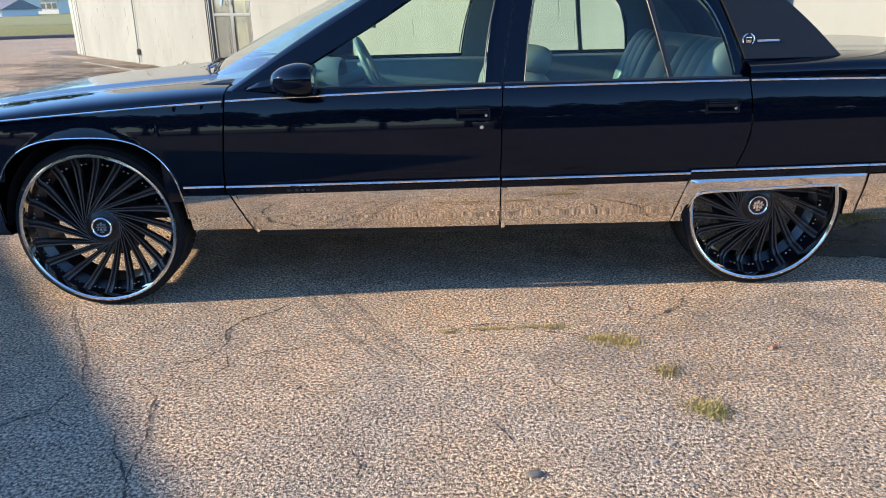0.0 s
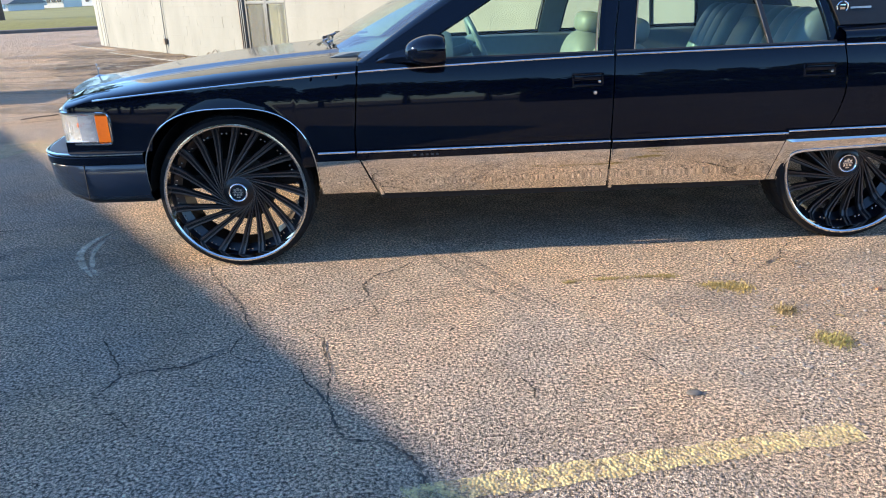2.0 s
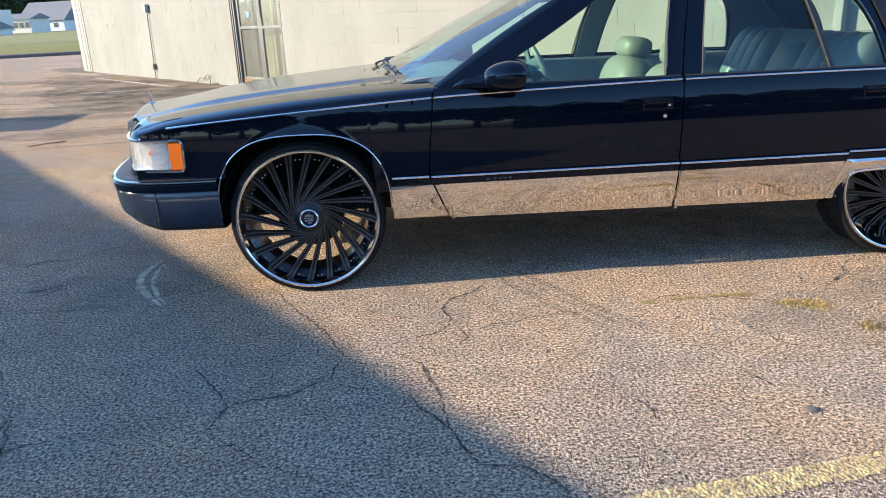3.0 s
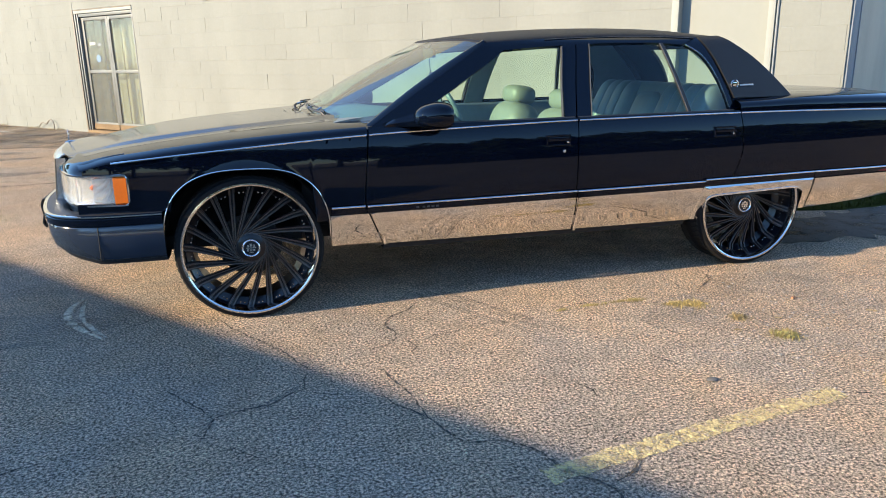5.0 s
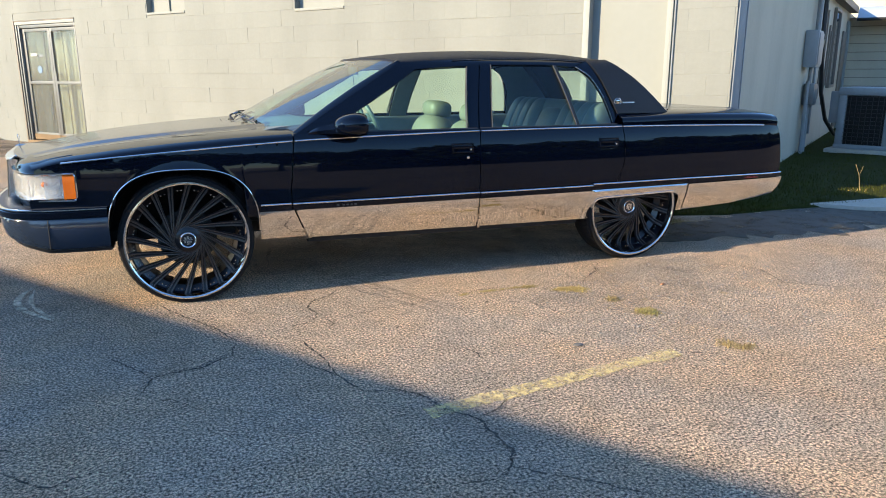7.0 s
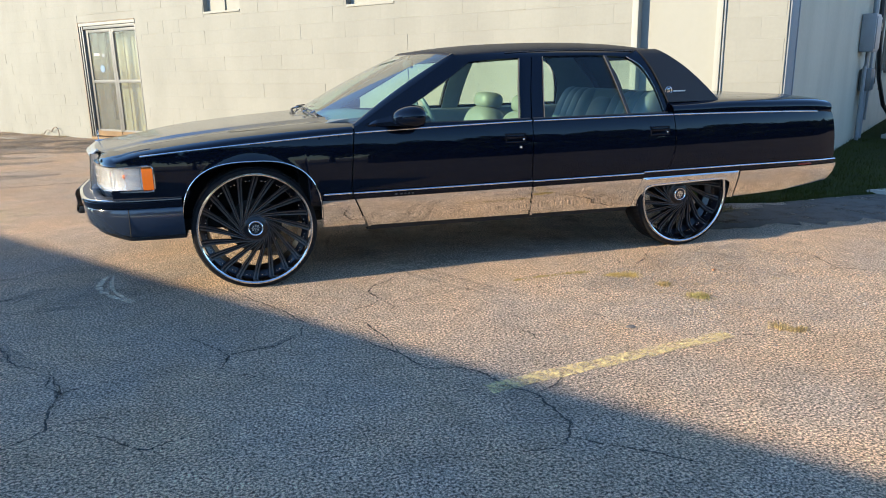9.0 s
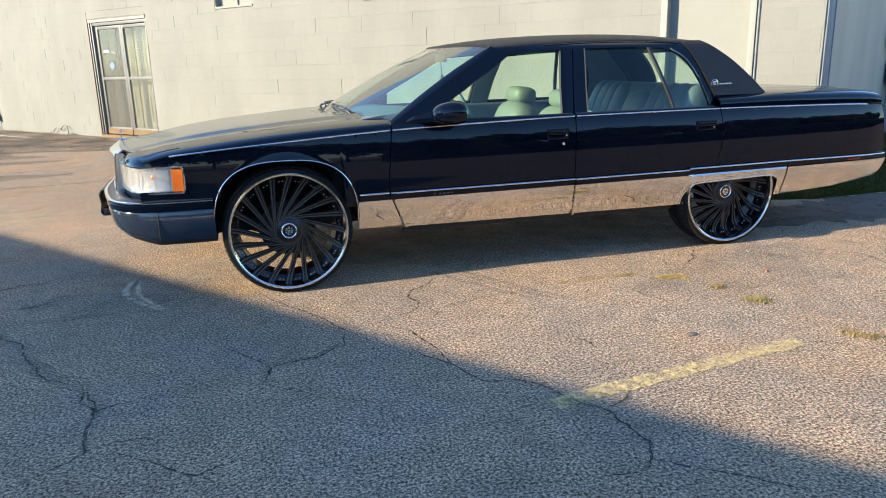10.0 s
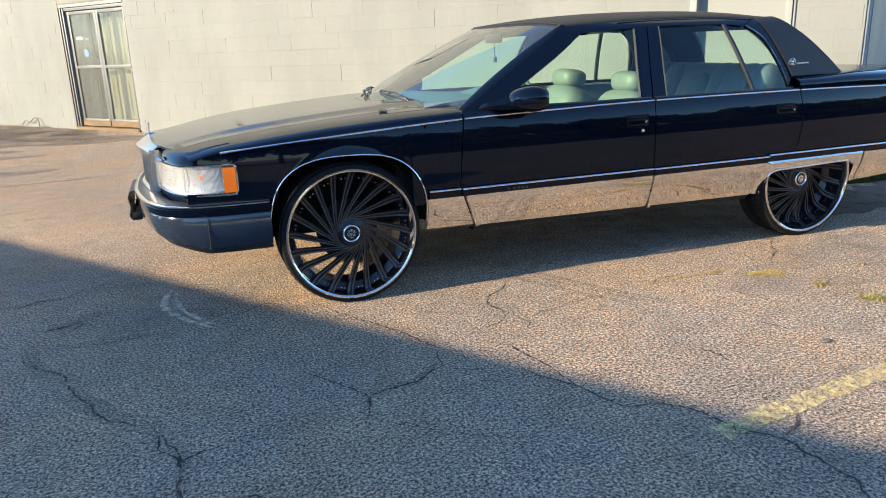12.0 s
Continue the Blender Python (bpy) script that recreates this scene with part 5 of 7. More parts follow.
ASPHALT = asphalt_mat()
YELLOW = worn_mat("worn_yellow_paint", (0.86, 0.63, 0.27), cover=0.68, scale=22, sharp=0.42, var=0.25, relief=0.8)
YELLOW_FAINT = worn_mat("faded_yellow_paint", (0.80, 0.64, 0.28), cover=0.58, scale=6, sharp=0.65)
CHALK = worn_mat("pale_scuff", (0.86, 0.68, 0.48), cover=0.70, scale=20, sharp=0.45)
HAZE = worn_mat("faint_pale_smear", (0.86, 0.82, 0.76), cover=0.45, scale=20, sharp=0.5)
RUBBER = worn_mat("dark_tyre_scuff", (0.15, 0.13, 0.115), cover=0.64, scale=30, sharp=0.5)
# sunlit front set darker; shaded side lightened and warmed against the blue shade
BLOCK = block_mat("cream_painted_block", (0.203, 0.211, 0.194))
BLOCK_E = block_mat("lightened_painted_block", (0.48, 0.432, 0.328))
PANEL = mat("cream_painted_board", (0.216, 0.225, 0.206), rough=0.7, var=0.04, scale=14, big=0.05)
WHITETRIM = mat("white_painted_trim", (0.242, 0.255, 0.238), rough=0.6, var=0.08, scale=9, big=0.08)
GREYMETAL = mat("galvanised_grey_metal", (0.25, 0.265, 0.275), rough=0.5, metal=0.2, var=0.15, scale=7, big=0.12)
PANELGREY = mat("blue_grey_strip", (0.185, 0.205, 0.220), rough=0.7, var=0.12, scale=5, big=0.15)
ALU = mat("brushed_aluminium", (0.135, 0.140, 0.138), rough=0.45, metal=0.3, var=0.12, scale=20)
BRONZE = mat("dull_brown_frame", (0.17, 0.14, 0.11), rough=0.55, var=0.2, scale=12)
RUST = mat("rusted_threshold", (0.165, 0.108, 0.055), rough=0.85, var=0.35, scale=18, big=0.3, bigscale=4)
# a small share of milk lightens the panes evenly
DOORGLASS = glass_mat("milky_door_glass", (0.80, 0.82, 0.76), ior=1.3, rough=0.10, milk=0.075)
BLIND = mat("pale_window_blind", (0.352, 0.352, 0.304), rough=0.8, var=0.12, scale=6, big=0.2)
DARKROOM = mat("dim_interior", (0.24, 0.26, 0.27), rough=0.9, var=0.3)
# lawn colour kept dark for its shaded place, far below the sunlit verge
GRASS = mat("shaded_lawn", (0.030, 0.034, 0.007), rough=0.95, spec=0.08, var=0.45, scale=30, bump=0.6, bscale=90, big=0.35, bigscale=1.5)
BLADE = mat("grass_blade", (0.050, 0.057, 0.010), rough=0.8, spec=0.12, var=0.4, scale=3)
DRYBLADE = mat("dry_weed_blade", (0.28, 0.205, 0.09), rough=0.8, var=0.4, scale=30)
GREENBLADE = mat("green_weed_blade", (0.30, 0.26, 0.085), rough=0.8, var=0.4, scale=30)
DRYLEAF = mat("dry_orange_leaf", (0.42, 0.19, 0.09), rough=0.8, var=0.3, scale=60)
OLIVE = mat("olive_weed_blade", (0.36, 0.265, 0.095), rough=0.8, var=0.4, scale=30)
CONCRETE = mat("pale_concrete", (0.40, 0.37, 0.31), rough=0.9, var=0.2, scale=40, bump=0.3, big=0.15)
BARK = mat("brown_bark", (0.10, 0.065, 0.045), rough=0.95, var=0.4, scale=20, bump=0.6, bscale=30)
LEAF = mat("dark_leaf", (0.035, 0.055, 0.018), rough=0.7, var=0.5, scale=2)
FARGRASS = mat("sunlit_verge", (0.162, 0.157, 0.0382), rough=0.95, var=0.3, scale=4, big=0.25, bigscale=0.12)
KERB = mat("dark_kerb_stone", (0.111, 0.102, 0.0935), rough=0.9, var=0.3, scale=8)
HOUSEWHITE = mat("white_clapboard", (0.527, 0.518, 0.484), rough=0.7, var=0.06, scale=2)
ROOFGREY = mat("grey_shingle", (0.15, 0.16, 0.18), rough=0.9, var=0.25, scale=3)
WINDOWDARK = mat("dark_window", (0.03, 0.035, 0.045), rough=0.1, coat=0.5)
BLUEPAINT = mat("blue_vehicle_paint", (0.10, 0.19, 0.30), rough=0.3, coat=0.6, var=0.1)


# ---- ground ----
def ground_z(x, y):
    """The lot is level."""
    return 0.0


xs = [-1600, -500, -150, -60] + steps(-30, 30, 100) + [60, 150, 500, 1600]
rows = [[(x, y, ground_z(x, y)) for x in xs] for y in xs]
tagged(part("ground", grid(rows), ASPHALT), "worn tan-grey chip-seal parking lot with cracks", "ground", kind="structure")


def ribbon(way, width, material, name, label, lift=0.004, jag=0.35, step=0.05, kind="structure", taper=True, category="", wander=0.0):
    """A flat strip on the ground along a few knots, with an uneven outline."""
    rnd = random.Random(name + str(way[0]))
    pts = [Vector(q) for q in way]
    fine = []
    for a, b in zip(pts, pts[1:]):
        n = max(2, int((b - a).length / step))
        fine += [a.lerp(b, i / n) for i in range(n)]
    fine.append(pts[-1])
    rows = []
    for i, p in enumerate(fine):
        t = (fine[min(i + 1, len(fine) - 1)] - fine[max(i - 1, 0)]).normalized()
        nr = Vector((-t.y, t.x))
        w = width / 2
        if taper:
            w *= 0.25 + 0.75 * min(1, 4 * i / len(fine), 4 * (len(fine) - 1 - i) / len(fine))
        off = wander * (noise.noise(Vector((p.x * 9, p.y * 9, 3))) + 0.6 * noise.noise(Vector((p.x * 31, p.y * 31, 7))))
        l, r = [w * (1 + jag * rnd.uniform(-1, 1)) for _ in "lr"]
        row = []
        for o in (l, (l - r) / 2, -r):
            q = p + nr * (o + off)
            row.append((q.x, q.y, ground_z(q.x, q.y) + lift))
        rows.append(row)
    return tagged(part(name, grid(rows), material), label, category or "marking", kind=kind)


CRACKS = [
    ([(-1.12, -1.12), (-1.07, -1.25), (-1.00, -1.34), (-0.95, -1.45), (-0.93, -1.54), (-0.90, -1.61), (-0.77, -1.64), (-0.69, -1.72), (-0.64, -1.83), (-0.63, -1.90), (-0.56, -1.97), (-0.54, -2.03), (-0.54, -2.10), (-0.53, -2.20), (-0.53, -2.29), (-0.56, -2.36), (-0.60, -2.41), (-0.66, -2.44), (-0.76, -2.43), (-0.89, -2.42)], 0.013),
    ([(-0.57, -2.38), (-0.50, -2.44), (-0.40, -2.54), (-0.30, -2.62), (-0.21, -2.71)], 0.01),
    ([(-0.51, -2.01), (-0.45, -1.97), (-0.39, -1.92), (-0.34, -1.88)], 0.009),
    ([(-0.41, -1.78), (-0.36, -1.75), (-0.29, -1.72)], 0.007),
    ([(-1.35, -0.82), (-1.39, -0.91), (-1.40, -0.99), (-1.46, -1.03), (-1.52, -1.08), (-1.61, -1.10), (-1.69, -1.11), (-1.76, -1.14), (-1.77, -1.18), (-1.80, -1.29), (-1.84, -1.33)], 0.011),
    ([(-1.76, -1.14), (-1.83, -1.03), (-1.91, -0.89), (-1.95, -0.81)], 0.008),
    ([(-1.40, -0.99), (-1.35, -1.05), (-1.24, -1.10)], 0.006),
    ([(-1.78, 0.04), (-1.71, -0.08), (-1.65, -0.20), (-1.57, -0.35), (-1.47, -0.52), (-1.41, -0.65), (-1.35, -0.82), (-1.25, -0.92)], 0.01),
    ([(-1.16, -0.79), (-1.10, -0.85), (-1.04, -0.91), (-1.03, -1.01), (-1.00, -1.12), (-0.98, -1.24), (-0.97, -1.40)], 0.011),
    ([(-0.92, -0.61), (-0.89, -0.51), (-0.93, -0.39), (-0.91, -0.34), (-0.85, -0.25), (-0.79, -0.22), (-0.73, -0.16), (-0.68, -0.08)], 0.013),
    ([(-1.08, -0.66), (-0.99, -0.65), (-0.92, -0.61)], 0.008),
    ([(-0.88, -0.80), (-0.87, -0.74), (-0.84, -0.71), (-0.85, -0.66), (-0.88, -0.56)], 0.009),
    ([(-0.85, -0.66), (-0.71, -0.59), (-0.60, -0.57), (-0.52, -0.54), (-0.40, -0.52), (-0.31, -0.50)], 0.007),
    ([(-0.31, -1.27), (-0.29, -1.32), (-0.27, -1.38), (-0.29, -1.44)], 0.011),
    ([(0.39, -0.87), (0.41, -0.93), (0.43, -0.97), (0.47, -1.00)], 0.009),
    ([(0.15, -1.16), (0.19, -1.24), (0.21, -1.31)], 0.008),
    ([(0.86, -0.49), (0.94, -0.41), (1.07, -0.30), (1.16, -0.18), (1.25, -0.08)], 0.014),
    ([(0.87, -0.22), (0.86, -0.31), (0.82, -0.37)], 0.009),
    ([(-0.03, -0.47), (0.13, -0.41), (0.29, -0.40), (0.41, -0.48), (0.58, -0.54), (0.70, -0.61)], 0.007),
    ([(0.68, -1.73), (0.78, -1.77), (0.86, -1.85)], 0.009),
    ([(-3.40, 0.72), (-3.23, 0.70), (-3.09, 0.73), (-2.98, 0.86), (-2.84, 0.97), (-2.67, 0.91)], 0.009),
    ([(-3.02, -0.00), (-2.92, -0.08), (-2.77, -0.09), (-2.61, -0.09)], 0.007),
    ([(-3.03, 0.09), (-2.99, 0.15), (-2.92, 0.27)], 0.007),
    ([(-3.14, -0.15), (-3.08, -0.27), (-2.95, -0.39), (-2.90, -0.56), (-2.83, -0.70), (-2.77, -0.85), (-2.71, -0.93), (-2.63, -1.01), (-2.56, -1.02)], 0.01),
    ([(-2.56, -1.04), (-2.54, -1.14), (-2.54, -1.23), (-2.46, -1.33), (-2.41, -1.31), (-2.35, -1.29), (-2.28, -1.25)], 0.010),
    ([(-2.46, -1.33), (-2.48, -1.40), (-2.48, -1.48)], 0.008),
    ([(-2.25, -0.01), (-2.17, 0.04), (-2.11, 0.09), (-2.02, 0.14), (-1.92, 0.19)], 0.008),
    ([(-5.8, 4.9), (-4.7, 5.2), (-3.6, 5.3), (-2.8, 5.6)], 0.035),
    ([(-7.0, 6.5), (-6.0, 6.6), (-5.4, 6.58), (-4.2, 6.9)], 0.05),
    ([(-10.2, 10.8), (-8.7, 10.63), (-7.55, 10.41), (-6.47, 10.58), (-5.2, 10.2)], 0.06),
    ([(1.9, -0.3), (2.2, -0.62), (2.1, -0.95), (2.5, -1.3)], 0.010),
    ([(-2.55, -1.08), (-2.47, -1.29), (-2.48, -1.52), (-2.46, -1.68), (-2.52, -1.74), (-2.60, -1.80), (-2.67, -1.85)], 0.013),
    ([(-2.46, -1.66), (-2.37, -1.63), (-2.25, -1.63), (-2.20, -1.71)], 0.007),
    ([(-2.36, -1.70), (-2.26, -1.79), (-2.16, -1.90), (-2.06, -1.97), (-1.97, -1.93), (-1.89, -1.89)], 0.011),
    ([(-3.31, 0.68), (-3.21, 0.74), (-3.09, 0.76)], 0.018),
    ([(-3.13, 0.21), (-3.02, 0.24), (-2.91, 0.30)], 0.014),
    ([(-1.78, -1.42), (-1.69, -1.40), (-1.60, -1.50)], 0.006),
    ([(-1.51, -2.22), (-1.43, -2.18), (-1.36, -2.24)], 0.006),
]
CRACK_CORE = worn_mat("broken_crack_dirt", (0.045, 0.039, 0.034), cover=0.66, scale=16, sharp=0.22, rough=1.0, var=0.4)
CRACK_RIM = worn_mat("crumbled_crack_rim", (0.15, 0.13, 0.11), cover=0.48, scale=10, sharp=0.60, rough=1.0, var=0.3)
for way, w in CRACKS:
    ribbon(way, w * 0.80, CRACK_CORE, "pavement_crack", "narrow jagged dark crack in the asphalt", jag=0.75, step=0.014, wander=0.014, category="crack", lift=0.0045)
    ribbon(way, w * 3.2, CRACK_RIM, "crumbled_edge", "faint crumbled dark edge along a crack", jag=0.5, step=0.014, wander=0.014, category="crack", lift=0.004)
ribbon([(-0.715, -1.900), (0.655, -1.712)], 0.094, YELLOW, "parking_line", "worn yellow painted parking line", lift=0.0055, jag=0.20, step=0.03, taper=False)
ribbon([(-4.9, 3.60), (-3.52, 3.15)], 0.74, YELLOW_FAINT, "parking_line", "broad faded yellow painted stripe", lift=0.006, jag=0.45, taper=False)
ribbon([(-11.0, 19.8), (-8.85, 17.1)], 0.12, worn_mat("faded_white_paint", (0.55, 0.52, 0.44), 0.62, 6), "parking_line", "faded white parking line by the wall", lift=0.006, taper=False)
ribbon([(-8.8, 16.5), (-5.66, 12.5)], 0.10, bpy.data.materials["faded_white_paint"], "parking_line", "faded white parking line by the wall", lift=0.006, taper=False)
ribbon([(-7.5, 12.03), (-6.14, 12.17)], 0.10, bpy.data.materials["faded_white_paint"], "parking_line", "faded white parking line by the wall", lift=0.006, taper=False)
for knots, w in (([(-2.49, 0.64), (-2.535, 0.45), (-2.52, 0.28), (-2.44, 0.10), (-2.30, -0.10)], 0.042), ([(-2.47, 0.58), (-2.47, 0.42), (-2.44, 0.25), (-2.36, 0.05), (-2.28, -0.09)], 0.026), ([(-2.49, 0.64), (-2.38, 0.67), (-2.26, 0.63)], 0.026)):
    ribbon([tuple(v) for v in smooth_path(knots, 8)], w, CHALK, "pale_scuff_mark", "pale curved scuff on the asphalt", lift=0.0045, jag=0.25, step=0.03)
ribbon([tuple(v) for v in smooth_path([(-2.44, 0.60), (-2.44, 0.40), (-2.38, 0.18), (-2.22, -0.04)], 8)], 0.20, HAZE, "pale_scuff_mark", "faint pale smear on the asphalt", lift=0.004, jag=0.2, step=0.04)
for o in (-0.085, -0.058, 0.02, 0.075, 0.10):
    ribbon([(-0.66 + o, 0.22), (-0.53 + o, -0.04), (-0.33 + o, -0.44), (-0.14 + o, -0.74)], 0.020, RUBBER, "tyre_scuff", "faint dark tyre scuff on the asphalt", lift=0.0045, jag=0.5)
# older asphalt, its colour darkened further to match the shade behind the car
SMOOTH = worn_mat("smooth_old_asphalt", (0.080, 0.064, 0.050), cover=0.84, scale=5, sharp=0.35, var=0.35)
ribbon([(1.75, 0.52), (2.6, 0.50), (3.6, 0.57), (4.8, 0.62), (6.2, 0.66), (9.0, 0.66)], 1.0, SMOOTH, "asphalt_patch", "smooth dark strip of older asphalt beside the lawn", lift=0.003, jag=0.3, step=0.10, category="patch")
STAIN = worn_mat("old_grey_stain", (0.145, 0.130, 0.108), cover=0.74, scale=1.6, sharp=0.75, var=0.15)
# shade below the car painted as a dark sheet, together with dirt
CAR_SHADE = worn_mat("dirt_and_car_shade", (0.125, 0.105, 0.086), cover=0.62, scale=3, sharp=0.75, var=0.35)
ribbon([(-1.42, 0.95), (-1.0, 0.80), (0.2, 0.76), (1.2, 0.85), (2.3, 0.95)], 1.30, CAR_SHADE, "dirt_stain", "dark dirt with painted shade on the asphalt below the car", lift=0.0030, jag=0.03, step=0.03, wander=0.10, category="stain")
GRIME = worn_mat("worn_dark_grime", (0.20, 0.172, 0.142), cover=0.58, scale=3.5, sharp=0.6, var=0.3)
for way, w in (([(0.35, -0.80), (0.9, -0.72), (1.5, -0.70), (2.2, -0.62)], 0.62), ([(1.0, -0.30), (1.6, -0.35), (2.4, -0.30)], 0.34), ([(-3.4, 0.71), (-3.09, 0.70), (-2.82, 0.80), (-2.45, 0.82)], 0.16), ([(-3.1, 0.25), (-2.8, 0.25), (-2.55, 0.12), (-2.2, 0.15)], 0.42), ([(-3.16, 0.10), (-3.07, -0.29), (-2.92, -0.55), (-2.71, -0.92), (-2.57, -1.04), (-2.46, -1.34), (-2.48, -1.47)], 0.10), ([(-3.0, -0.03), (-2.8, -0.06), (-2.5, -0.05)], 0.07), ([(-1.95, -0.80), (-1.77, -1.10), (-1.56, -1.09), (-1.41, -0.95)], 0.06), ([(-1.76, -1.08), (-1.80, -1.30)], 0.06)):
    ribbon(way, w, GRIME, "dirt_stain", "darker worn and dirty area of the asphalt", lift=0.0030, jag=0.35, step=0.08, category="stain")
for way, w in (([(-7.2, 13.2), (-5.6, 11.0), (-4.0, 9.7), (-2.9, 9.4)], 2.2), ([(-10.5, 18.0), (-8.0, 15.2), (-5.6, 12.2), (-3.6, 9.4)], 2.6), ([(-8.5, 13.5), (-6.6, 10.6), (-5.2, 8.6)], 1.5), ([(-7.5, 8.2), (-5.6, 7.9), (-4.2, 7.9)], 0.5),  ([(-13, 13.4), (-9, 12.6), (-5.5, 11.6)], 1.1), ([(-9.5, 9.2), (-7, 9.0), (-4.6, 8.6)], 0.9), ([(-12, 22), (-9.5, 19.5), (-7.5, 17.5)], 1.6), ([(-6.8, 6.2), (-5.2, 6.1), (-3.8, 6.3)], 0.6), ([(-12, 16.6), (-9, 15.4), (-5.9, 13.9)], 0.9), ([(-9.2, 13.3), (-7, 13.1), (-5.0, 12.8)], 0.35), ([(-9, 11.9), (-6.6, 11.9), (-4.6, 11.5)], 0.3), ([(-8, 9.7), (-6, 9.5), (-4.0, 9.4)], 0.25)):
    ribbon(way, w, STAIN, "dirt_stain", "faint grey dirt stain on the asphalt", lift=0.0035, jag=0.3, step=0.4, category="stain")
bm = bmesh.new()
bmesh.ops.create_uvsphere(bm, u_segments=14, v_segments=8, radius=1)
for v in bm.verts:
    v.co = Vector((0.25 + 0.028 * v.co.x, -1.455 + 0.017 * v.co.y, 0.003 + 0.009 * max(0, v.co.z)))
tagged(part("pebble", bm, mat("dark_stone", (0.11, 0.10, 0.09), 0.8, var=0.3, scale=60)), "small flat dark stone lying on the asphalt", "stone")
rnd = random.Random(5)
bm = bmesh.new()
for i in range(420):
    x, y = rnd.gauss(1.35, 0.75), rnd.gauss(-0.95, 0.5)
    if y > -0.2:
        continue
    r = rnd.uniform(0.003, 0.009)
    b = bmesh.new()
    bmesh.ops.create_icosphere(b, subdivisions=1, radius=r)
    for v in b.verts:
        v.co = Vector((v.co.x * rnd.uniform(0.8, 1.5) + x, v.co.y + y, v.co.z * 0.6 + r * 0.3))
    merge(bm, b)
tagged(part("loose_gravel", bm, mat("loose_stone", (0.30, 0.26, 0.22), 0.9, var=0.5, scale=40)), "scattered loose gravel chips on the asphalt", "gravel", kind="stuff")
for x, y, w in ((-5.22, 5.36, 0.14),):
    bm = bmesh.new()
    tube([(x - w, y - 0.14, ground_z(x, y) + 0.015), (x, y, ground_z(x, y) + 0.02), (x + w, y + 0.10, ground_z(x, y) + 0.015), (x + w + 0.02, y + 0.16, ground_z(x, y) + 0.012), (x + w - 0.04, y + 0.15, 0.012)], 0.006, 6, bm)
    tagged(part("bent_rod", bm, BARK), "thin bent brown rod lying on the asphalt", "rod")


def tuft(name, spots, n, h, material, label, seed, spread=0.05, flat=0.6):
    """A patch of thin bent blades."""
    rnd = random.Random(seed)
    verts, faces = [], []
    for i in range(n):
        cx, cy, sx, sy = spots[i % len(spots)]
        x, y = cx + rnd.gauss(0, sx), cy + rnd.gauss(0, sy)
        z = ground_z(x, y)
        a, l = rnd.uniform(0, 2 * math.pi), h * rnd.uniform(0.4, 1.2)
        lean, w = rnd.uniform(0.1, 1.0) * flat, rnd.uniform(0.0012, 0.003) * (1 + 4 * (h > 0.09))
        d, q = Vector((math.cos(a), math.sin(a), 0)), Vector((-math.sin(a), math.cos(a), 0))
        base = Vector((x, y, z))
        mid, tip = base + d * l * lean * 0.5 + Vector((0, 0, l * 0.6)), base + d * l * lean * 1.4 + Vector((0, 0, l * (1 - 0.4 * lean)))
        k0 = len(verts)
        verts += [base - q * w, base + q * w, mid + q * w * 0.8, mid - q * w * 0.8, tip]
        faces += [(k0, k0 + 1, k0 + 2, k0 + 3), (k0 + 3, k0 + 2, k0 + 4)]
    me = bpy.data.meshes.new(name)
    me.from_pydata(verts, [], faces)
    me.materials.append(material)
    return tagged(new(name, me), label, "weeds" if "weed" in name else "grass", kind="stuff")


tuft("crack_weeds", [(0.42, -0.445, 0.045, 0.010), (0.22, -0.45, 0.05, 0.008), (0.50, -0.455, 0.025, 0.014)], 420, 0.012, OLIVE, "low olive weeds growing along a crack", 1, flat=1.0)
tuft("crack_weeds", [(0.71, -0.605, 0.046, 0.024), (0.66, -0.575, 0.035, 0.012), (0.76, -0.62, 0.025, 0.03)], 900, 0.014, OLIVE, "patch of low olive-brown weeds in a crack", 2, flat=1.0)
tuft("dry_weeds", [(0.84, -0.87, 0.022, 0.020)], 260, 0.020, DRYBLADE, "small tuft of straw-coloured dry grass", 3, flat=1.0)
tuft("crack_weeds", [(0.905, -1.165, 0.026, 0.024), (0.88, -1.13, 0.022, 0.02)], 330, 0.020, GREENBLADE, "small tuft of yellow-green weeds", 4, flat=1.0)
tuft("dry_weeds", [(0.90, -1.14, 0.035, 0.030)], 220, 0.020, DRYBLADE, "dry straw among the small weeds", 14, flat=1.1)
tuft("dry_weeds", [(0.97, -1.72, 0.030, 0.030), (1.02, -1.78, 0.03, 0.020)], 330, 0.020, DRYBLADE, "tuft of brown dry weeds beside the parking line", 5, flat=1.0)
tuft("crack_weeds", [(0.03, -0.465, 0.016, 0.008)], 70, 0.012, OLIVE, "tiny weeds in a crack", 6, flat=1.0)
for x, y, a, l, c in ((-0.53, -0.90, 0.7, 0.024, 0), (0.10, -0.66, 0.1, 0.022, 0), (1.32, -0.72, 0.3, 0.026, 1), (1.02, -0.95, -0.4, 0.030, 2), (1.55, -1.02, -0.7, 0.05, 2), (0.72, -1.02, -0.3, 0.028, 2)):
    bm = bmesh.new()
    d = Vector((math.cos(a), math.sin(a), 0)) * l / 2
    tube([Vector((x, y, 0.006)) - d, Vector((x, y, 0.009)) + Vector((0.002, 0.003, 0)), Vector((x, y, 0.006)) + d], (0.003, 0.007, 0.0025)[c], 5, bm)
    tagged(part(("twig", "dry_leaf", "straw")[c], bm, (BARK, DRYLEAF, DRYBLADE)[c]), ("short dark twig lying on the asphalt", "small curled orange-brown leaf on the asphalt", "bent piece of dry straw on the asphalt")[c], ("twig", "leaf", "straw")[c])
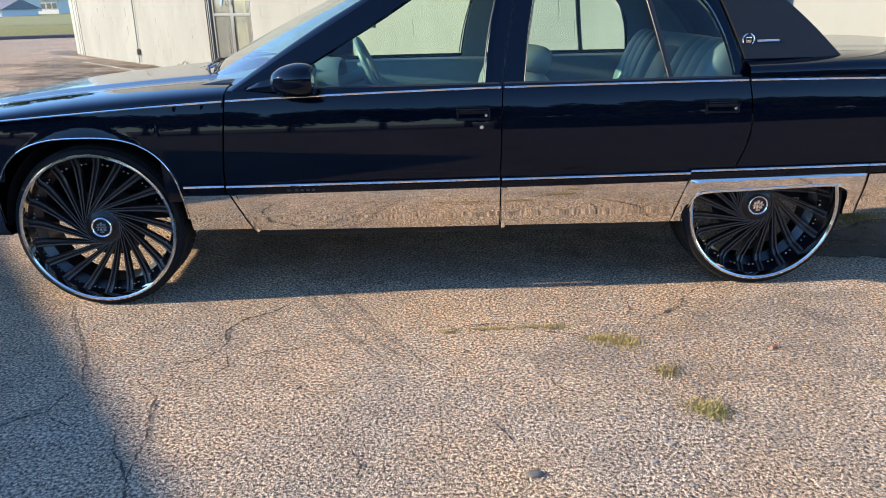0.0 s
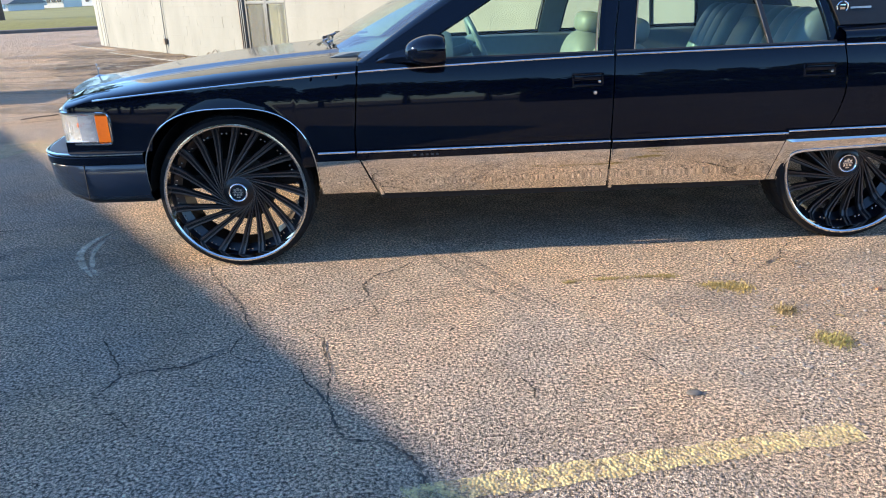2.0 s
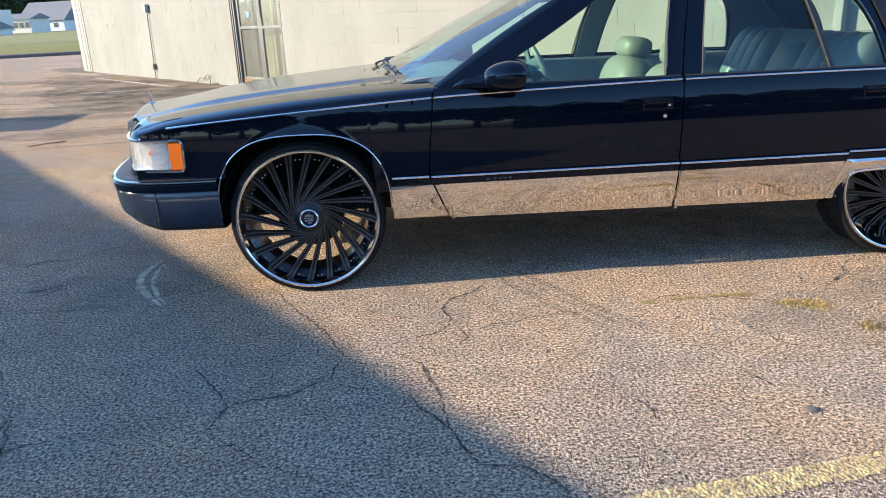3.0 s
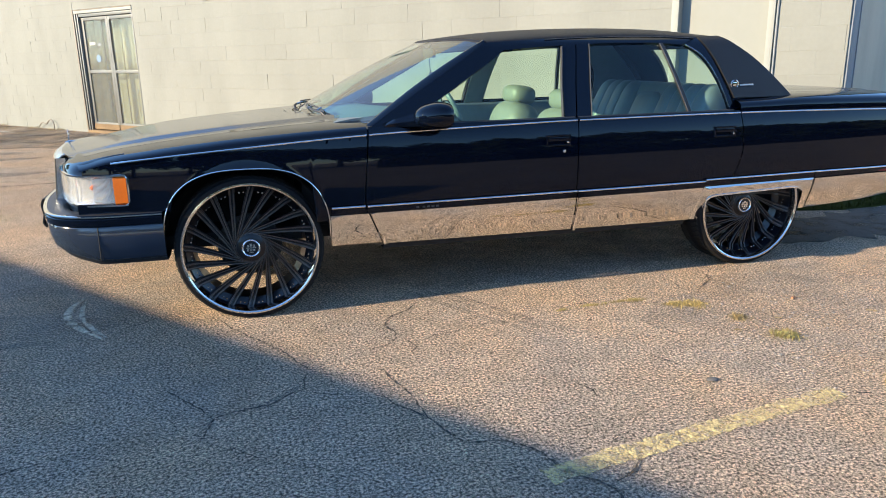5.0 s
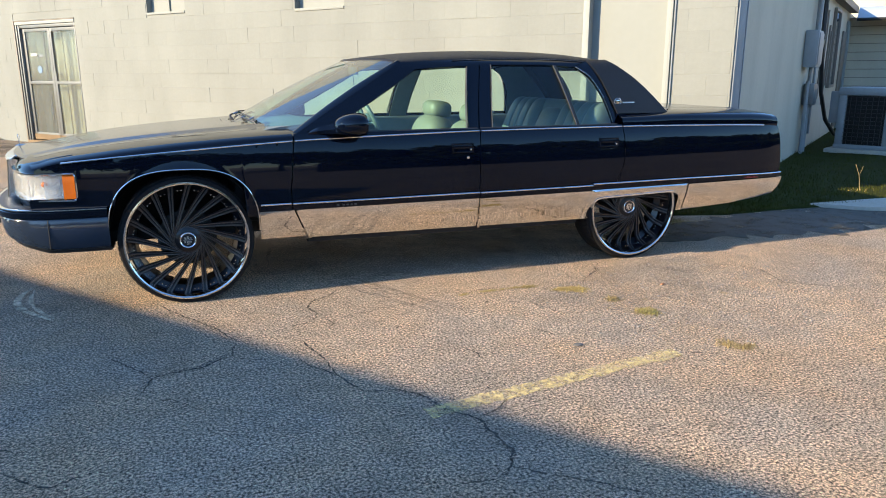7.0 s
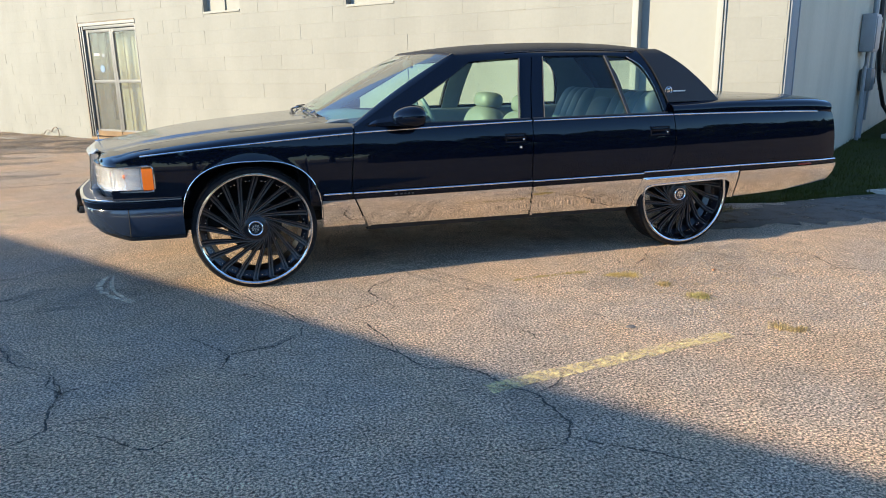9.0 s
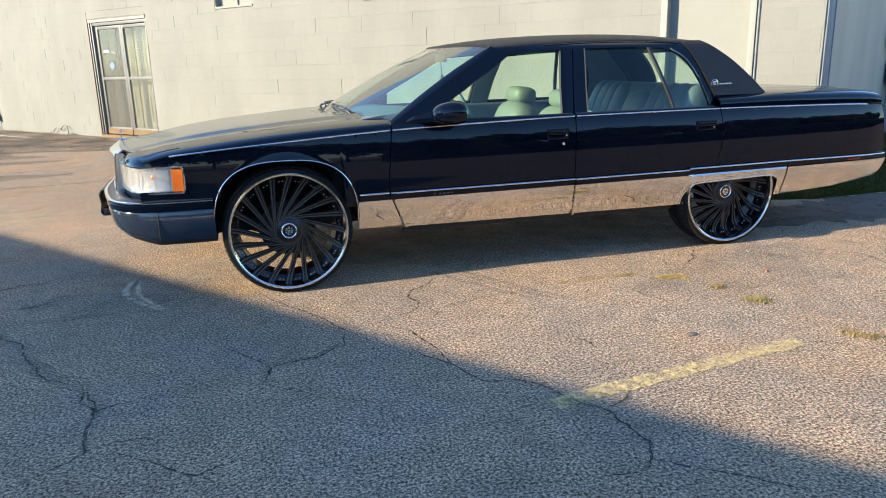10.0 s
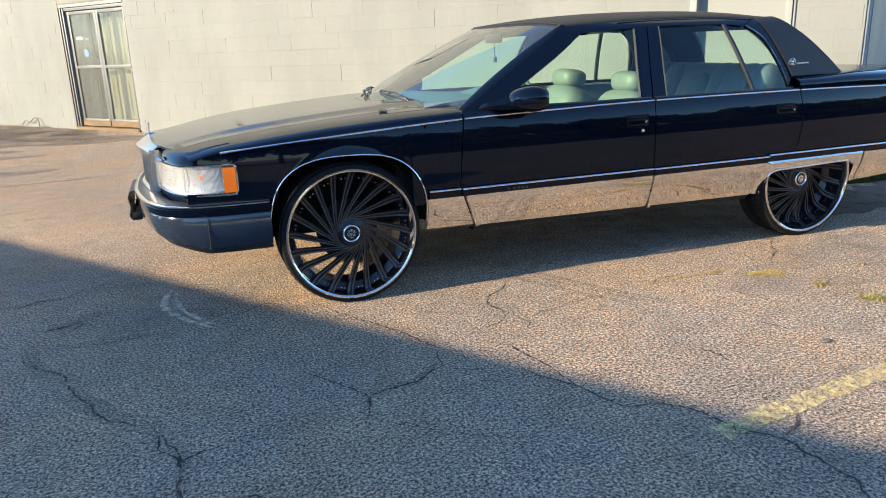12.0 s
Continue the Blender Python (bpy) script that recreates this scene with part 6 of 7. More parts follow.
tuft("crack_weeds", [(2.62, 0.95, 0.10, 0.06)], 700, 0.022, OLIVE, "yellow-green weeds at the edge of the lawn", 7)
tuft("wall_weeds", [(-5.55, 13.45, 0.30, 0.06), (-4.9, 12.7, 0.2, 0.05), (-6.4, 14.6, 0.4, 0.08), (-7.2, 15.6, 0.5, 0.08)], 900, 0.055, DRYBLADE, "dry weeds along the foot of the wall", 8)


# ---- the block building ----
WQ, WA = Vector((-3.44, 10.95, 0)), radians(-52.0)
WD = Vector((math.cos(WA), math.sin(WA), 0))
WN = Vector((WD.y, -WD.x, 0))                     # towards the lot
MW = Matrix(((WD.x, -WN.x, 0, WQ.x), (WD.y, -WN.y, 0, WQ.y), (0, 0, 1, 0), (0, 0, 0, 1)))   # (along, into the wall, up)
S0, S1, WTOP, ETOP = -10.95, 11.82, 5.8, 2.72      # the front's unseen top is raised for the glass to mirror, the eaves are low
DOOR = (-1.22, 0.72, -0.3, 2.285)
OPEN = [DOOR, (2.72, 3.64, 2.245, 2.95), (5.93, 6.81, 2.175, 2.95), (10.20, 11.19, -0.3, 2.95)]


def wall_core(bm, s0, s1, z0, z1, y0=0.005, y1=0.24, m=MW):
    if s1 - s0 > 1e-4 and z1 - z0 > 1e-4:
        box(bm, s0, s1, y0, y1, z0, z1, m)


bm = bmesh.new()
cuts = sorted(OPEN)
at = S0
for o in cuts:
    wall_core(bm, at, o[0], -0.3, WTOP)
    wall_core(bm, o[0], o[1], o[3], WTOP)
    wall_core(bm, o[0], o[1], -0.3, o[2])
    at = o[1]
wall_core(bm, at, S1, -0.3, WTOP)
wall = tagged(part("wall_north", bm, BLOCK), "cream painted concrete block wall in low sun", "wall", kind="structure")

CH, CL = 0.219, 0.455


def block_rects(s0, s1, z_from, z_to, openings, phase=0.0):
    """Running bond: (s0, s1, z0, z1) of each block, cut at the openings."""
    out = []
    n0 = int(math.floor((z_from - 0.885) / CH))
    n1 = int(math.ceil((z_to - 0.885) / CH))
    for c in range(n0, n1):
        z0, z1 = 0.885 + c * CH, 0.885 + (c + 1) * CH
        a = s0 - CL * (0.5 if c % 2 else 0.0) - phase
        while a < s1:
            spans = [(max(a, s0), min(a + CL, s1))]
            for o in openings:
                if z0 < o[3] - 0.03 and z1 > o[2] + 0.03:
                    spans = [q for p0, p1 in spans for q in ((p0, min(p1, o[0])), (max(p0, o[1]), p1)) if q[1] - q[0] > 0.03]
            out += [(p0, p1, z0, z1) for p0, p1 in spans if p1 - p0 > 0.03]
            a += CL
    return out


rnd = random.Random(11)
BLOCKS_NEAR, BLOCKS_FAR = [], []
for b in block_rects(S0, S1, -0.1, WTOP - 0.01, OPEN):
    (BLOCKS_NEAR if 1.7 < b[0] and b[3] < 2.78 and b[2] > 0.25 else BLOCKS_FAR).append(b)

# roof slab, return wall and parapet close the building
bm = bmesh.new()
box(bm, S0 + 0.25, S1 - 0.05, 0.245, 14.0, ETOP + 0.16, ETOP + 0.28, MW)
tagged(part("roof", bm, CONCRETE), "flat roof slab of the block building", "roof", kind="structure")
bm = bmesh.new()
box(bm, S0, S0 + 0.24, 0.25, 14.0, -0.3, ETOP + 0.16, MW)
tagged(part("wall_west", bm, BLOCK), "cream painted side wall of the block building", "wall", kind="structure")
# white corner boards and downspout at the wall's far end
corner = thing("corner_trim", WQ + WD * (S0 + 0.2), "white painted corner boards at the end of the wall", "trim", kind="structure")
for a, b, o in ((S0 - 0.15, S0 + 0.19, -0.03), (S0 + 0.195, S0 + 0.44, -0.022), (S0 + 0.445, S0 + 0.58, -0.014)):
    part("board", box(bmesh.new(), a, b, o, 0.005, 0.02, WTOP, MW, 0.004), WHITETRIM, corner)
# conduit with an outlet at its foot
bm = tube([MW @ Vector((-5.44, -0.04, 1.62)), MW @ Vector((-5.46, -0.04, 1.1)), MW @ Vector((-5.50, -0.04, 0.45)), MW @ Vector((-5.53, -0.04, 0.02))], 0.015, 8)
pipe = tagged(part("wall_conduit", bm, WHITETRIM), "thin grey conduit running down the block wall", "conduit")
part("outlet", box(bmesh.new(), -5.56, -5.46, -0.085, -0.01, 0.22, 0.36, MW, 0.01), BRONZE, pipe)
part("junction_box", box(bmesh.new(), -5.53, -5.36, -0.10, -0.005, 1.57, 1.74, MW, 0.015), GREYMETAL, pipe)
bm = tube([MW @ Vector((v.x, -0.06, v.y)) for v in smooth_path([(-2.42, 0.02), (-2.44, 0.14), (-2.54, 0.20), (-2.66, 0.15), (-2.74, 0.10), (-2.90, 0.13), (-3.05, 0.04)], 6)], 0.010, 8)
tagged(part("hose_bib", bm, BRONZE), "bent brown pipe stub at the foot of the wall", "pipe")

# double glass door
dz0 = 0.15
MD = MW @ Matrix.Translation((-0.355, 0, -0.136)) @ Matrix.Diagonal((1.236, 1, 1.108, 1))      # the door's own measure
door = thing("door_1", MD @ Vector((0.08, 0.0, dz0)), "double aluminium glass door with a rusted threshold", "door", kind="structure")
a, b = -0.70, 0.87
for s0, s1, y0, y1, z0, z1, mt in ((a - 0.005, a + 0.030, -0.022, 0.16, dz0, 2.185, BRONZE), (a + 0.033, a + 0.068, -0.006, 0.16, dz0, 2.115, ALU), (a + 0.071, a + 0.086, 0.03, 0.16, dz0, 2.115, BRONZE), (a + 0.089, a + 0.122, 0.004, 0.16, dz0, 2.115, ALU), (a + 0.124, a + 0.136, 0.05, 0.16, dz0, 2.115, BRONZE), (b - 0.022, b, -0.006, 0.16, dz0, 2.115, ALU), (a + 0.03, b, -0.012, 0.16, 2.117, 2.165, WHITETRIM), (a + 0.03, b, -0.016, 0.16, 2.167, 2.180, BRONZE), (a + 0.135, b - 0.024, 0.012, 0.16, 2.062, 2.114, ALU)):
    part("door_frame", box(bmesh.new(), s0, s1, y0, y1, z0, z1, MD, 0.003), mt, door)
part("threshold", box(bmesh.new(), a + 0.02, b, -0.035, 0.16, dz0 - 0.10, dz0 + 0.02, MD, 0.01), RUST, door, "rust-stained threshold")
for i, (s0, s1) in enumerate(((a + 0.14, 0.145), (0.150, b - 0.026))):
    st = 0.055
    bm = bmesh.new()
    for p0, p1, q0, q1 in ((s0, s0 + st, dz0 + 0.05, 2.055), (s1 - st, s1, dz0 + 0.05, 2.055), (s0 + st, s1 - st, 2.0, 2.055), (s0 + st, s1 - st, dz0 + 0.05, dz0 + 0.16), (s0 + st, s1 - st, 1.135, 1.185)):
        box(bm, p0, p1, 0.05, 0.10, q0, q1, MD, 0.003)
    leaf = part("door_leaf", bm, ALU, door, "narrow aluminium door leaf")
    part("threshold_panel", box(bmesh.new(), s0 + 0.01, s1 - 0.01, 0.035, 0.052, dz0 + 0.04, dz0 + 0.13, MD), RUST, leaf)
    for q0, q1 in ((dz0 + 0.16, 1.135), (1.185, 2.0)):
        part("pane", box(bmesh.new(), s0 + st, s1 - st, 0.07, 0.076, q0, q1, MD), DOORGLASS, leaf)
    # bar handles
    x = s1 - st - 0.03 if i == 0 else s0 + st + 0.06
    bm = tube([MD @ Vector(q) for q in ((x, 0.05, 1.30), (x, 0.0, 1.32), (x, 0.0, 1.98), (x + (0.16 if i else -0.16), 0.0, 1.985))], 0.010, 6)
    part("pull_bar", bm, ALU, leaf)
    bm = tube([MD @ Vector(q) for q in ((x, 0.05, 0.50), (x, 0.01, 0.52), (x, 0.01, 0.98), (x, 0.05, 1.0))], 0.010, 6)
    part("pull_bar", bm, ALU, leaf)
bm = lathe([(0.0005, 0), (0.062, 0), (0.062, 0.004)], (0, 0, 0), 1, 28)
bmesh.ops.transform(bm, matrix=MD @ Matrix.Translation((-0.22, 0.060, 1.38)), verts=bm.verts)
part("sticker", bm, mat("pale_blue_sticker", (0.12, 0.20, 0.30), 0.5, var=0.1), door, "round pale blue sticker on the glass")
part("notice", box(bmesh.new(), -0.42, -0.26, 0.062, 0.066, 1.60, 1.65, MD), mat("white_paper", (0.36, 0.37, 0.35), 0.8, var=0.05), door, "small white notice on the glass")
part("notice", box(bmesh.new(), -0.20, -0.10, 0.062, 0.066, 1.585, 1.625, MD), DARKROOM, door)
# the room behind: pale blinds, and the dark gap between them
room = thing("lobby", MD @ Vector((0.1, 0.8, 0.15)), "pale blinds in the dim lobby behind the glass", "blind", kind="structure")
for s0, s1, y, mt in ((a + 0.1, -0.42, 0.32, BLIND), (-0.28, 0.05, 0.36, BLIND), (0.16, 0.75, 0.30, BLIND)):
    bm = bmesh.new()
    rows = [[MD @ Vector((s0 + (s1 - s0) * i / 12, y + 0.015 * math.sin(i * 2.1), z)) for i in range(13)] for z in (0.2, 1.2, 2.1)]
    part("blind", grid(rows, thick=0.004), mt, room)
bm = bmesh.new()
for args in ((a - 0.3, b + 0.3, 1.2, 1.25, 0.0, 2.6), (a - 0.3, a - 0.25, 0.24, 1.2, 0.0, 2.6), (b + 0.25, b + 0.3, 0.24, 1.2, 0.0, 2.6), (a - 0.3, b + 0.3, 0.24, 1.25, 2.55, 2.6), (a - 0.3, b + 0.3, 0.24, 1.25, -0.05, 0.10)):
    box(bm, *args, MD)
part("lobby_wall", bm, DARKROOM, room)
# small high windows, boarded
for i, o in enumerate(OPEN[1:3]):
    w = thing("window_%d" % (i + 1), MW @ Vector((o[0], 0, o[2])), "small high window boarded over and painted", "window", kind="structure")
    part("window_sill", box(bmesh.new(), o[0] + 0.002, o[1] - 0.002, -0.012, 0.20, o[2], o[2] + 0.035, MW, 0.004), PANEL, w)
    part("pane_board", box(bmesh.new(), o[0] + 0.002, o[1] - 0.002, 0.10, 0.14, o[2] + 0.035, o[3], MW), PANEL, w)
    if i == 0:
        part("mullion", box(bmesh.new(), o[0] + 0.44, o[0] + 0.47, 0.075, 0.10, o[2] + 0.035, o[3], MW, 0.003), PANEL, w)
# boarded doorway near the corner
o = OPEN[3]
bd = thing("door_2", MW @ Vector((10.7, 0, 0)), "boarded-up doorway painted cream like the wall", "door", kind="structure")
part("board", box(bmesh.new(), o[0] + 0.002, o[1] - 0.002, 0.105, 0.14, -0.2, o[3] - 0.002, MW), PANEL, bd)
part("jamb", box(bmesh.new(), o[0] + 0.003, o[0] + 0.075, -0.018, 0.104, -0.2, o[3] - 0.002, MW, 0.005), WHITETRIM, bd)
part("jamb", box(bmesh.new(), o[1] - 0.065, o[1] - 0.003, -0.018, 0.104, -0.2, o[3] - 0.002, MW, 0.005), WHITETRIM, bd)
bm = tube([MW @ Vector((o[1] + 0.02, -0.012, 0.0)), MW @ Vector((o[1] + 0.02, -0.012, 2.6))], 0.008, 6)
part("cable", bm, GREYMETAL, bd)

# ---- the shaded side of the building ----
CW = WQ + WD * S1
RA = radians(36.5)
ME = Matrix.Translation(CW) @ Matrix.Rotation(RA, 4, "Z")      # (along, into the wall, up)
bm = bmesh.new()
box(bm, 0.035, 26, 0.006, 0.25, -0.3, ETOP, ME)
tagged(part("wall_east", bm, BLOCK_E), "painted side wall in the shade, its colour lightened", "wall", kind="structure")
# flat blue-grey strip over the first 0.4 m of the wall
panel = tagged(part("metal_panel", box(bmesh.new(), 0.02, 0.40, -0.022, 0.004, 0.05, ETOP - 0.01, ME, 0.006), PANELGREY), "flat blue-grey strip at the building's corner", "panel", kind="structure")
for q in (0.36,):
    part("batten", box(bmesh.new(), q, q + 0.03, -0.030, -0.020, 0.05, ETOP - 0.01, ME, 0.003), PANELGREY, panel)
meter = thing("meter_box", ME @ Vector((5.7, -0.2, 1.5)), "grey electric meter cabinet with conduits on the wall", "meter box")
part("cabinet", box(bmesh.new(), 5.15, 5.75, -0.20, 0.0, 1.42, 1.99, ME, 0.02), GREYMETAL, meter)
part("cabinet_door", box(bmesh.new(), 5.19, 5.71, -0.216, -0.198, 1.46, 1.95, ME, 0.006), GREYMETAL, meter)
part("small_box", box(bmesh.new(), 5.55, 6.0, -0.18, 0.0, 0.80, 1.16, ME, 0.04), ALU, meter)
for s, z0, z1, r in ((6.0, 1.99, 2.70, 0.045), (5.6, 1.16, 1.42, 0.03), (5.45, 0.0, 1.2, 0.03), (5.75, 0.0, 0.80, 0.03), (6.2, 0.3, 1.5, 0.02)):
    part("conduit", tube([ME @ Vector((s, -0.08, z0)), ME @ Vector((s, -0.08, z1))], r, 8), GREYMETAL, meter)
part("weatherhead", tube([ME @ Vector(q) for q in ((6.35, -0.10, 2.70), (6.42, -0.10, 2.4), (6.35, -0.12, 1.9))], 0.055, 8), SEAL, meter, "thick black service cable")
part("cable", tube([ME @ Vector(q) for q in ((6.5, -0.12, 1.75), (6.9, -0.14, 1.0), (7.3, -0.22, 0.5), (7.8, -0.35, 0.2), (8.2, -0.5, 0.10), (8.9, -0.7, 0.06))], 0.036, 8), SEAL, meter, "thick black cable")
s0, s1, z0, z1 = 9.0, 10.0, 1.03, 2.60
w = thing("window_3", ME @ Vector((s0, 0, z0)), "tall dark window in the shaded wall", "window", kind="structure")
for p0, p1, q0, q1 in ((s0, s0 + 0.07, z0, z1), (s1 - 0.07, s1, z0, z1), (s0 + 0.07, s1 - 0.07, z0, z0 + 0.06), (s0 + 0.07, s1 - 0.07, z1 - 0.06, z1)):
    part("window_frame", box(bmesh.new(), p0, p1, -0.06, 0.004, q0, q1, ME, 0.008), BRONZE, w)
part("pane", box(bmesh.new(), s0 + 0.07, s1 - 0.07, -0.03, 0.002, z0 + 0.06, z1 - 0.06, ME), WINDOWDARK, w)
bd = thing("door_3", ME @ Vector((11.6, 0, 0)), "brown side door in the shaded wall", "door", kind="structure")
part("door_leaf", box(bmesh.new(), 11.2, 12.0, -0.03, 0.004, 0.1, 2.25, ME, 0.01), BRONZE, bd)
part("jamb", box(bmesh.new(), 12.05, 12.25, -0.07, 0.004, 0.0, 2.5, ME, 0.01), WHITETRIM, bd)
for q in (7.35, 7.75, 8.25, 8.6):
    part("conduit", tube([ME @ Vector((q, -0.03, 0.9 + 0.2 * math.sin(q * 9))), ME @ Vector((q + 0.05, -0.03, 2.3 + 0.2 * math.sin(q * 5)))], 0.018, 6), BRONZE, meter)
bm = bmesh.new()
box(bm, 0.05, 12.7, -0.16, 0.3, ETOP, ETOP + 0.14, ME)
tagged(part("eave", bm, BRONZE), "weathered brown eave board", "trim", kind="structure")
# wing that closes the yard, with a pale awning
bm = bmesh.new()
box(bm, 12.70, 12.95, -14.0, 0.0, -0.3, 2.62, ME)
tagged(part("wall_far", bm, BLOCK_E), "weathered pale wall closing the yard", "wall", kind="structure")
bm = bmesh.new()
for q in range(12):
    tube([ME @ Vector((12.695, -14 + 0.02, 0.215 + 0.2 * q)), ME @ Vector((12.695, -0.02, 0.215 + 0.2 * q))], 0.006, 4, bm)
tagged(part("mortar_joints", bm, BRONZE), "dark mortar joints of the yard wall", "joints", kind="stuff")
aw = thing("awning", ME @ Vector((12.4, -5, 2.5)), "pale curved metal awning along the yard wall", "awning")
rows = [[ME @ Vector((12.70 - 0.75 * t, yy, 2.86 - 0.30 * t ** 2.2)) for t in steps(0, 1, 8)] for yy in steps(-9, -0.2, 8)]
part("sheet", grid(rows, thick=0.05), mat("pale_blue_sheet_metal", (0.42, 0.46, 0.50), 0.5, metal=0.2, var=0.1), aw)
part("gutter", tube([ME @ Vector((11.95, -9, 2.53)), ME @ Vector((11.95, -0.2, 2.53))], 0.035, 8), UNDER, aw)
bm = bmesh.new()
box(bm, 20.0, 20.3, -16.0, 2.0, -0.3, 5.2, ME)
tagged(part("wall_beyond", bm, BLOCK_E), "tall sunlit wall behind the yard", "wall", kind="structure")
# condenser on its pad
MA = Matrix.Translation((9.0, 4.82, 0)) @ Matrix.Rotation(radians(26), 4, "Z")
tagged(part("concrete_pad", box(bmesh.new(), -0.10, 1.15, -1.12, 0.12, -0.05, 0.085, MA, 0.02), CONCRETE), "pale concrete pad on the lawn", "pad", kind="structure")
ac = thing("air_conditioner", MA @ Vector((0.5, -0.5, 0.09)), "grey outdoor air conditioner with dark louvred sides", "air conditioner")
AW, AH = 0.84, 1.05
part("cabinet", box(bmesh.new(), 0.03, AW - 0.03, -AW + 0.03, -0.03, 0.09, AH - 0.06, MA, 0.03), UNDER, ac)
for x0, y0 in ((0, -0.13), (0, -AW), (AW - 0.13, -0.13), (AW - 0.13, -AW)):
    part("corner_post", box(bmesh.new(), x0, x0 + 0.13, y0, y0 + 0.13, 0.09, AH, MA, 0.03), GREYMETAL, ac)
part("top", box(bmesh.new(), -0.02, AW + 0.02, -AW - 0.02, 0.02, AH - 0.09, AH + 0.05, MA, 0.05), GREYMETAL, ac)
part("base", box(bmesh.new(), -0.01, AW + 0.01, -AW - 0.01, 0.01, 0.086, 0.16, MA, 0.02), GREYMETAL, ac)
part("side_panel", box(bmesh.new(), 0.10, 0.42, -0.005, 0.16, 0.50, AH - 0.02, MA, 0.02), GREYMETAL, ac)
for i in range(12):
    z = 0.22 + 0.065 * i
    part("louvre", box(bmesh.new(), -0.004, 0.02, -AW + 0.12, -0.12, z, z + 0.010, MA), TRIMBLACK, ac)
for i in range(7):
    y = -AW + 0.16 + 0.082 * i
    part("rib", box(bmesh.new(), -0.008, 0.012, y, y + 0.008, 0.17, AH - 0.1, MA), TRIMBLACK, ac)

# ---- lawn beside the lot ----
def lawn_edge(x):
    return 1.02 + 0.18 * noise.noise(Vector((x * 0.9, 4, 0))) + 0.25 * max(0, 3.4 - x)


rows = []
for x in steps(2.78, 20, 90):
    y1 = min(CW.y + (x - CW.x) * math.tan(RA), 14) if x > CW.x else CW.y + (CW.x - x) * 1.13
    y1 = max(y1 - 0.02, lawn_edge(x) + 0.06)
    rows.append([(x, lawn_edge(x) + (y1 - lawn_edge(x)) * t, ground_z(x, 1) + (0.0 if t == 0 else 0.022 + 0.012 * noise.noise(Vector((x * 3, t * 9, 1))))) for t in [0, 0.03, 0.08] + steps(0.15, 1, 16)])
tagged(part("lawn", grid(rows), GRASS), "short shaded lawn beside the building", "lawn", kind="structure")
rnd = random.Random(3)
verts, faces = [], []
for i in range(26000):
    x = 2.85 + 8.5 * rnd.random() ** 1.5
    y1 = CW.y + (x - CW.x) * math.tan(RA) if x > CW.x else CW.y + (CW.x - x) * 1.13
    y0 = lawn_edge(x)
    if y1 < y0 + 0.1:
        continue
    y = y0 + (y1 - y0) * rnd.random()
    h, a = rnd.uniform(0.02, 0.055) * (1 + 0.6 * noise.noise(Vector((x * 2, y * 2, 5)))), rnd.uniform(0, 6.28)
    d, q, w = Vector((math.cos(a), math.sin(a), 0)), Vector((-math.sin(a), math.cos(a), 0)), rnd.uniform(0.002, 0.005)
    base = Vector((x, y, 0.012))
    k0 = len(verts)
    verts += [base - q * w, base + q * w, base + d * h * rnd.uniform(0.2, 0.9) + Vector((0, 0, h))]
    faces.append((k0, k0 + 1, k0 + 2))
me = bpy.data.meshes.new("grass_blades")
me.from_pydata(verts, [], faces)
me.materials.append(BLADE)
tagged(new("grass_blades", me), "short green grass blades of the lawn", "grass", kind="stuff")
bm = bmesh.new()
slab = [(4.50, 1.08), (4.78, 0.76), (5.02, 0.60), (6.2, 0.50), (8.5, 0.48), (8.5, 0.98), (6.6, 1.02), (5.5, 1.04)]
rows = [[(x + (0.012 if t == 2 else 0) * (5.8 - x) / 3, y + (0.012 if t == 2 else 0) * (0.8 - y), z) for x, y in slab] for t, z in enumerate((-0.05, 0.030, 0.040))]
grid(rows, closed=True, bm=bm)
bm.faces.new([v for v in bm.verts if v.co.z > 0.035])
tagged(part("concrete_slab", bm, CONCRETE), "pale broken concrete slab at the lawn's edge", "slab", kind="structure")
tuft("dry_stalk_weed", [(5.75, 1.55, 0.08, 0.05)], 40, 0.06, OLIVE, "thin dry weed stalk in the lawn", 12, flat=0.5)
bm = tube([(5.75, 1.55, 0.02), (5.72, 1.56, 0.2), (5.66, 1.57, 0.33)], 0.003, 6)
tube([(5.72, 1.56, 0.2), (5.78, 1.57, 0.30)], 0.002, 5, bm)
tagged(part("weed_stalk", bm, DRYBLADE), "bare forked weed stalk", "weed")

# ---- beyond the lot ----
KD = Vector((0.98, 0.2, 0)).normalized()
KN = Vector((-KD.y, KD.x, 0))
K0 = Vector((-18.0, 32.9, 0))
KZ = 0.42
rows = [[K0 + KD * t + KN * o + Vector((0, 0, z)) for t in steps(-60, 30, 30)] for o, z in ((0.0, -0.05), (0.0, 0.14), (0.05, 0.16), (0.35, 0.17))]
tagged(part("kerb", grid(rows), KERB), "dark worn kerb at the end of the lot", "kerb", kind="structure")
rows = [[K0 + KD * t + KN * o + Vector((0, 0, KZ + z)) for t in steps(-90, 60, 30)] for o, z in ((0.34, -0.256), (1.8, -0.02), (8, 0.05), (30, 0.05), (70, 0.05), (160, 0.0))]
tagged(part("verge", grid(rows), FARGRASS), "wide sunlit grass verge beyond the kerb", "grass", kind="structure")


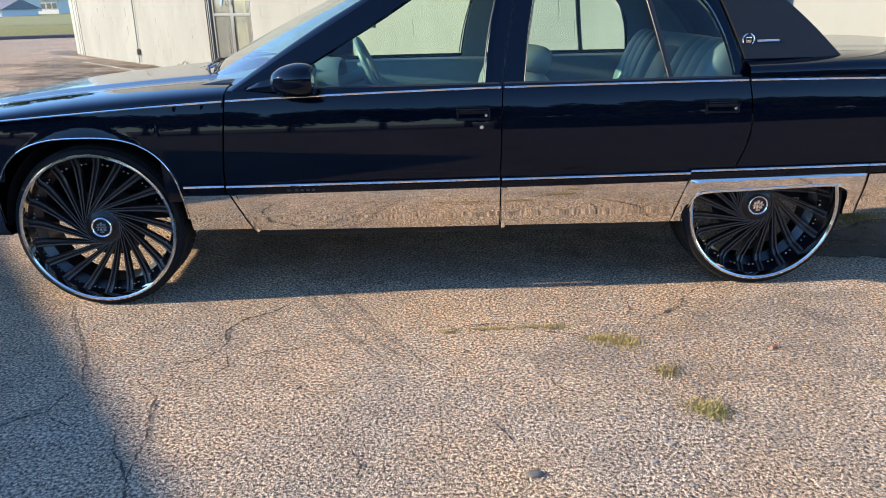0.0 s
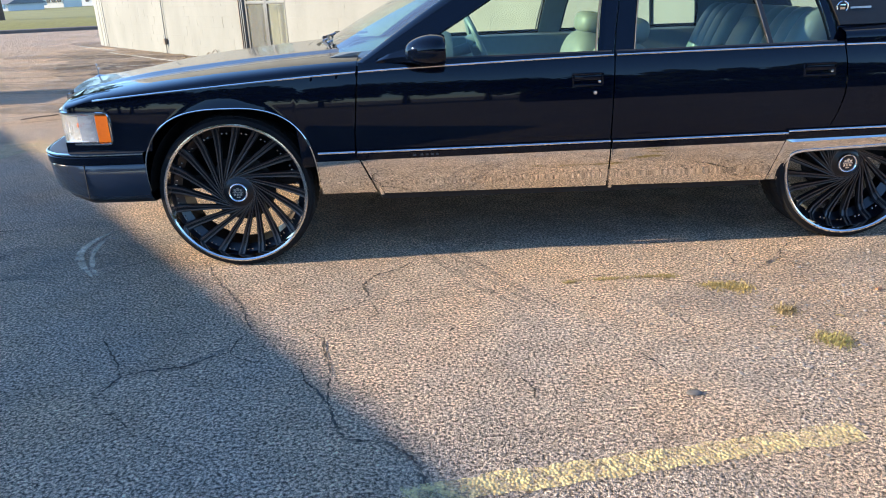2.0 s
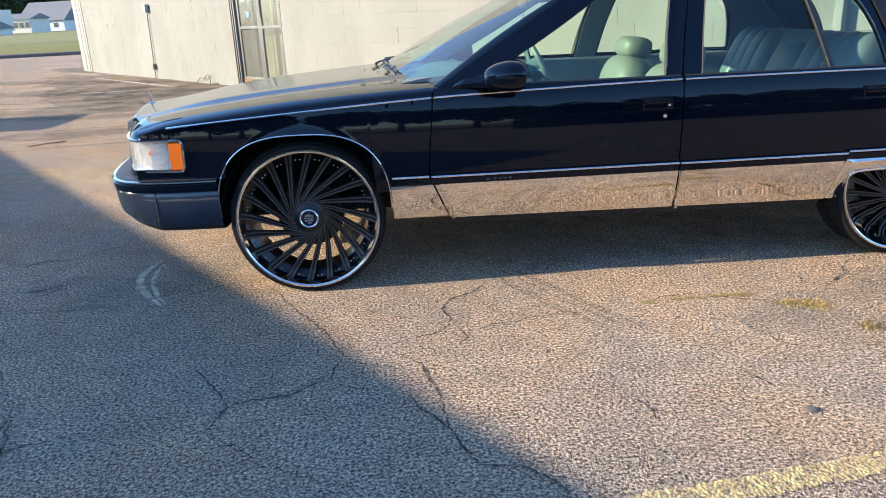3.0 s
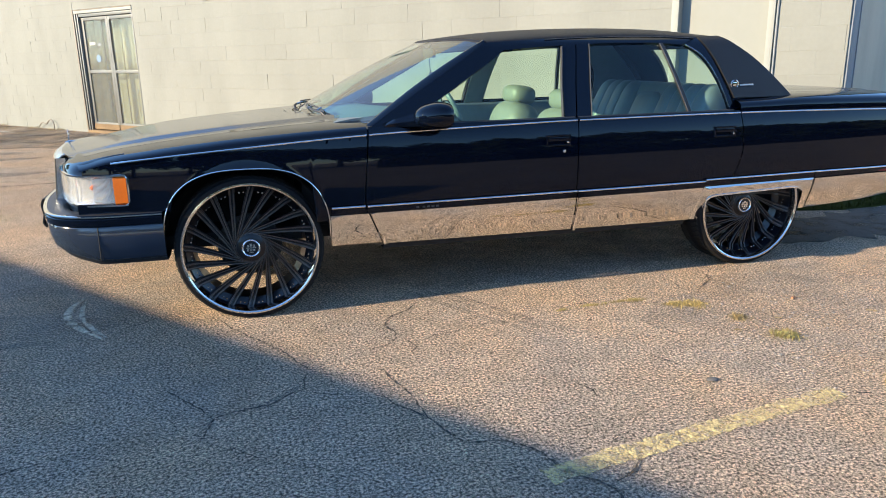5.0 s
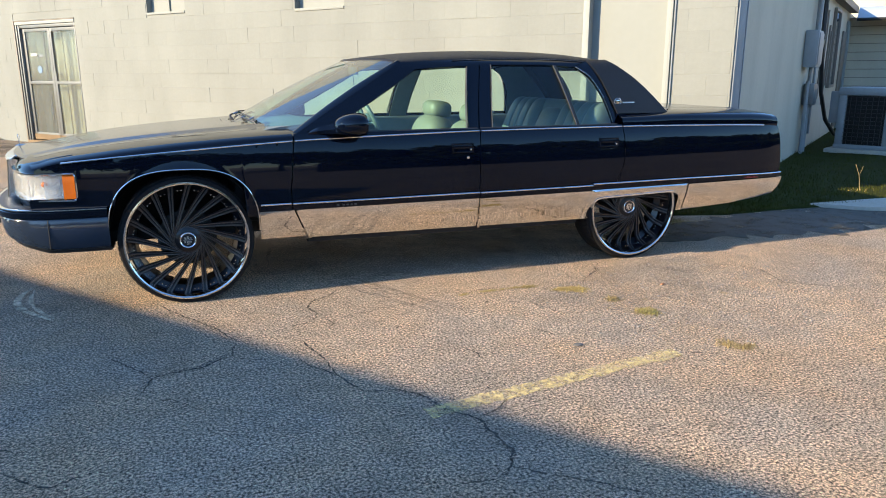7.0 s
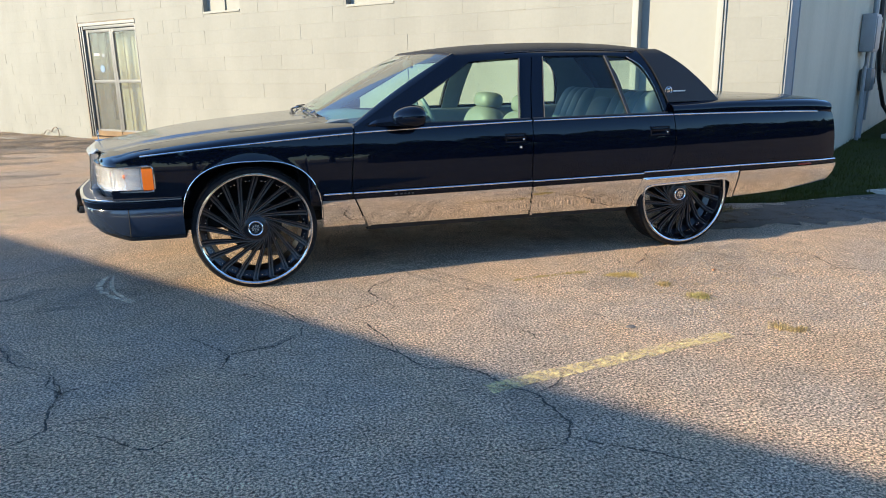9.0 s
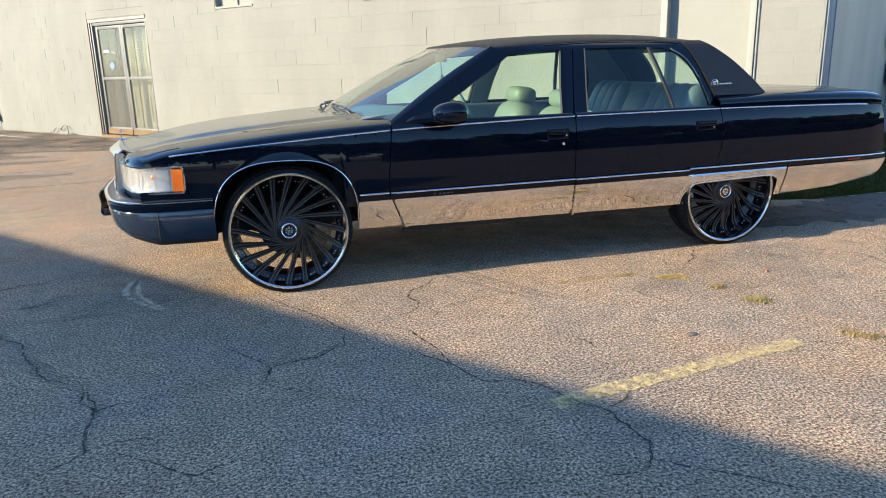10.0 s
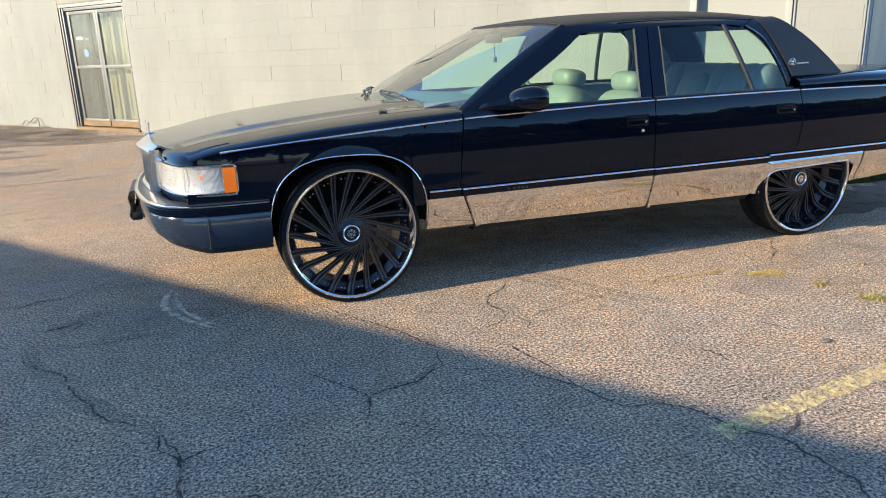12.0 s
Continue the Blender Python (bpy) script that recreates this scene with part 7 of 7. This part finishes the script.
def make_tree(at, h, spread, seed, label, leaves=1500, leaf=0.30):
    rnd = random.Random(seed)
    tree = thing("tree", at, label, "tree", group="trees")
    base = Vector(at)
    bm = tube([base + Vector((0, 0, -0.1)), base + Vector((0.05, 0, h * 0.25)), base + Vector((0.1, 0.1, h * 0.55))], 0.045 * h, 10, None, 0.55)
    limbs = []
    for i in range(9):
        a, z = rnd.uniform(0, 6.28), h * rnd.uniform(0.28, 0.55)
        tip = base + Vector((math.cos(a) * spread * rnd.uniform(0.4, 0.8), math.sin(a) * spread * rnd.uniform(0.4, 0.8), h * rnd.uniform(0.5, 0.92)))
        st = base + Vector((0.05, 0.03, z))
        tube([st, st.lerp(tip, 0.5) + Vector((0, 0, 0.05 * h)), tip], 0.016 * h, 6, bm, 0.3)
        limbs.append(tip)
    part("trunk", bm, BARK, tree)
    verts, faces = [], []
    for i in range(leaves):
        c = limbs[i % len(limbs)]
        d = Vector((rnd.gauss(0, 1), rnd.gauss(0, 1), rnd.gauss(0, 0.8)))
        p = c + d.normalized() * spread * 0.42 * rnd.random() ** 0.45
        if p.z < base.z + 0.22 * h:
            continue
        u = Vector((rnd.uniform(-1, 1), rnd.uniform(-1, 1), rnd.uniform(-1, 1))).normalized()
        v = u.cross(Vector((rnd.uniform(-1, 1), rnd.uniform(-1, 1), rnd.uniform(-1, 1)))).normalized()
        s = leaf * rnd.uniform(0.6, 1.3)
        k0 = len(verts)
        verts += [p - u * s, p + v * s * 0.55, p + u * s, p - v * s * 0.55]
        faces.append((k0, k0 + 1, k0 + 2, k0 + 3))
    me = bpy.data.meshes.new("crown")
    me.from_pydata(verts, [], faces)
    me.materials.append(LEAF)
    ob = new("crown", me)
    ob.parent, ob.matrix_parent_inverse = tree, HOME[tree.name].inverted()
    return tree


make_tree((-24.4, 40.2, KZ), 9.5, 4.0, 21, "broad tree on the grass verge", 2600, 0.22)
HOUSEBLUE = mat("pale_siding", (0.50, 0.52, 0.54), 0.7, var=0.05)


def house(at, w, d, h, rh, turn, wall_m, label, wins=4):
    hs = thing("house", at, label, "house", group="houses across the road")
    m = Matrix.Translation(at) @ Matrix.Rotation(turn, 4, "Z")
    part("wall", box(bmesh.new(), -w / 2, w / 2, -d / 2, d / 2, -0.3, h, m), wall_m, hs)
    bm = bmesh.new()
    e = 0.35
    pts = [m @ Vector(q) for q in ((-w / 2 - e, -d / 2 - e, h), (w / 2 + e, -d / 2 - e, h), (w / 2 + e, d / 2 + e, h), (-w / 2 - e, d / 2 + e, h), (-w / 2 - e, 0, h + rh), (w / 2 + e, 0, h + rh))]
    vs = [bm.verts.new(p) for p in pts]
    for f in ((0, 1, 5, 4), (2, 3, 4, 5), (0, 4, 3), (1, 2, 5), (0, 3, 2, 1)):
        bm.faces.new([vs[i] for i in f])
    part("roof", bm, ROOFGREY, hs)
    for i in range(wins):
        x = -w / 2 + w * (i + 0.6) / (wins + 0.2)
        win = part("window", box(bmesh.new(), x - 0.5, x + 0.5, -d / 2 - 0.06, -d / 2 + 0.02, h * 0.35, h * 0.78, m), HOUSEWHITE, hs)
        part("pane", box(bmesh.new(), x - 0.38, x + 0.38, -d / 2 - 0.09, -d / 2 - 0.05, h * 0.38, h * 0.75, m), WINDOWDARK, win)
    return hs


CAM0 = Vector((-0.9, -3.47, 0))
def far(bx, by, dist, z=0.45):
    v = Vector((bx, by, 0)).normalized()
    p = CAM0 + v * dist
    return (p.x, p.y, z)


house(far(-0.418, 0.909, 150), 5.6, 5.0, 2.3, 0.9, radians(-12), HOUSEWHITE, "small white house with a row of windows", 5)
house(far(-0.388, 0.921, 172), 10, 9, 2.0, 3.6, radians(-14), HOUSEBLUE, "low pale house under a broad grey roof", 3)
house(far(-0.52, 0.853, 190), 12, 8, 3.0, 2.5, radians(-14), HOUSEBLUE, "pale house behind trees", 3)
house(far(-0.468, 0.884, 120), 7, 7, 0.9, 1.3, radians(-12), HOUSEBLUE, "low shed under a blue-grey roof", 2)
tr = thing("trailer", far(-0.440, 0.898, 140), "tall white box trailer parked on the grass", "trailer")
mt = Matrix.Translation(far(-0.440, 0.898, 140)) @ Matrix.Rotation(radians(50), 4, "Z")
part("box", box(bmesh.new(), -1.5, 1.5, -1.0, 1.0, 0.5, 3.7, mt, 0.08), HOUSEWHITE, tr)
part("tongue", box(bmesh.new(), -2.3, -1.4, -0.15, 0.15, 0.45, 0.62, mt, 0.03), GREYMETAL, tr)
for wx in (-0.4, 0.5):
    for wy in (-0.95, 0.95):
        bm = lathe([(0.0005, -0.1), (0.33, -0.1), (0.36, 0.0), (0.33, 0.1), (0.0005, 0.1)], (wx, wy, 0.34), 1, 18)
        bmesh.ops.transform(bm, matrix=mt, verts=bm.verts)
        part("wheel", bm, TYRE, tr)
rnd = random.Random(15)
tf = make_tree(far(-0.62, 0.785, 190, 0.4), 10.0, 6.5, 22, "dark leafy tree behind the houses", 2600, 0.75)
for i in range(20):
    b = -0.60 + 0.0135 * i
    p = far(b, math.sqrt(1 - b * b), 178 + rnd.uniform(0, 50), 0.4)
    copy_thing(tf, Matrix.Translation(Vector(p)) @ Matrix.Rotation(rnd.uniform(0, 6.28), 4, "Z"))
bc = thing("parked_car", far(-0.486, 0.875, 110), "blue car parked far off on the grass", "car")
mb = Matrix.Translation(far(-0.486, 0.875, 110)) @ Matrix.Rotation(radians(15), 4, "Z")
rows = [[mb @ Vector((x, y, z)) for x, z in ((-2.2, 0.35), (-2.2, 0.75), (-1.2, 0.9), (-0.6, 1.35), (0.8, 1.38), (1.5, 0.95), (2.2, 0.85), (2.25, 0.35))] for y in (-0.85, -0.75, 0.75, 0.85)]
part("body", grid(rows, thick=0.1), BLUEPAINT, bc)
for wx in (-1.4, 1.4):
    bm = lathe([(0.0005, -0.1), (0.31, -0.1), (0.33, 0.0), (0.31, 0.1), (0.0005, 0.1)], (wx, -0.78, 0.33), 1, 18)
    bmesh.ops.transform(bm, matrix=mb, verts=bm.verts)
    part("wheel", bm, TYRE, bc)

# ---- behind the camera, out of view: what shades the lot, what the paint and chrome mirror ----
EA = math.atan2(-0.807, 0.59)
MB = Matrix.Translation((-10.32, -0.13, 0)) @ Matrix.Rotation(EA, 4, "Z")
# unseen building, added so that its roof edge casts the lot's shadow
blk = thing("neighbour_building", (-13, -6, 0), "unseen low flat-roofed building added to shade the lot", "building")
part("wall", box(bmesh.new(), -8.2, 4.4, -14, 0.0, -0.2, 2.85, MB), mat("dark_brown_siding", (0.14, 0.12, 0.105), 0.85, var=0.2, scale=6, big=0.15), blk)
part("roof", box(bmesh.new(), -8.25, 4.45, -14.05, 0.05, 2.85, 2.98, MB), ROOFGREY, blk)
# unseen box with a lid, added only for its short shadow
shed = thing("utility_shed", (-11.6, 7.2, 0), "unseen dark box added to cast a shadow on the lot", "shed")
part("wall", box(bmesh.new(), -12.4, -11.0, 6.62, 8.07, -0.02, 1.75, bevel=0.02), ROOFGREY, shed)
part("roof", box(bmesh.new(), -12.5, -10.9, 6.52, 8.17, 1.75, 1.86, bevel=0.02), ROOFGREY, shed)
trees = [make_tree((-30, -27, 0), 5.2, 3.0, 31, "dark leafy tree across the lot", 3000, 0.30), make_tree((-18, -28, 0), 4.6, 3.2, 32, "dark leafy tree across the lot", 3000, 0.30)]
# dense hedge across the lot, unseen, added to darken the car side's reflection
rnd = random.Random(9)
verts, faces = [], []
for i in range(9000):
    x = 1.8 + 48 * rnd.random()
    a, r = rnd.uniform(0, math.pi), 0.75 + 0.25 * rnd.random()
    top = 1.55 + 0.35 * noise.noise(Vector((x * 0.7, 2, 0)))
    p = Vector((x, -15.6 + 0.75 * math.cos(a) * r, max(0.02, top * abs(math.sin(a)) ** 0.5 * r)))
    u = Vector((rnd.uniform(-1, 1), rnd.uniform(-1, 1), rnd.uniform(-1, 1))).normalized()
    v = u.cross(Vector((rnd.uniform(-1, 1), rnd.uniform(-1, 1), rnd.uniform(-1, 1)))).normalized()
    l = rnd.uniform(0.10, 0.20)
    k0 = len(verts)
    verts += [p - u * l, p + v * l * 0.55, p + u * l, p - v * l * 0.55]
    faces.append((k0, k0 + 1, k0 + 2, k0 + 3))
hedge = thing("hedge", (25, -15.6, 0), "unseen long dense dark green hedge, added for the paint to mirror", "hedge")
me = bpy.data.meshes.new("foliage")
me.from_pydata(verts, [], faces)
me.materials.append(LEAF)
ob = new("foliage", me)
ob.parent, ob.matrix_parent_inverse = hedge, HOME[hedge.name].inverted()
rows = [[(x, -15.6 + 0.5 * math.cos(a), 1.15 * math.sin(a)) for x in steps(1.9, 49.7, 40)] for a in steps(0, math.pi, 8)]
part("branches", grid(rows), BARK, hedge)
rnd = random.Random(8)
for i in range(30):
    src = trees[i % 2]
    at = Vector((-46 + 3.6 * i + rnd.uniform(-1.2, 1.2), -27 + rnd.uniform(-3, 3), 0))
    copy_thing(src, Matrix.Translation(at) @ Matrix.Rotation(rnd.uniform(0, 6.28), 4, "Z"))

# ---- wall blocks ----
def block_mesh(l, h, out=0.0):
    """A block with soft edges, in wall coordinates, its face at zero."""
    j, b, w, d = 0.0, 0.0012, 0.0045, 0.02
    x0, x1, z0, z1 = j, l - j, j, h - j
    v = [(x0, d, z0), (x1, d, z0), (x1, d, z1), (x0, d, z1),
         (x0, b, z0), (x1, b, z0), (x1, b, z1), (x0, b, z1),
         (x0 + w, 0, z0 + w), (x1 - w, 0, z0 + w), (x1 - w, 0, z1 - w), (x0 + w, 0, z1 - w)]
    f = [(8, 9, 10, 11), (4, 5, 9, 8), (5, 6, 10, 9), (6, 7, 11, 10), (7, 4, 8, 11), (0, 1, 5, 4), (1, 2, 6, 5), (2, 3, 7, 6), (3, 0, 4, 7)]
    return v, f


shared = {}
for s0, s1, z0, z1 in BLOCKS_NEAR:
    key = round(s1 - s0, 2)
    if key not in shared:
        me = bpy.data.meshes.new("block")
        v, f = block_mesh(s1 - s0, CH)
        me.from_pydata(v, [], f)
        me.materials.append(BLOCK)
        shared[key] = me
    ob = new("block", shared[key])
    ob.parent = wall
    ob.matrix_basis = MW @ Matrix.Translation((s0, rnd.uniform(-0.0016, 0.0016), z0)) @ Matrix.Rotation(rnd.uniform(-0.0045, 0.0045), 4, "Z") @ Matrix.Rotation(rnd.uniform(-0.008, 0.008), 4, "X")
verts, faces = [], []
for s0, s1, z0, z1 in BLOCKS_FAR:
    v, f = block_mesh(s1 - s0, CH)
    m = MW @ Matrix.Translation((s0, rnd.uniform(-0.0016, 0.0016), z0)) @ Matrix.Rotation(rnd.uniform(-0.0045, 0.0045), 4, "Z") @ Matrix.Rotation(rnd.uniform(-0.008, 0.008), 4, "X")
    k0 = len(verts)
    verts += [m @ Vector(q) for q in v]
    faces += [tuple(k0 + i for i in g) for g in f]
me = bpy.data.meshes.new("far_blocks")
me.from_pydata(verts, [], faces)
me.materials.append(BLOCK)
ob = new("far_blocks", me)
ob.parent = wall
tagged(ob, "painted concrete blocks of the walls", kind="stuff")
